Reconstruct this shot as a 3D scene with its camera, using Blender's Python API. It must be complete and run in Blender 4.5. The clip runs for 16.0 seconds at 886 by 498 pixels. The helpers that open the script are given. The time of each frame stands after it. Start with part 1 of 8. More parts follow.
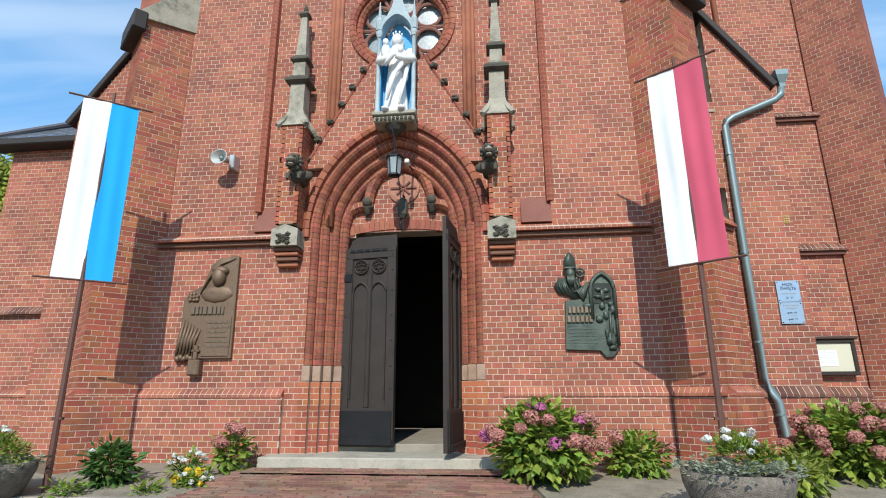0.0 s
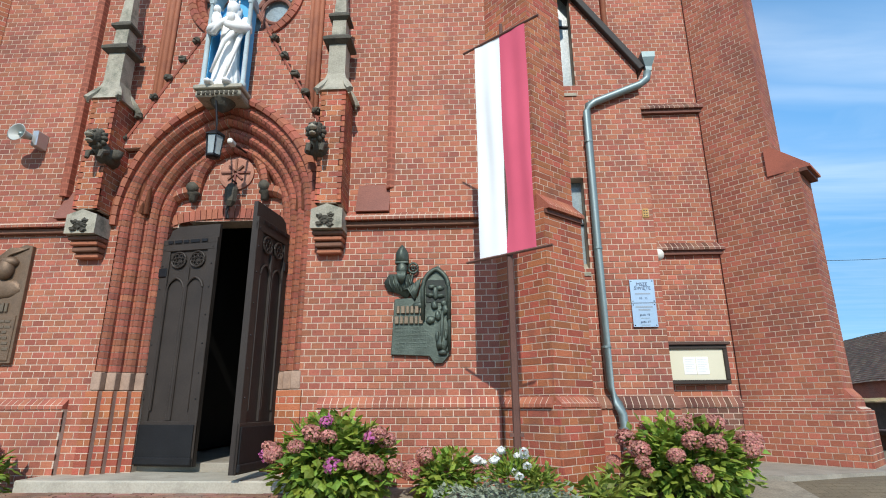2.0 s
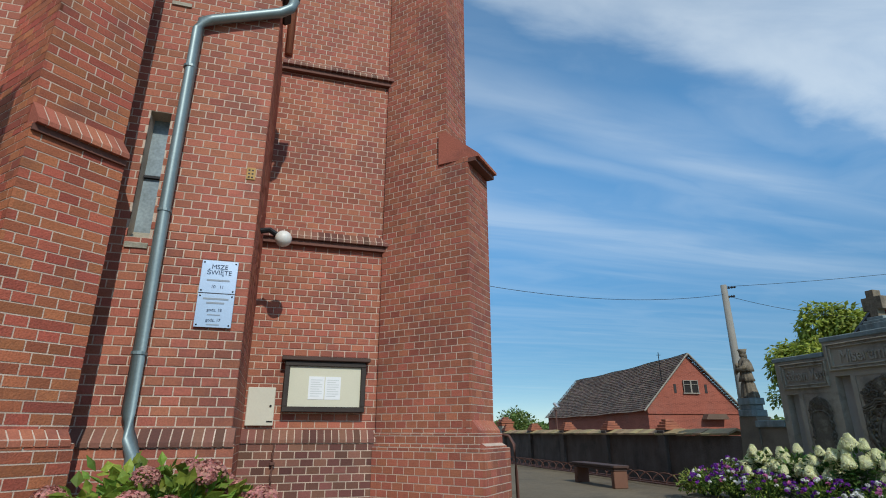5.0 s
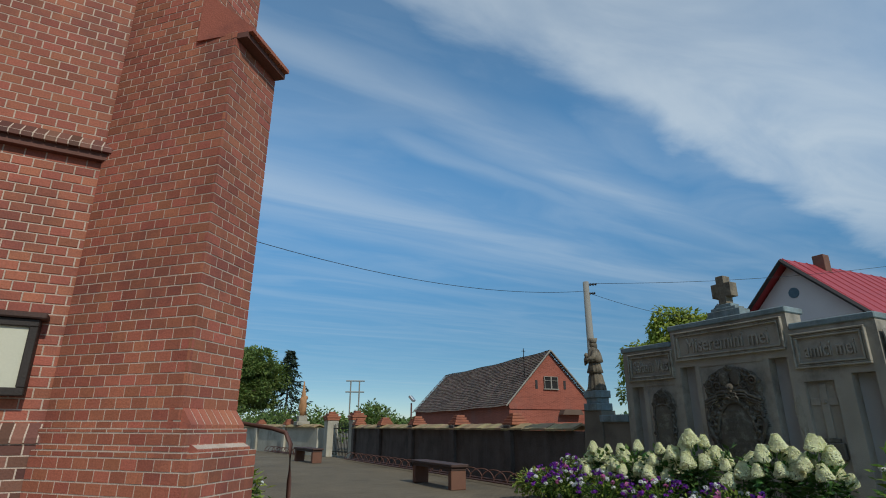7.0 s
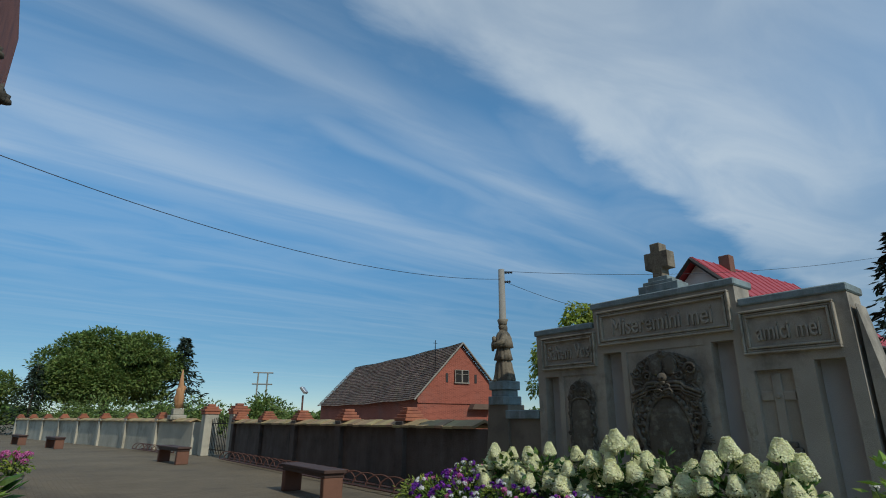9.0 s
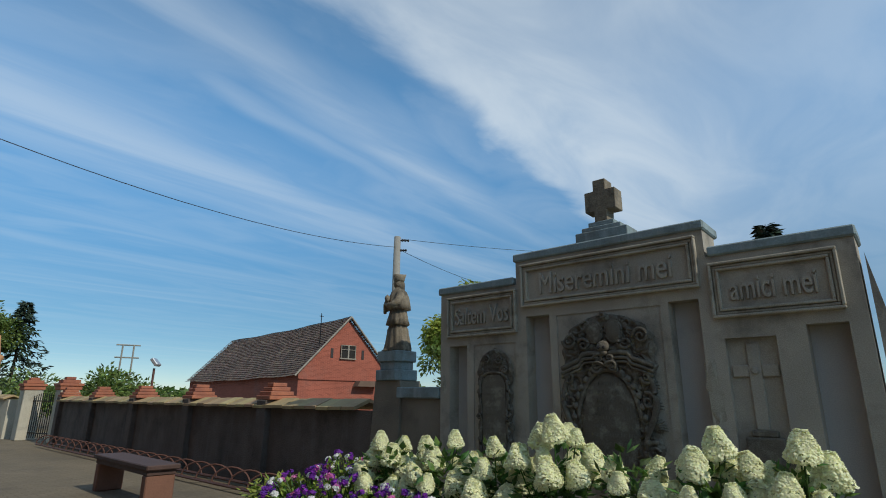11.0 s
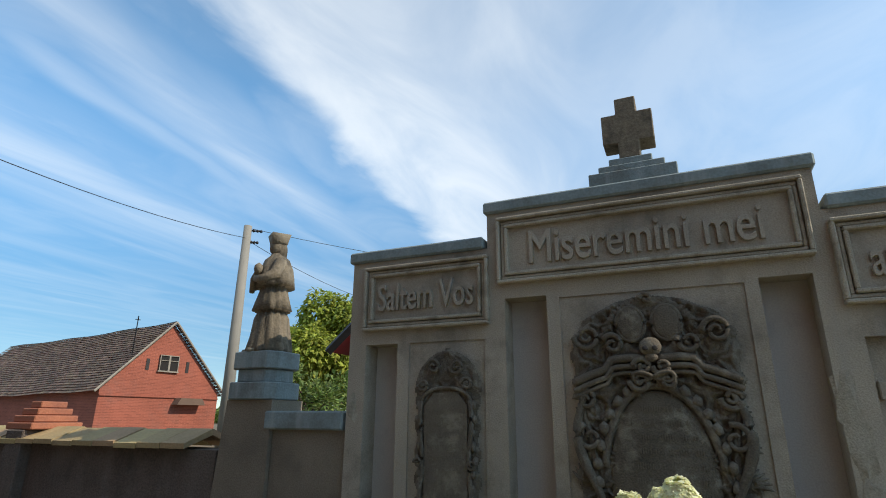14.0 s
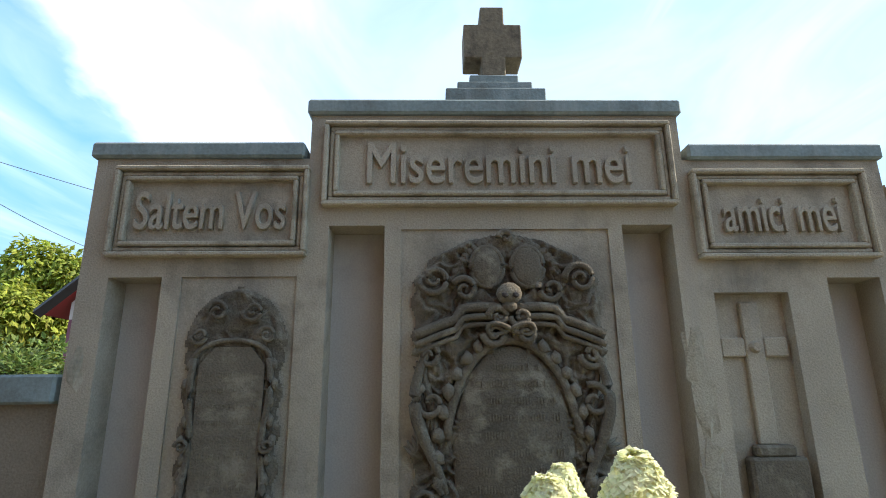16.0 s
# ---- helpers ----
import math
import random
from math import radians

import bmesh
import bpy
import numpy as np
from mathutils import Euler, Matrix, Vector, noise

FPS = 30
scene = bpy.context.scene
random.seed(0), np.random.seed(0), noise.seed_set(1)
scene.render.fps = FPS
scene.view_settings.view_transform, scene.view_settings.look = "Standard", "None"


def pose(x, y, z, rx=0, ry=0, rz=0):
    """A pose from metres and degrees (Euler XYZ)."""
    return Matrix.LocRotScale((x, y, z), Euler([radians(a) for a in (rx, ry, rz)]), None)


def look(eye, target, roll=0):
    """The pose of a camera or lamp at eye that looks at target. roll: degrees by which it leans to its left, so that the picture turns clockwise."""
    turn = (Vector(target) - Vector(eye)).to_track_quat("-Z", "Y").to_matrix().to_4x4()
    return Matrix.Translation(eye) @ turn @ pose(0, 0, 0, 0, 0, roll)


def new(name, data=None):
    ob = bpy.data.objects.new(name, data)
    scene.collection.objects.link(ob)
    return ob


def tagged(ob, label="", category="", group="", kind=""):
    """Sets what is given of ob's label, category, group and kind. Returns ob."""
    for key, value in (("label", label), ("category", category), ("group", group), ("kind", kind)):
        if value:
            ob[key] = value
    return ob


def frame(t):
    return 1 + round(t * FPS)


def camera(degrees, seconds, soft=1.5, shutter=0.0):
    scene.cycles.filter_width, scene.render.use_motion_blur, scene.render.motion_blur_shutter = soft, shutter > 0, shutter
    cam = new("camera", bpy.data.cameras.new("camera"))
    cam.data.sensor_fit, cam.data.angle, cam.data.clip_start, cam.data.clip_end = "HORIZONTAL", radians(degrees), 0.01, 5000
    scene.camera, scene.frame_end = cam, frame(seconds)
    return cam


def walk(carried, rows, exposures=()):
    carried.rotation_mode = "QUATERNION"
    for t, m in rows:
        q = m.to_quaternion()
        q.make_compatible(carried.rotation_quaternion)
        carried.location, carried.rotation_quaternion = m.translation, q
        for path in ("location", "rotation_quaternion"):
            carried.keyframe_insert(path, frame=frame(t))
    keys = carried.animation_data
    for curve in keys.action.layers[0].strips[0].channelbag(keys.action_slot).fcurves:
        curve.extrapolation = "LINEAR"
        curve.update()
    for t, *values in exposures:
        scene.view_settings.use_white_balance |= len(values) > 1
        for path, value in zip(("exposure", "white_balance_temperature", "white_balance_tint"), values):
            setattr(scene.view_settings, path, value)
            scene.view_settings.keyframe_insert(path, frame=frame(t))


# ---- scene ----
cam = camera(78.6, 16.0, soft=1.0)
METRES, EYE, TILT, LEAN, TURN = 14.8, 1.08, 0.0, 0.0, 6.0
ROWS = [
    (0.0, 0.0, 0.0, 0.0, 0.06, 15.28, 0.22),
    (0.5, 0.0255, 0.0163, 0.002, 0.04, 15.09, 0.22),
    (1.0, 0.057, 0.0282, 0.003, -0.62, 15.46, 0.29),
    (1.5, 0.0908, 0.0403, 0.002, -1.46, 15.83, 0.31),
    (2.0, 0.1257, 0.0541, 0.0021, -2.83, 16.05, 0.26),
    (2.5, 0.1577, 0.0652, 0.0029, -3.81, 16.29, 0.21),
    (3.0, 0.1915, 0.0809, 0.0031, -5.33, 16.58, 0.14),
    (3.5, 0.2248, 0.0946, 0.0046, -9.02, 17.06, 0.06),
    (4.0, 0.2532, 0.1146, 0.0046, -13.08, 17.3, -0.06),
    (4.5, 0.2848, 0.1341, 0.0058, -18.05, 18.08, -0.11),
    (5.0, 0.3142, 0.1533, 0.0061, -22.5, 18.69, -0.03),
    (7.5, 0.4591, 0.2544, 0.0065, -37.69, 18.0, -0.23),
    (8.0, 0.488, 0.2764, 0.0065, -40.19, 17.92, -0.26),
    (8.5, 0.5154, 0.2983, 0.0079, -41.85, 17.62, -0.18),
    (9.0, 0.5429, 0.3208, 0.0098, -43.76, 17.64, -0.31),
    (9.5, 0.571, 0.3397, 0.0107, -47.02, 17.74, -0.11),
    (10.0, 0.5958, 0.3626, 0.0107, -49.83, 17.3, -0.35),
    (12.5, 0.7008, 0.4687, 0.0152, -63.58, 14.11, -0.39),
    (13.0, 0.7214, 0.4886, 0.0163, -66.18, 15.3, -0.19),
    (13.5, 0.7377, 0.5086, 0.0171, -68.82, 16.33, -0.19),
    (14.0, 0.7531, 0.5282, 0.0175, -72.2, 17.45, -0.35),
    (14.5, 0.7719, 0.5413, 0.0156, -76.41, 16.86, -0.05),
    (15.0, 0.7836, 0.5565, 0.0169, -82.51, 15.95, -0.05),
    (15.5, 0.7968, 0.5581, 0.016, -91.4, 15.86, 0.28),
    (16.0, 0.8081, 0.5582, 0.0144, -97.17, 14.84, 0.58),
]
EXPOSURES = [(0.0, -0.14, 6500, 9), (3.0, -0.22, 6500, 9), (5.0, -0.72, 6400, 8), (7.5, -1.02, 6500, 7), (9.5, -1.02, 6500, 7), (12.5, -0.46, 7000, 10), (14.5, -0.06, 7250, 12), (16.0, 0.58, 7250, 12)]
walk(cam, [(t, pose(0, 0, EYE, TILT, LEAN, TURN) @ pose(METRES * x, METRES * y, METRES * z, 90 + pitch, roll, yaw)) for t, x, y, z, yaw, pitch, roll in ROWS],
     exposures=EXPOSURES)

# ---- light ----
SUN_TRAVEL = Vector((-0.03, 0.79, -0.63)).normalized()
to_sun = -SUN_TRAVEL
world = bpy.data.worlds.new("sky_world")
scene.world = world
world.use_nodes = True
wn, wl = world.node_tree.nodes, world.node_tree.links
wn.clear()
w_out = wn.new("ShaderNodeOutputWorld")
w_bg = wn.new("ShaderNodeBackground")
w_bg.inputs[1].default_value = 0.15
sky = wn.new("ShaderNodeTexSky")
sky.sky_type = "NISHITA"
sky.sun_disc = False
sky.sun_elevation = math.asin(to_sun.z)
sky.sun_rotation = math.atan2(to_sun.x, to_sun.y)
sky.air_density, sky.dust_density, sky.ozone_density = 0.9, 0.0, 3.0
sky.altitude = 2500
# thin cirrus, drawn on a flat layer high overhead
w_tc = wn.new("ShaderNodeTexCoord")
w_sep = wn.new("ShaderNodeSeparateXYZ")
w_max = wn.new("ShaderNodeMath"); w_max.operation = "MAXIMUM"; w_max.inputs[1].default_value = 0.04
w_dx = wn.new("ShaderNodeMath"); w_dx.operation = "DIVIDE"
w_dy = wn.new("ShaderNodeMath"); w_dy.operation = "DIVIDE"
w_cmb = wn.new("ShaderNodeCombineXYZ")
wl.new(w_tc.outputs["Generated"], w_sep.inputs[0])
wl.new(w_sep.outputs[2], w_max.inputs[0])
wl.new(w_sep.outputs[0], w_dx.inputs[0]); wl.new(w_max.outputs[0], w_dx.inputs[1])
wl.new(w_sep.outputs[1], w_dy.inputs[0]); wl.new(w_max.outputs[0], w_dy.inputs[1])
wl.new(w_dx.outputs[0], w_cmb.inputs[0]); wl.new(w_dy.outputs[0], w_cmb.inputs[1])
def cloud_layer(angle, sx, sy, scale, lo, hi, shift, warp=1.2):
    mp = wn.new("ShaderNodeMapping")
    mp.inputs["Rotation"].default_value = (0, 0, radians(angle))
    mp.inputs["Scale"].default_value = (sx, sy, 1)
    mp.inputs["Location"].default_value = (shift, shift * 0.37, 0)
    ns = wn.new("ShaderNodeTexNoise")
    ns.inputs["Scale"].default_value = scale
    ns.inputs["Detail"].default_value = 6
    ns.inputs["Roughness"].default_value = 0.52
    ns.inputs["Distortion"].default_value = warp
    rp = wn.new("ShaderNodeMapRange")
    rp.interpolation_type = "SMOOTHSTEP"
    rp.inputs[1].default_value, rp.inputs[2].default_value = lo, hi
    wl.new(w_cmb.outputs[0], mp.inputs[0]); wl.new(mp.outputs[0], ns.inputs["Vector"]); wl.new(ns.outputs["Fac"], rp.inputs[0])
    return rp.outputs[0]
c1 = cloud_layer(62, 0.16, 1.0, 1.5, 0.44, 0.95, 3.1, 0.7)
c3 = cloud_layer(48, 0.35, 1.0, 2.2, 0.30, 0.75, 9.3)
# a broad veil that ends along a ragged line, and long drawn-out streaks beside it
def w_math(op, a, b=None, c=None):
    m = wn.new("ShaderNodeMath"); m.operation = op
    for i, v in enumerate((a, b, c)):
        if v is None:
            continue
        if isinstance(v, (int, float)):
            m.inputs[i].default_value = v
        else:
            wl.new(v, m.inputs[i])
    return m.outputs[0]
def w_step(v, lo, hi, a=0.0, b=1.0):
    m = wn.new("ShaderNodeMapRange"); m.interpolation_type = "SMOOTHSTEP"
    wl.new(v, m.inputs[0])
    m.inputs[1].default_value, m.inputs[2].default_value, m.inputs[3].default_value, m.inputs[4].default_value = lo, hi, a, b
    return m.outputs[0]
def w_noise(scale, detail, rough, sx=1.0, warp=0.0):
    mp = wn.new("ShaderNodeMapping"); mp.inputs["Scale"].default_value = (sx, 1, 1)
    ns = wn.new("ShaderNodeTexNoise")
    ns.inputs["Scale"].default_value, ns.inputs["Detail"].default_value, ns.inputs["Roughness"].default_value, ns.inputs["Distortion"].default_value = scale, detail, rough, warp
    wl.new(w_cmb.outputs[0], mp.inputs[0]); wl.new(mp.outputs[0], ns.inputs["Vector"])
    return ns.outputs["Fac"]
v_sep = wn.new("ShaderNodeSeparateXYZ"); wl.new(w_cmb.outputs[0], v_sep.inputs[0])
across = w_math("MULTIPLY_ADD", v_sep.outputs[0], -0.12, v_sep.outputs[1])
ragged = w_math("MULTIPLY_ADD", w_noise(2.6, 7, 0.55, 0.6, 0.4), 0.42, across)
v_edge = w_step(ragged, 1.24, 1.02, 0.0, 0.92)
v_thin = w_step(across, -0.15, 0.66, 0.50, 1.0)
v_text = w_step(w_noise(2.2, 6, 0.55, 0.45, 0.8), 0.28, 0.72, 0.60, 1.06)
c2 = w_math("MULTIPLY", w_math("MULTIPLY", v_edge, v_thin), v_text)
bent = w_math("MULTIPLY_ADD", w_noise(0.9, 4, 0.5, 0.5), 0.7, w_math("SUBTRACT", across, 0.35))
fibre = w_step(w_noise(3.6, 6, 0.55, 0.16, 0.5), 0.30, 0.70, 0.35, 1.0)
bands = None
for centre, width, amount in ((1.30, 0.15, 0.50), (1.52, 0.08, 0.34), (2.22, 0.40, 0.56), (4.15, 0.16, 0.36), (5.2, 0.22, 0.28)):
    q = w_math("DIVIDE", w_math("SUBTRACT", bent, centre), width)
    g = w_math("MULTIPLY", w_math("EXPONENT", w_math("MULTIPLY", w_math("MULTIPLY", q, q), -1.0)), amount)
    bands = g if bands is None else w_math("MAXIMUM", bands, g)
bands = w_math("MULTIPLY", bands, fibre)
c3b = w_math("MULTIPLY", c3, 0.28)
w_add = wn.new("ShaderNodeMath"); w_add.operation = "MAXIMUM"
wl.new(w_math("MAXIMUM", w_math("MAXIMUM", c1, c3b), bands), w_add.inputs[0]); wl.new(c2, w_add.inputs[1])
w_mul = wn.new("ShaderNodeMath"); w_mul.operation = "MULTIPLY"; w_mul.inputs[1].default_value = 0.72
wl.new(w_math("MULTIPLY", w_add.outputs[0], w_step(w_sep.outputs[2], 0.06, 0.40, 0.30, 1.0)), w_mul.inputs[0])
sky_tint = wn.new("ShaderNodeHueSaturation"); sky_tint.inputs["Saturation"].default_value = 1.14; sky_tint.inputs["Value"].default_value = 2.15; sky_tint.inputs["Hue"].default_value = 0.485
wl.new(sky.outputs[0], sky_tint.inputs["Color"])
# clear dry air: the blue stays deep down to a few degrees over the horizon
low_air = w_step(w_sep.outputs[2], 0.05, 0.52, 0.42, 1.20)
air_mix = wn.new("ShaderNodeVectorMath"); air_mix.operation = "SCALE"
wl.new(sky_tint.outputs[0], air_mix.inputs[0]); wl.new(low_air, air_mix.inputs["Scale"])
w_mix = wn.new("ShaderNodeMix"); w_mix.data_type = "RGBA"
w_mix.inputs[7].default_value = (8.5, 9.4, 10.2, 1)
wl.new(w_mul.outputs[0], w_mix.inputs[0]); wl.new(air_mix.outputs[0], w_mix.inputs[6])
wl.new(w_mix.outputs[2], w_bg.inputs[0]); wl.new(w_bg.outputs[0], w_out.inputs[0])
sun = new("sun", bpy.data.lights.new("sun", "SUN"))
sun.data.energy, sun.data.angle, sun.data.color = 4.7, radians(0.53), (1.0, 0.95, 0.86)
sun.matrix_world = look((0, -20, 20), Vector((0, -20, 20)) + SUN_TRAVEL)

# ---- materials ----
def mat(name, col, rough=0.8, var=0.25, scale=3.0, fine=45.0, bump=0.25, metal=0.0, rnd="", rvar=0.35, hue=0.02, stain=None, stain_amount=0.5, stain_scale=1.2, spec=0.4, streak=None, streak_amount=0.6):
    m = bpy.data.materials.new(name)
    m.use_nodes = True
    n, l = m.node_tree.nodes, m.node_tree.links
    b = n["Principled BSDF"]
    b.inputs["Roughness"].default_value, b.inputs["Metallic"].default_value = rough, metal
    b.inputs["Specular IOR Level"].default_value = spec
    geo = n.new("ShaderNodeNewGeometry")
    n1, n2 = n.new("ShaderNodeTexNoise"), n.new("ShaderNodeTexNoise")
    n1.inputs["Scale"].default_value, n1.inputs["Detail"].default_value = scale, 5
    n2.inputs["Scale"].default_value, n2.inputs["Detail"].default_value = fine, 4
    l.new(geo.outputs["Position"], n1.inputs["Vector"]); l.new(geo.outputs["Position"], n2.inputs["Vector"])
    hsv = n.new("ShaderNodeHueSaturation")
    hsv.inputs["Color"].default_value = (*col, 1)
    add = n.new("ShaderNodeMath"); add.operation = "ADD"
    l.new(n1.outputs["Fac"], add.inputs[0]); l.new(n2.outputs["Fac"], add.inputs[1])
    mr = n.new("ShaderNodeMapRange")
    mr.inputs[1].default_value, mr.inputs[2].default_value = 0.6, 1.4
    mr.inputs[3].default_value, mr.inputs[4].default_value = 1 - var, 1 + var
    l.new(add.outputs[0], mr.inputs[0])
    val = mr.outputs[0]
    if rnd:
        src = geo.outputs["Random Per Island"] if rnd == "island" else n.new("ShaderNodeObjectInfo").outputs["Random"]
        r2 = n.new("ShaderNodeMapRange")
        r2.inputs[3].default_value, r2.inputs[4].default_value = 1 - rvar, 1 + rvar
        l.new(src, r2.inputs[0])
        mu = n.new("ShaderNodeMath"); mu.operation = "MULTIPLY"
        l.new(val, mu.inputs[0]); l.new(r2.outputs[0], mu.inputs[1])
        val = mu.outputs[0]
        fr = n.new("ShaderNodeMath"); fr.operation = "MULTIPLY"; fr.inputs[1].default_value = 7.31
        fc = n.new("ShaderNodeMath"); fc.operation = "FRACT"
        r3 = n.new("ShaderNodeMapRange")
        r3.inputs[3].default_value, r3.inputs[4].default_value = 0.5 - hue, 0.5 + hue
        l.new(src, fr.inputs[0]); l.new(fr.outputs[0], fc.inputs[0]); l.new(fc.outputs[0], r3.inputs[0])
        l.new(r3.outputs[0], hsv.inputs["Hue"])
    l.new(val, hsv.inputs["Value"])
    out = hsv.outputs[0]
    if stain:
        n3 = n.new("ShaderNodeTexNoise")
        n3.inputs["Scale"].default_value, n3.inputs["Detail"].default_value, n3.inputs["Roughness"].default_value = stain_scale, 8, 0.65
        l.new(geo.outputs["Position"], n3.inputs["Vector"])
        r4 = n.new("ShaderNodeMapRange"); r4.interpolation_type = "SMOOTHSTEP"
        r4.inputs[1].default_value, r4.inputs[2].default_value, r4.inputs[4].default_value = 0.48, 0.68, stain_amount
        l.new(n3.outputs["Fac"], r4.inputs[0])
        mx = n.new("ShaderNodeMix"); mx.data_type = "RGBA"
        mx.inputs[7].default_value = (*stain, 1)
        l.new(r4.outputs[0], mx.inputs[0]); l.new(out, mx.inputs[6])
        out = mx.outputs[2]
    if streak:
        # rain runs down the face: noise drawn out along z
        mp = n.new("ShaderNodeMapping"); mp.inputs["Scale"].default_value = (7.0, 7.0, 0.7)
        n4 = n.new("ShaderNodeTexNoise"); n4.inputs["Scale"].default_value, n4.inputs["Detail"].default_value, n4.inputs["Roughness"].default_value = 1.0, 7, 0.7
        l.new(geo.outputs["Position"], mp.inputs[0]); l.new(mp.outputs[0], n4.inputs["Vector"])
        r5 = n.new("ShaderNodeMapRange"); r5.interpolation_type = "SMOOTHSTEP"
        r5.inputs[1].default_value, r5.inputs[2].default_value, r5.inputs[4].default_value = 0.47, 0.70, streak_amount
        l.new(n4.outputs["Fac"], r5.inputs[0])
        mx = n.new("ShaderNodeMix"); mx.data_type = "RGBA"
        mx.inputs[7].default_value = (*streak, 1)
        l.new(r5.outputs[0], mx.inputs[0]); l.new(out, mx.inputs[6])
        out = mx.outputs[2]
    l.new(out, b.inputs["Base Color"])
    if bump:
        bp = n.new("ShaderNodeBump")
        bp.inputs["Strength"].default_value, bp.inputs["Distance"].default_value = bump, 0.01
        l.new(add.outputs[0], bp.inputs["Height"]); l.new(bp.outputs[0], b.inputs["Normal"])
    return m

BRICK = mat("red_brick", (0.345, 0.112, 0.066), 0.78, 0.30, 0.9, 75, 0.35, rnd="island", rvar=0.20, hue=0.008, stain=(0.16, 0.058, 0.046), stain_amount=0.55, stain_scale=1.6)
BRICK_ONE = mat("red_brick_piece", (0.345, 0.112, 0.066), 0.78, 0.30, 0.9, 75, 0.35, rnd="object", rvar=0.20, hue=0.008, stain=(0.16, 0.058, 0.046), stain_amount=0.55, stain_scale=1.6)
BRICK_ORANGE = mat("orange_brick", (0.36, 0.105, 0.052), 0.78, 0.30, 1.2, 75, 0.6, rnd="island", rvar=0.24, hue=0.014, stain=(0.16, 0.06, 0.045), stain_amount=0.6, stain_scale=1.8)
BRICK_DARK = mat("dark_brick", (0.17, 0.07, 0.05), 0.75, 0.25, 2, 60, 0.3, rnd="island", rvar=0.45, hue=0.015)
MORTAR = mat("mortar", (0.56, 0.445, 0.35), 0.95, 0.25, 2.0, 90, 0.6, stain=(0.27, 0.20, 0.15), stain_amount=0.4, stain_scale=2.4)
SANDSTONE = mat("weathered_sandstone", (0.36, 0.33, 0.26), 0.9, 0.3, 5, 50, 0.5, stain=(0.09, 0.10, 0.07), stain_amount=0.75, stain_scale=3.5)
JAMBSTONE = mat("brown_pink_sandstone", (0.36, 0.245, 0.18), 0.9, 0.25, 5, 50, 0.4, stain=(0.2, 0.13, 0.1), stain_amount=0.5, stain_scale=4)
DARKSTONE = mat("soot_stone", (0.085, 0.076, 0.058), 0.9, 0.4, 6, 50, 0.6, stain=(0.04, 0.04, 0.035), stain_amount=0.6, stain_scale=5)
STEPSTONE = mat("step_stone", (0.40, 0.37, 0.30), 0.85, 0.2, 4, 60, 0.35, stain=(0.2, 0.18, 0.14), stain_amount=0.5, stain_scale=3)
DOORWOOD = mat("dark_stained_wood", (0.034, 0.026, 0.021), 0.6, 0.35, 4, 80, 0.3, spec=0.35)
DARKIRON = mat("black_iron", (0.02, 0.02, 0.022), 0.5, 0.3, 6, 60, 0.2, metal=0.6)
KICKPLATE = mat("painted_kick_plate", (0.012, 0.012, 0.013), 0.6, 0.3, 5, 60, 0.2, spec=0.25)
BRONZE = mat("patinated_bronze", (0.085, 0.105, 0.085), 0.5, 0.35, 7, 70, 0.4, metal=0.55, stain=(0.04, 0.045, 0.04), stain_amount=0.6, stain_scale=6)
BRONZE_BROWN = mat("brown_bronze", (0.19, 0.125, 0.08), 0.55, 0.3, 6, 70, 0.4, metal=0.4, stain=(0.08, 0.06, 0.045), stain_amount=0.5, stain_scale=6)
BRONZE_LETTER = mat("rubbed_bronze", (0.21, 0.155, 0.105), 0.45, 0.2, 9, 70, 0.2, metal=0.6)
ZINC = mat("zinc_pipe", (0.23, 0.29, 0.29), 0.45, 0.15, 3, 50, 0.05, metal=0.5)
STEEL = mat("brushed_steel", (0.55, 0.60, 0.66), 0.3, 0.08, 6, 90, 0.03, metal=0.85)
WHITE_CLOTH = mat("white_flag_cloth", (0.82, 0.83, 0.82), 0.85, 0.04, 4, 200, 0.05)
BLUE_CLOTH = mat("blue_flag_cloth", (0.012, 0.38, 0.86), 0.85, 0.06, 4, 200, 0.05)
RED_CLOTH = mat("red_flag_cloth", (0.62, 0.10, 0.16), 0.85, 0.06, 4, 200, 0.05)
RUSTPOLE = mat("brown_painted_pole", (0.12, 0.055, 0.04), 0.6, 0.25, 8, 60, 0.2)
WHITE_STATUE = mat("white_painted_statue", (0.82, 0.81, 0.78), 0.6, 0.06, 8, 60, 0.1)
SKYBLUE = mat("sky_blue_paint", (0.10, 0.42, 0.72), 0.7, 0.12, 5, 60, 0.1)
NICHE_GREY = mat("pale_grey_paint", (0.38, 0.46, 0.48), 0.75, 0.2, 6, 60, 0.2)
GLASS_LEAD = mat("leaded_glass", (0.27, 0.33, 0.35), 0.2, 0.3, 5, 40, 0.1, spec=0.6)
GLASS_DARK = mat("dark_window_glass", (0.05, 0.07, 0.08), 0.12, 0.3, 5, 30, 0.05, spec=0.7)
# near-black that stands in for the lack of light behind openings
UNLIT_INSIDE = mat("unlit_interior_black", (0.02, 0.018, 0.016), 0.9, 0.2, 4, 40, 0.0)
CEMENT = mat("grey_cement_render", (0.37, 0.325, 0.255), 0.95, 0.30, 1.6, 120, 0.5, stain=(0.135, 0.12, 0.095), stain_amount=0.7, stain_scale=1.9, streak=(0.32, 0.30, 0.26), streak_amount=0.45)
CEMENT_SMOOTH = mat("smooth_niche_render", (0.42, 0.39, 0.355), 0.9, 0.16, 1.3, 110, 0.2, stain=(0.19, 0.175, 0.155), stain_amount=0.5, stain_scale=1.3, streak=(0.37, 0.36, 0.35), streak_amount=0.5)
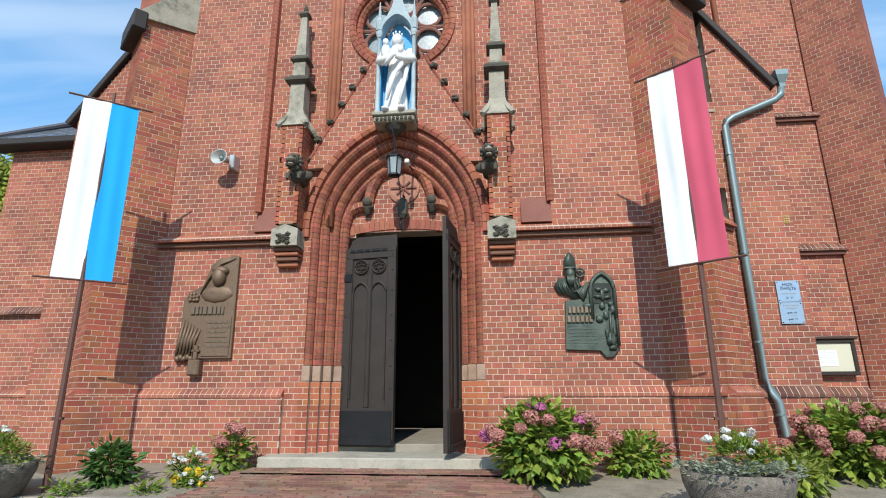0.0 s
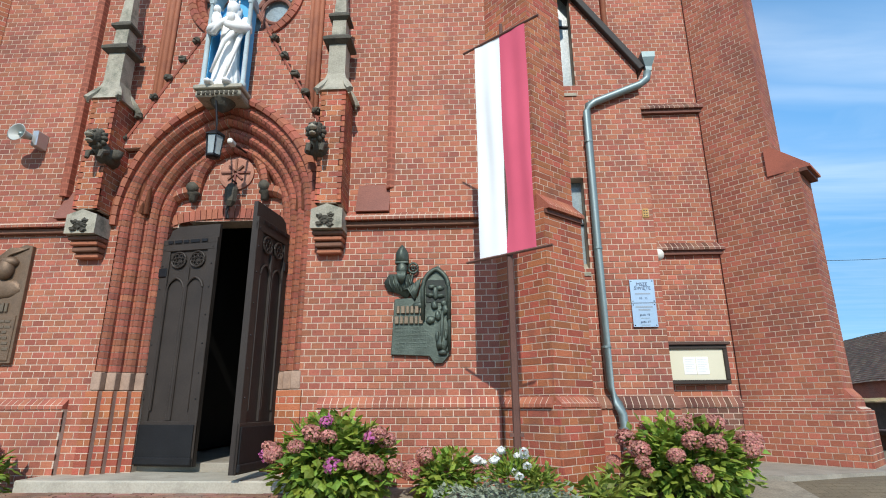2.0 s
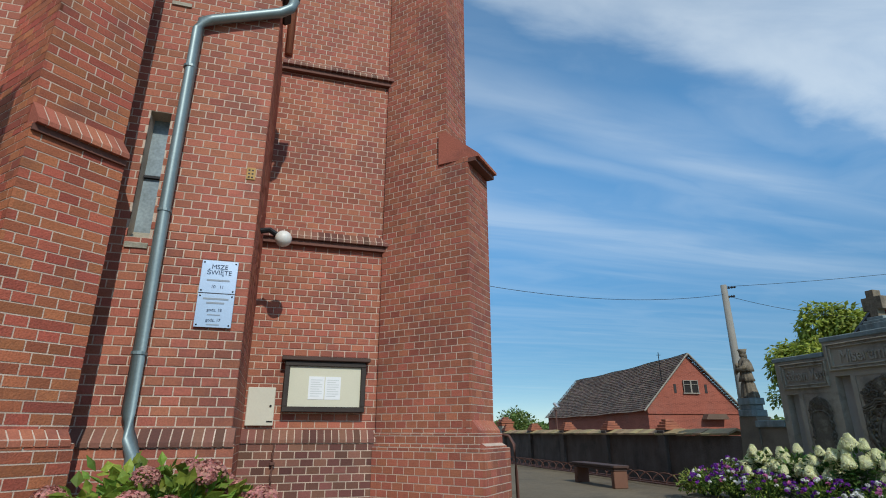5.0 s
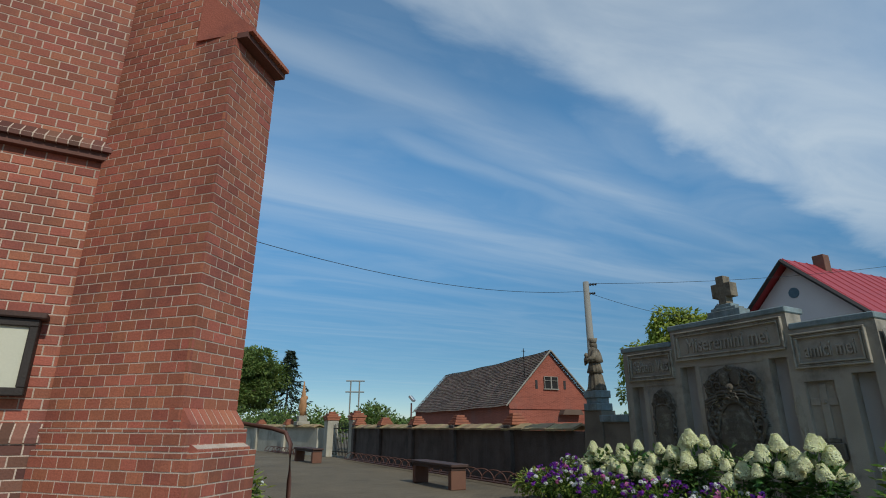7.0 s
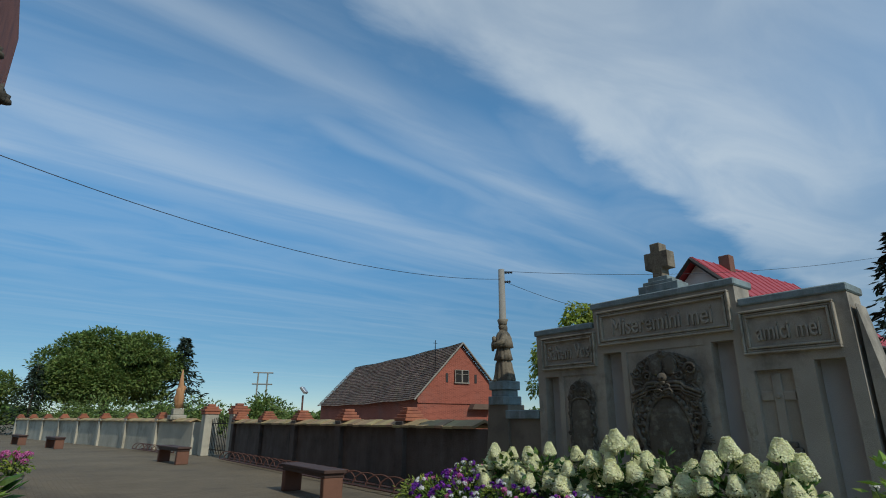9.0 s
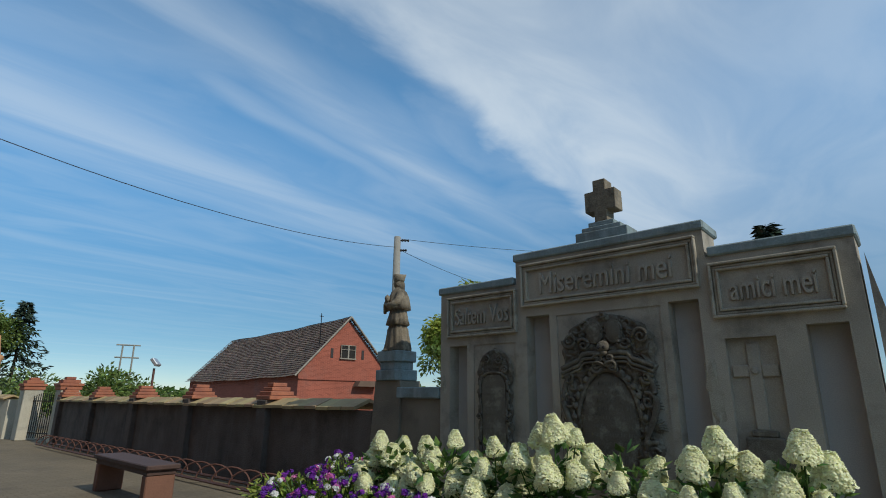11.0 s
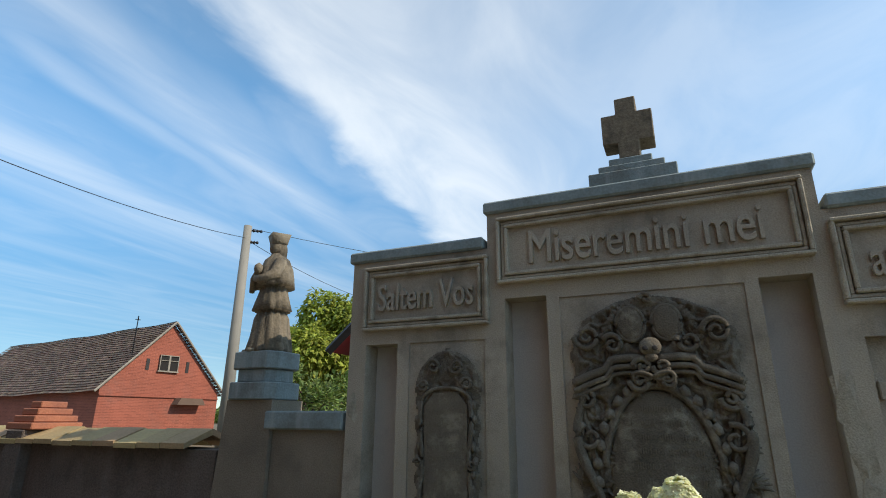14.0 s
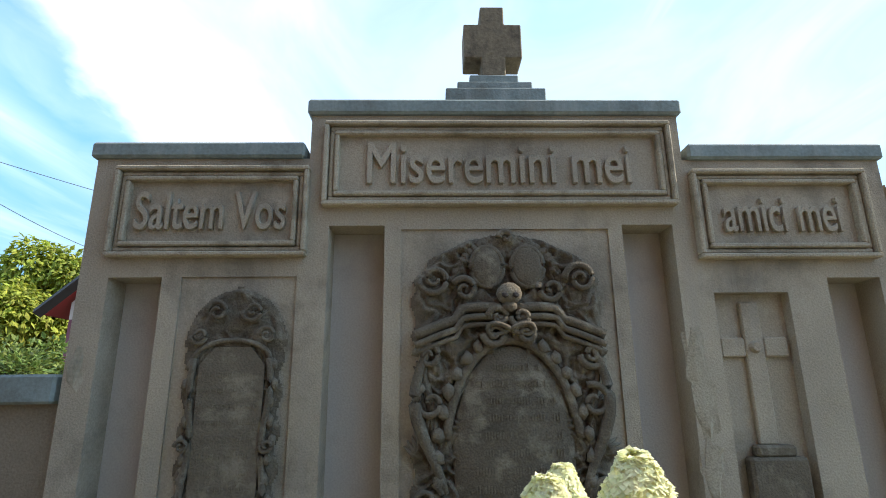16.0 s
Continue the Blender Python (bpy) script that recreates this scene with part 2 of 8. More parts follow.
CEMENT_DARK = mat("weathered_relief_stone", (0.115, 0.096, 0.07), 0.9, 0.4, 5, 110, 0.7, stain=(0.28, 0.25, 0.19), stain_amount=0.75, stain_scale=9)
CEMENT_EDGE = mat("worn_pale_cement", (0.38, 0.335, 0.255), 0.95, 0.4, 2.5, 110, 0.6, stain=(0.17, 0.145, 0.105), stain_amount=0.8, stain_scale=5, streak=(0.46, 0.43, 0.35), streak_amount=0.35)
COPPER = mat("blue_grey_painted_coping", (0.19, 0.24, 0.24), 0.75, 0.3, 4, 60, 0.35, stain=(0.12, 0.125, 0.11), stain_amount=0.7, stain_scale=3, streak=(0.33, 0.37, 0.36), streak_amount=0.5)
STATUE_STONE = mat("weathered_sandstone_statue", (0.20, 0.165, 0.115), 0.9, 0.4, 6, 60, 0.6, stain=(0.055, 0.047, 0.035), stain_amount=0.85, stain_scale=6, streak=(0.05, 0.043, 0.033), streak_amount=0.6)
WALL_RENDER = mat("rough_grey_render", (0.115, 0.092, 0.076), 0.95, 0.45, 2.2, 60, 1.2, stain=(0.055, 0.047, 0.04), stain_amount=0.75, stain_scale=1.6, streak=(0.20, 0.175, 0.155), streak_amount=0.25)
PIER_RENDER = mat("brown_smooth_render", (0.205, 0.17, 0.125), 0.95, 0.3, 2.2, 90, 0.5, stain=(0.13, 0.108, 0.08), stain_amount=0.6, stain_scale=2.0)
WALL_PALE = mat("pale_worn_render", (0.46, 0.43, 0.34), 0.95, 0.3, 1.2, 70, 0.6, stain=(0.2, 0.19, 0.15), stain_amount=0.7, stain_scale=0.7, streak=(0.46, 0.45, 0.38), streak_amount=0.6)
COPE_TILE = mat("ochre_clay_coping", (0.36, 0.26, 0.13), 0.85, 0.25, 3, 60, 0.3, rnd="island", rvar=0.2, stain=(0.16, 0.12, 0.07), stain_amount=0.5, stain_scale=2)
ROOF_TILE = mat("brown_roof_tile", (0.165, 0.11, 0.078), 0.85, 0.3, 1.5, 50, 0.3, rnd="island", rvar=0.35, stain=(0.055, 0.05, 0.042), stain_amount=0.6, stain_scale=0.5)
RED_ROOF = mat("red_sheet_roof", (0.36, 0.045, 0.05), 0.5, 0.1, 1, 30, 0.05)
SLATE = mat("dark_slate", (0.075, 0.085, 0.10), 0.6, 0.25, 3, 40, 0.2, rnd="island", rvar=0.3)
HOUSE_RENDER = mat("pale_house_render", (0.60, 0.54, 0.52), 0.9, 0.08, 1, 60, 0.2)
DARK_EAVE = mat("dark_eave_boards", (0.035, 0.03, 0.028), 0.7, 0.2, 3, 40, 0.1)
BENCHWOOD = mat("dark_brown_bench_boards", (0.075, 0.042, 0.032), 0.7, 0.3, 5, 60, 0.3)
CONCRETE = mat("concrete", (0.30, 0.27, 0.22), 0.9, 0.25, 4, 80, 0.5, stain=(0.18, 0.16, 0.13), stain_amount=0.5, stain_scale=2.5)
POLE_CONC = mat("pale_concrete_pole", (0.26, 0.245, 0.21), 0.9, 0.12, 2, 60, 0.2)
PEBBLE = mat("exposed_pebble_concrete", (0.20, 0.17, 0.14), 0.9, 0.55, 14, 90, 1.0)
CREAM = mat("cream_board", (0.62, 0.60, 0.46), 0.7, 0.05, 3, 60, 0.05)
CABINET_PAINT = mat("cream_metal_paint", (0.60, 0.57, 0.46), 0.5, 0.06, 3, 60, 0.05)
PALE_PRINT = mat("faded_print", (0.60, 0.63, 0.62), 0.8, 0.05, 5, 80, 0.0)
PAPER = mat("white_paper", (0.78, 0.80, 0.80), 0.8, 0.03, 5, 80, 0.02)
INK = mat("grey_print", (0.30, 0.33, 0.36), 0.8, 0.05, 5, 80, 0.0)
INK_DARK = mat("dark_blue_print", (0.05, 0.07, 0.12), 0.7, 0.05, 5, 80, 0.0)
WHITE_PLASTIC = mat("white_plastic", (0.72, 0.70, 0.64), 0.4, 0.05, 5, 60, 0.02)
GALV = mat("galvanised_tube", (0.50, 0.52, 0.53), 0.4, 0.1, 5, 60, 0.02, metal=0.7)
CABLE = mat("black_cable", (0.02, 0.02, 0.022), 0.6, 0.05, 5, 60, 0.0)
LEAF_DARK = mat("dark_green_leaf", (0.075, 0.15, 0.032), 0.55, 0.3, 4, 40, 0.1, rnd="island", rvar=0.45, hue=0.03)
LEAF_BRIGHT = mat("bright_green_leaf", (0.22, 0.31, 0.045), 0.55, 0.3, 4, 40, 0.1, rnd="island", rvar=0.4, hue=0.03)
LEAF_LIME = mat("lime_green_leaf", (0.24, 0.30, 0.05), 0.55, 0.25, 4, 40, 0.1, rnd="island", rvar=0.35, hue=0.02)
LEAF_SILVER = mat("silver_grey_leaf", (0.30, 0.34, 0.24), 0.7, 0.2, 6, 40, 0.1, rnd="island", rvar=0.3, hue=0.02)
LEAF_TREE = mat("broadleaf_tree_leaf", (0.16, 0.225, 0.055), 0.6, 0.35, 0.6, 10, 0.0, rnd="island", rvar=0.5, hue=0.025)
LEAF_WILLOW = mat("willow_leaf", (0.31, 0.36, 0.055), 0.6, 0.3, 0.6, 10, 0.0, rnd="island", rvar=0.4, hue=0.02)
NEEDLE = mat("conifer_needle", (0.018, 0.034, 0.016), 0.7, 0.35, 1.0, 10, 0.0, rnd="island", rvar=0.5, hue=0.02)
BARK = mat("brown_bark", (0.09, 0.065, 0.045), 0.9, 0.35, 5, 40, 0.6)
PINK_PETAL = mat("dusty_pink_petal", (0.56, 0.26, 0.215), 0.7, 0.2, 8, 60, 0.0, rnd="island", rvar=0.35, hue=0.02)
MAGENTA_PETAL = mat("magenta_petal", (0.62, 0.17, 0.42), 0.7, 0.2, 8, 60, 0.0, rnd="island", rvar=0.3, hue=0.03)
WHITE_PETAL = mat("creamy_white_petal", (0.90, 0.90, 0.60), 0.7, 0.08, 10, 60, 0.0, rnd="island", rvar=0.10, hue=0.02)
PURE_PETAL = mat("white_petal", (0.80, 0.80, 0.76), 0.7, 0.08, 8, 60, 0.0, rnd="island", rvar=0.1, hue=0.02)
PURPLE_PETAL = mat("purple_petal", (0.17, 0.03, 0.33), 0.7, 0.2, 8, 60, 0.0, rnd="island", rvar=0.5, hue=0.05)
YELLOW_PETAL = mat("yellow_petal", (0.80, 0.55, 0.03), 0.7, 0.1, 8, 60, 0.0, rnd="island", rvar=0.2, hue=0.02)
SOIL = mat("dry_garden_soil", (0.26, 0.225, 0.17), 0.95, 0.35, 3, 50, 0.9, stain=(0.15, 0.125, 0.09), stain_amount=0.6, stain_scale=4)

def pale_edges(m, pale, amount):
    """Raised edges mixed towards the given pale colour."""
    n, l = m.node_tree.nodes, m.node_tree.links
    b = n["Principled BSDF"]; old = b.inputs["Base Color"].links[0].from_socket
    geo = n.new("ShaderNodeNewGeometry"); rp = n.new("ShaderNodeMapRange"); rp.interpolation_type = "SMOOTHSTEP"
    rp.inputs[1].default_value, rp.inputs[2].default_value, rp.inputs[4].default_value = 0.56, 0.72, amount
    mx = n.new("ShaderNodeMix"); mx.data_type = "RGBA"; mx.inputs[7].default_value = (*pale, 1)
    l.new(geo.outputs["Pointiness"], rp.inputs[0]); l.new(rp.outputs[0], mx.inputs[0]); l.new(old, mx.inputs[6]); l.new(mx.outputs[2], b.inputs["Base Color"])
pale_edges(CEMENT_DARK, (0.22, 0.195, 0.15), 0.32)
pale_edges(STATUE_STONE, (0.36, 0.31, 0.23), 0.6)

def far_brick(name, col):
    m = mat(name, col, 0.85, 0.2, 0.7, 30, 0.2, stain=(0.2, 0.1, 0.08), stain_amount=0.5, stain_scale=0.4)
    n, l = m.node_tree.nodes, m.node_tree.links
    tc = n.new("ShaderNodeNewGeometry"); sx = n.new("ShaderNodeSeparateXYZ"); ad = n.new("ShaderNodeMath"); cmb = n.new("ShaderNodeCombineXYZ"); bt = n.new("ShaderNodeTexBrick")
    l.new(tc.outputs["Position"], sx.inputs[0]); l.new(sx.outputs[0], ad.inputs[0]); l.new(sx.outputs[1], ad.inputs[1]); l.new(ad.outputs[0], cmb.inputs[0]); l.new(sx.outputs[2], cmb.inputs[1]); l.new(cmb.outputs[0], bt.inputs["Vector"])
    bt.inputs["Color1"].default_value, bt.inputs["Color2"].default_value, bt.inputs["Mortar"].default_value = (1, 1, 1, 1), (0.72, 0.72, 0.72, 1), (1.25, 1.3, 1.3, 1)
    bt.inputs["Scale"].default_value = 1; bt.inputs["Brick Width"].default_value, bt.inputs["Row Height"].default_value, bt.inputs["Mortar Size"].default_value = 0.26, 0.0755, 0.010
    mx = n.new("ShaderNodeMix"); mx.data_type = "RGBA"; mx.blend_type = "MULTIPLY"; mx.inputs[0].default_value = 1.0
    b = n["Principled BSDF"]; old = b.inputs["Base Color"].links[0].from_socket
    l.new(old, mx.inputs[6]); l.new(bt.outputs["Color"], mx.inputs[7]); l.new(mx.outputs[2], b.inputs["Base Color"])
    return m
FAR_BRICK = far_brick("far_red_brick", (0.32, 0.095, 0.06))
MOULD_BRICK = far_brick("moulded_red_brick", (0.305, 0.095, 0.058))

# daylight comes through thin leaves and petals
for leaf in (LEAF_DARK, LEAF_BRIGHT, LEAF_LIME, LEAF_SILVER, LEAF_TREE, LEAF_WILLOW, PINK_PETAL, MAGENTA_PETAL, WHITE_PETAL, PURE_PETAL, PURPLE_PETAL, YELLOW_PETAL):
    ln, ll = leaf.node_tree.nodes, leaf.node_tree.links
    pb, lo = ln["Principled BSDF"], ln["Material Output"]
    tr, ms = ln.new("ShaderNodeBsdfTranslucent"), ln.new("ShaderNodeMixShader")
    ms.inputs[0].default_value = 0.35
    ll.new(pb.inputs["Base Color"].links[0].from_socket, tr.inputs[0])
    ll.new(pb.outputs[0], ms.inputs[1]); ll.new(tr.outputs[0], ms.inputs[2]); ll.new(ms.outputs[0], lo.inputs[0])

def paving_material():
    m = mat("brown_grey_pavers", (0.185, 0.148, 0.095), 0.9, 0.3, 0.5, 60, 0.4, stain=(0.10, 0.082, 0.06), stain_amount=0.6, stain_scale=0.45)
    n, l = m.node_tree.nodes, m.node_tree.links
    geo = n.new("ShaderNodeNewGeometry")
    bt = n.new("ShaderNodeTexBrick")
    bt.inputs["Color1"].default_value, bt.inputs["Color2"].default_value, bt.inputs["Mortar"].default_value = (1, 1, 1, 1), (0.8, 0.8, 0.8, 1), (0.55, 0.5, 0.42, 1)
    bt.inputs["Scale"].default_value = 1.0
    bt.inputs["Brick Width"].default_value, bt.inputs["Row Height"].default_value, bt.inputs["Mortar Size"].default_value = 0.2, 0.1, 0.006
    l.new(geo.outputs["Position"], bt.inputs["Vector"])
    mx = n.new("ShaderNodeMix"); mx.data_type = "RGBA"; mx.blend_type = "MULTIPLY"; mx.inputs[0].default_value = 0.8
    b = n["Principled BSDF"]
    old = b.inputs["Base Color"].links[0].from_socket
    l.new(old, mx.inputs[6]); l.new(bt.outputs["Color"], mx.inputs[7]); l.new(mx.outputs[2], b.inputs["Base Color"])
    return m
PAVING = paving_material()

# ---- mesh helpers ----
def mesh_object(name, bm, material, smooth=False):
    bmesh.ops.recalc_face_normals(bm, faces=bm.faces[:])
    me = bpy.data.meshes.new(name)
    bm.to_mesh(me); bm.free()
    me.materials.append(material)
    if smooth:
        for p in me.polygons:
            p.use_smooth = True
    return new(name, me)

def raw_object(name, verts, faces, material):
    me = bpy.data.meshes.new(name)
    me.from_pydata(verts, [], faces)
    me.materials.append(material)
    return new(name, me)

def part(name, bm, material, parent, label="", smooth=False):
    ob = mesh_object(name, bm, material, smooth)
    if parent:
        ob.parent = parent
        ob.matrix_parent_inverse = parent.matrix_basis.inverted() if parent.type == "EMPTY" else Matrix.Identity(4)
    if label:
        ob["label"] = label
    return ob

def thing(name, label, category, at=(0, 0, 0), group="", kind=""):
    e = new(name)
    e.empty_display_size = 0.1
    e.location = at
    return tagged(e, label, category, group, kind)

def structure(ob, label, category):
    return tagged(ob, label, category, kind="structure")

def B():
    return bmesh.new()

def box(bm, x0, x1, y0, y1, z0, z1, bevel=0.0, m=None):
    r = bmesh.ops.create_cube(bm, size=1.0)
    mm = Matrix.Translation(((x0 + x1) / 2, (y0 + y1) / 2, (z0 + z1) / 2)) @ Matrix.Diagonal((abs(x1 - x0), abs(y1 - y0), abs(z1 - z0), 1))
    if m is not None:
        mm = m @ mm
    bmesh.ops.transform(bm, matrix=mm, verts=r["verts"])
    if bevel:
        es = list({e for v in r["verts"] for e in v.link_edges})
        bmesh.ops.bevel(bm, geom=es, offset=bevel, segments=1, affect="EDGES", clamp_overlap=True)
    return bm

def prism(bm, pts, h, m=None):
    """pts: 2D outline in the local x-z plane, extruded h along local +y."""
    a = [bm.verts.new((x, 0, z)) for x, z in pts]
    b = [bm.verts.new((x, h, z)) for x, z in pts]
    n = len(pts)
    bm.faces.new(a); bm.faces.new(b[::-1])
    for i in range(n):
        bm.faces.new((a[i], b[i], b[(i + 1) % n], a[(i + 1) % n]))
    if m is not None:
        bmesh.ops.transform(bm, matrix=m, verts=a + b)
    return bm

def slab(bm, pts, z0, z1):
    """pts: plan outline, extruded from z0 to z1; z1 may be a function of (x, y)."""
    top = z1 if callable(z1) else (lambda x, y: z1)
    a = [bm.verts.new((x, y, z0)) for x, y in pts]
    b = [bm.verts.new((x, y, top(x, y))) for x, y in pts]
    n = len(pts)
    bm.faces.new(a[::-1]); bm.faces.new(b)
    for i in range(n):
        bm.faces.new((a[i], a[(i + 1) % n], b[(i + 1) % n], b[i]))
    return bm

def lathe(bm, profile, seg=20, m=None, sx=1.0, sy=1.0, closed=True):
    rings = []
    for r, z in profile:
        rings.append([bm.verts.new((r * sx * math.cos(2 * math.pi * i / seg), r * sy * math.sin(2 * math.pi * i / seg), z)) for i in range(seg)])
    for a, b in zip(rings, rings[1:]):
        for i in range(seg):
            bm.faces.new((a[i], a[(i + 1) % seg], b[(i + 1) % seg], b[i]))
    if closed:
        bm.faces.new(rings[0][::-1]); bm.faces.new(rings[-1])
    if m is not None:
        bmesh.ops.transform(bm, matrix=m, verts=[v for r in rings for v in r])
    return bm

def tube(bm, pts, r, seg=8, close=False):
    pts = [Vector(p) for p in pts]
    n = len(pts)
    rings = []
    up = Vector((0, 0, 1))
    for i, p in enumerate(pts):
        if close:
            d = (pts[(i + 1) % n] - pts[i - 1]).normalized()
        else:
            d = (pts[min(i + 1, n - 1)] - pts[max(i - 1, 0)]).normalized()
        a = d.cross(up)
        if a.length < 0.05:
            a = d.cross(Vector((0, 1, 0)))
        a.normalize()
        b = d.cross(a)
        rr = r[i] if isinstance(r, (list, tuple)) else r
        rings.append([bm.verts.new(p + rr * (math.cos(2 * math.pi * k / seg) * a + math.sin(2 * math.pi * k / seg) * b)) for k in range(seg)])
    pairs = list(zip(rings, rings[1:])) + ([(rings[-1], rings[0])] if close else [])
    for a, b in pairs:
        for k in range(seg):
            bm.faces.new((a[k], a[(k + 1) % seg], b[(k + 1) % seg], b[k]))
    if not close:
        bm.faces.new(rings[0][::-1]); bm.faces.new(rings[-1])
    return bm

def blob(bm, c, r, sub=2, rough=0.15, seed=0.0, m=None):
    res = bmesh.ops.create_icosphere(bm, subdivisions=sub, radius=1.0)
    for v in res["verts"]:
        k = 1 + rough * noise.noise(v.co * 2.3 + Vector((seed, seed * 1.7, 0)))
        v.co = Vector((v.co.x * r[0] * k, v.co.y * r[1] * k, v.co.z * r[2] * k))
        if m is not None:
            v.co = m @ v.co
        v.co += Vector(c)
    return bm

def pointed(cx, w, rise, z0, spring, n=20):
    """The outline of a pointed arch with its jambs, from the lower left over the apex to the lower right, as (x, z)."""
    r = (w * w + rise * rise) / (2 * w)
    a1 = math.atan2(rise, r - w)
    left = [(cx - w + r - r * math.cos(a1 * i / n), spring + r * math.sin(a1 * i / n)) for i in range(n + 1)]
    right = [(2 * cx - x, z) for x, z in left[::-1]][1:]
    return ([(cx - w, z0)] if z0 < spring else []) + left + right + ([(cx + w, z0)] if z0 < spring else [])

def resample(path, step):
    out, acc = [], 0.0
    P = [Vector((x, 0, z)) for x, z in path]
    total = sum((b - a).length for a, b in zip(P, P[1:]))
    n = max(2, round(total / step))
    step = total / n
    k, need = 0, 0.0
    res = []
    d = 0.0
    targets = [i * step for i in range(n + 1)]
    ti = 0
    for a, b in zip(P, P[1:]):
        L = (b - a).length
        while ti <= n and targets[ti] <= d + L + 1e-9:
            f = (targets[ti] - d) / L if L else 0
            t = (b - a).normalized()
            res.append((a.lerp(b, f), Vector((-t.z, 0, t.x))))
            ti += 1
        d += L
    return res

def voussoirs(bm, path, profile, step=0.078, gap=0.010):
    """Bricks along an arch: profile is an outline of (outward offset, y)."""
    s = resample(path, step)
    for (p, n), (q, k) in zip(s, s[1:]):
        t = (q - p)
        L = t.length
        if L < gap * 1.5:
            continue
        t.normalize()
        a = [bm.verts.new(p + t * gap / 2 + n * o + Vector((0, y, 0))) for o, y in profile]
        b = [bm.verts.new(q - t * gap / 2 + k * o + Vector((0, y, 0))) for o, y in profile]
        m = len(profile)
        bm.faces.new(a); bm.faces.new(b[::-1])
        for i in range(m):
            bm.faces.new((a[i], b[i], b[(i + 1) % m], a[(i + 1) % m]))

def voussoir_parts(parent, name, path, profile, material, step=0.078, gap=0.010):
    """The same, each brick an object of its own."""
    s = resample(path, step)
    m = len(profile)
    for (p, n), (q, k) in zip(s, s[1:]):
        t = q - p
        if t.length < gap * 1.5:
            continue
        t.normalize()
        vs = [p + t * gap / 2 + n * o + Vector((0, y, 0)) for o, y in profile] + [q - t * gap / 2 + k * o + Vector((0, y, 0)) for o, y in profile]
        fs = [tuple(range(m)), tuple(range(2 * m - 1, m - 1, -1))] + [(i, m + i, m + (i + 1) % m, (i + 1) % m) for i in range(m)]
        ob = raw_object(name, [tuple(v) for v in vs], fs, material)
        ob.parent = parent
        if parent.type == "EMPTY":
            ob.matrix_parent_inverse = parent.matrix_basis.inverted()

def sweep(bm, path, profile):
    s = resample(path, 0.06)
    rings = [[bm.verts.new(p + n * o + Vector((0, y, 0))) for o, y in profile] for p, n in s]
    m = len(profile)
    for a, b in zip(rings, rings[1:]):
        for i in range(m):
            bm.faces.new((a[i], b[i], b[(i + 1) % m], a[(i + 1) % m]))
    bm.faces.new(rings[0]); bm.faces.new(rings[-1][::-1])

# ---- brickwork ----
BH, BL, JOINT = 0.0755, 0.137, 0.0104

def spans(u0, u1, cuts):
    out = [(u0, u1)]
    for a, b in cuts:
        nxt = []
        for s, e in out:
            if b <= s or a >= e:
                nxt.append((s, e))
            else:
                if a > s: nxt.append((s, a))
                if b < e: nxt.append((b, e))
        out = nxt
    return [(s, e) for s, e in out if e - s > 0.015]

BRICK_JOBS = []
def brick_wall(name, p0, p1, z0, z1, label, cuts=None, thick=0.3, proud=0.003, material=BRICK, pieces=None, mixed=False):
    """A brick wall face from p0 to p1 (left to right for one who looks at it), with a mortar core behind it.
    cuts(z) gives the stretches along it that stay open at that height."""
    p0, p1 = Vector((*p0, 0)), Vector((*p1, 0))
    d = p1 - p0
    L = d.length
    d.normalize()
    n = Vector((d.y, -d.x, 0))
    verts, faces = [], []
    k0, k1 = math.floor(z0 / BH), math.ceil(z1 / BH)
    def quadbox(vs, fs, a, b, za, zb, o0, o1, full):
        i = len(vs)
        for o in (o0, o1):
            for u, z in ((a, za), (b, za), (b, zb), (a, zb)):
                q = p0 + d * u + n * o
                vs.append((q.x, q.y, z))
        fs += [(i + 4, i + 5, i + 6, i + 7), (i, i + 4, i + 7, i + 3), (i + 5, i + 1, i + 2, i + 6), (i + 7, i + 6, i + 2, i + 3), (i, i + 1, i + 5, i + 4)]
        if full:
            fs.append((i + 3, i + 2, i + 1, i))
    cv, cf = [], []
    rows = []
    for k in range(k0, k1):
        za, zb = max(z0, k * BH), min(z1, (k + 1) * BH)
        if zb - za < 0.006:
            continue
        c = cuts((za + zb) / 2) if cuts else []
        rows.append((za, zb, c, k))
    merged = []
    for za, zb, c, k in rows:
        c = [tuple(round(v, 3) for v in s) for s in c]
        if merged and merged[-1][2] == c:
            merged[-1][1] = zb
        else:
            merged.append([za, zb, c])
    for za, zb, c in merged:
        for a, b in spans(0, L, c):
            quadbox(cv, cf, a, b, za, zb, -thick, 0.0, True)
    core = raw_object(name, cv, cf, MORTAR)
    structure(core, label, "wall")
    rng = random.Random(name)
    for za, zb, c, k in rows:
        off = (k % 2) * BL / 2 + (rng.random() - 0.5) * 0.02
        u = -off
        while u < L:
            ln = BL
            if mixed and rng.random() < 0.16:
                ln = BL * 2 - JOINT * 0
            s_, e_ = u + JOINT / 2, u + ln - JOINT / 2
            if s_ < 0.03: s_ = -proud
            if L - e_ < 0.045: e_ = L + proud
            if L - u < 0.035: break
            for a, b in spans(s_, e_, c):
                if pieces and a > pieces[0] and b < pieces[1] and za > pieces[2] and zb < pieces[3]:
                    BRICK_JOBS.append((core, p0 + d * a + Vector((0, 0, za + JOINT / 2)), b - a, zb - za - JOINT, d))
                    continue
                pr = proud + (rng.random() - 0.5) * 0.002
                quadbox(verts, faces, a, b, za + JOINT / 2, zb - JOINT / 2, -0.02, pr, False)
            u += ln
    bob = raw_object("brickwork", verts, faces, material)
    bob.parent = core
    bob["kind"] = "stuff"
    return core

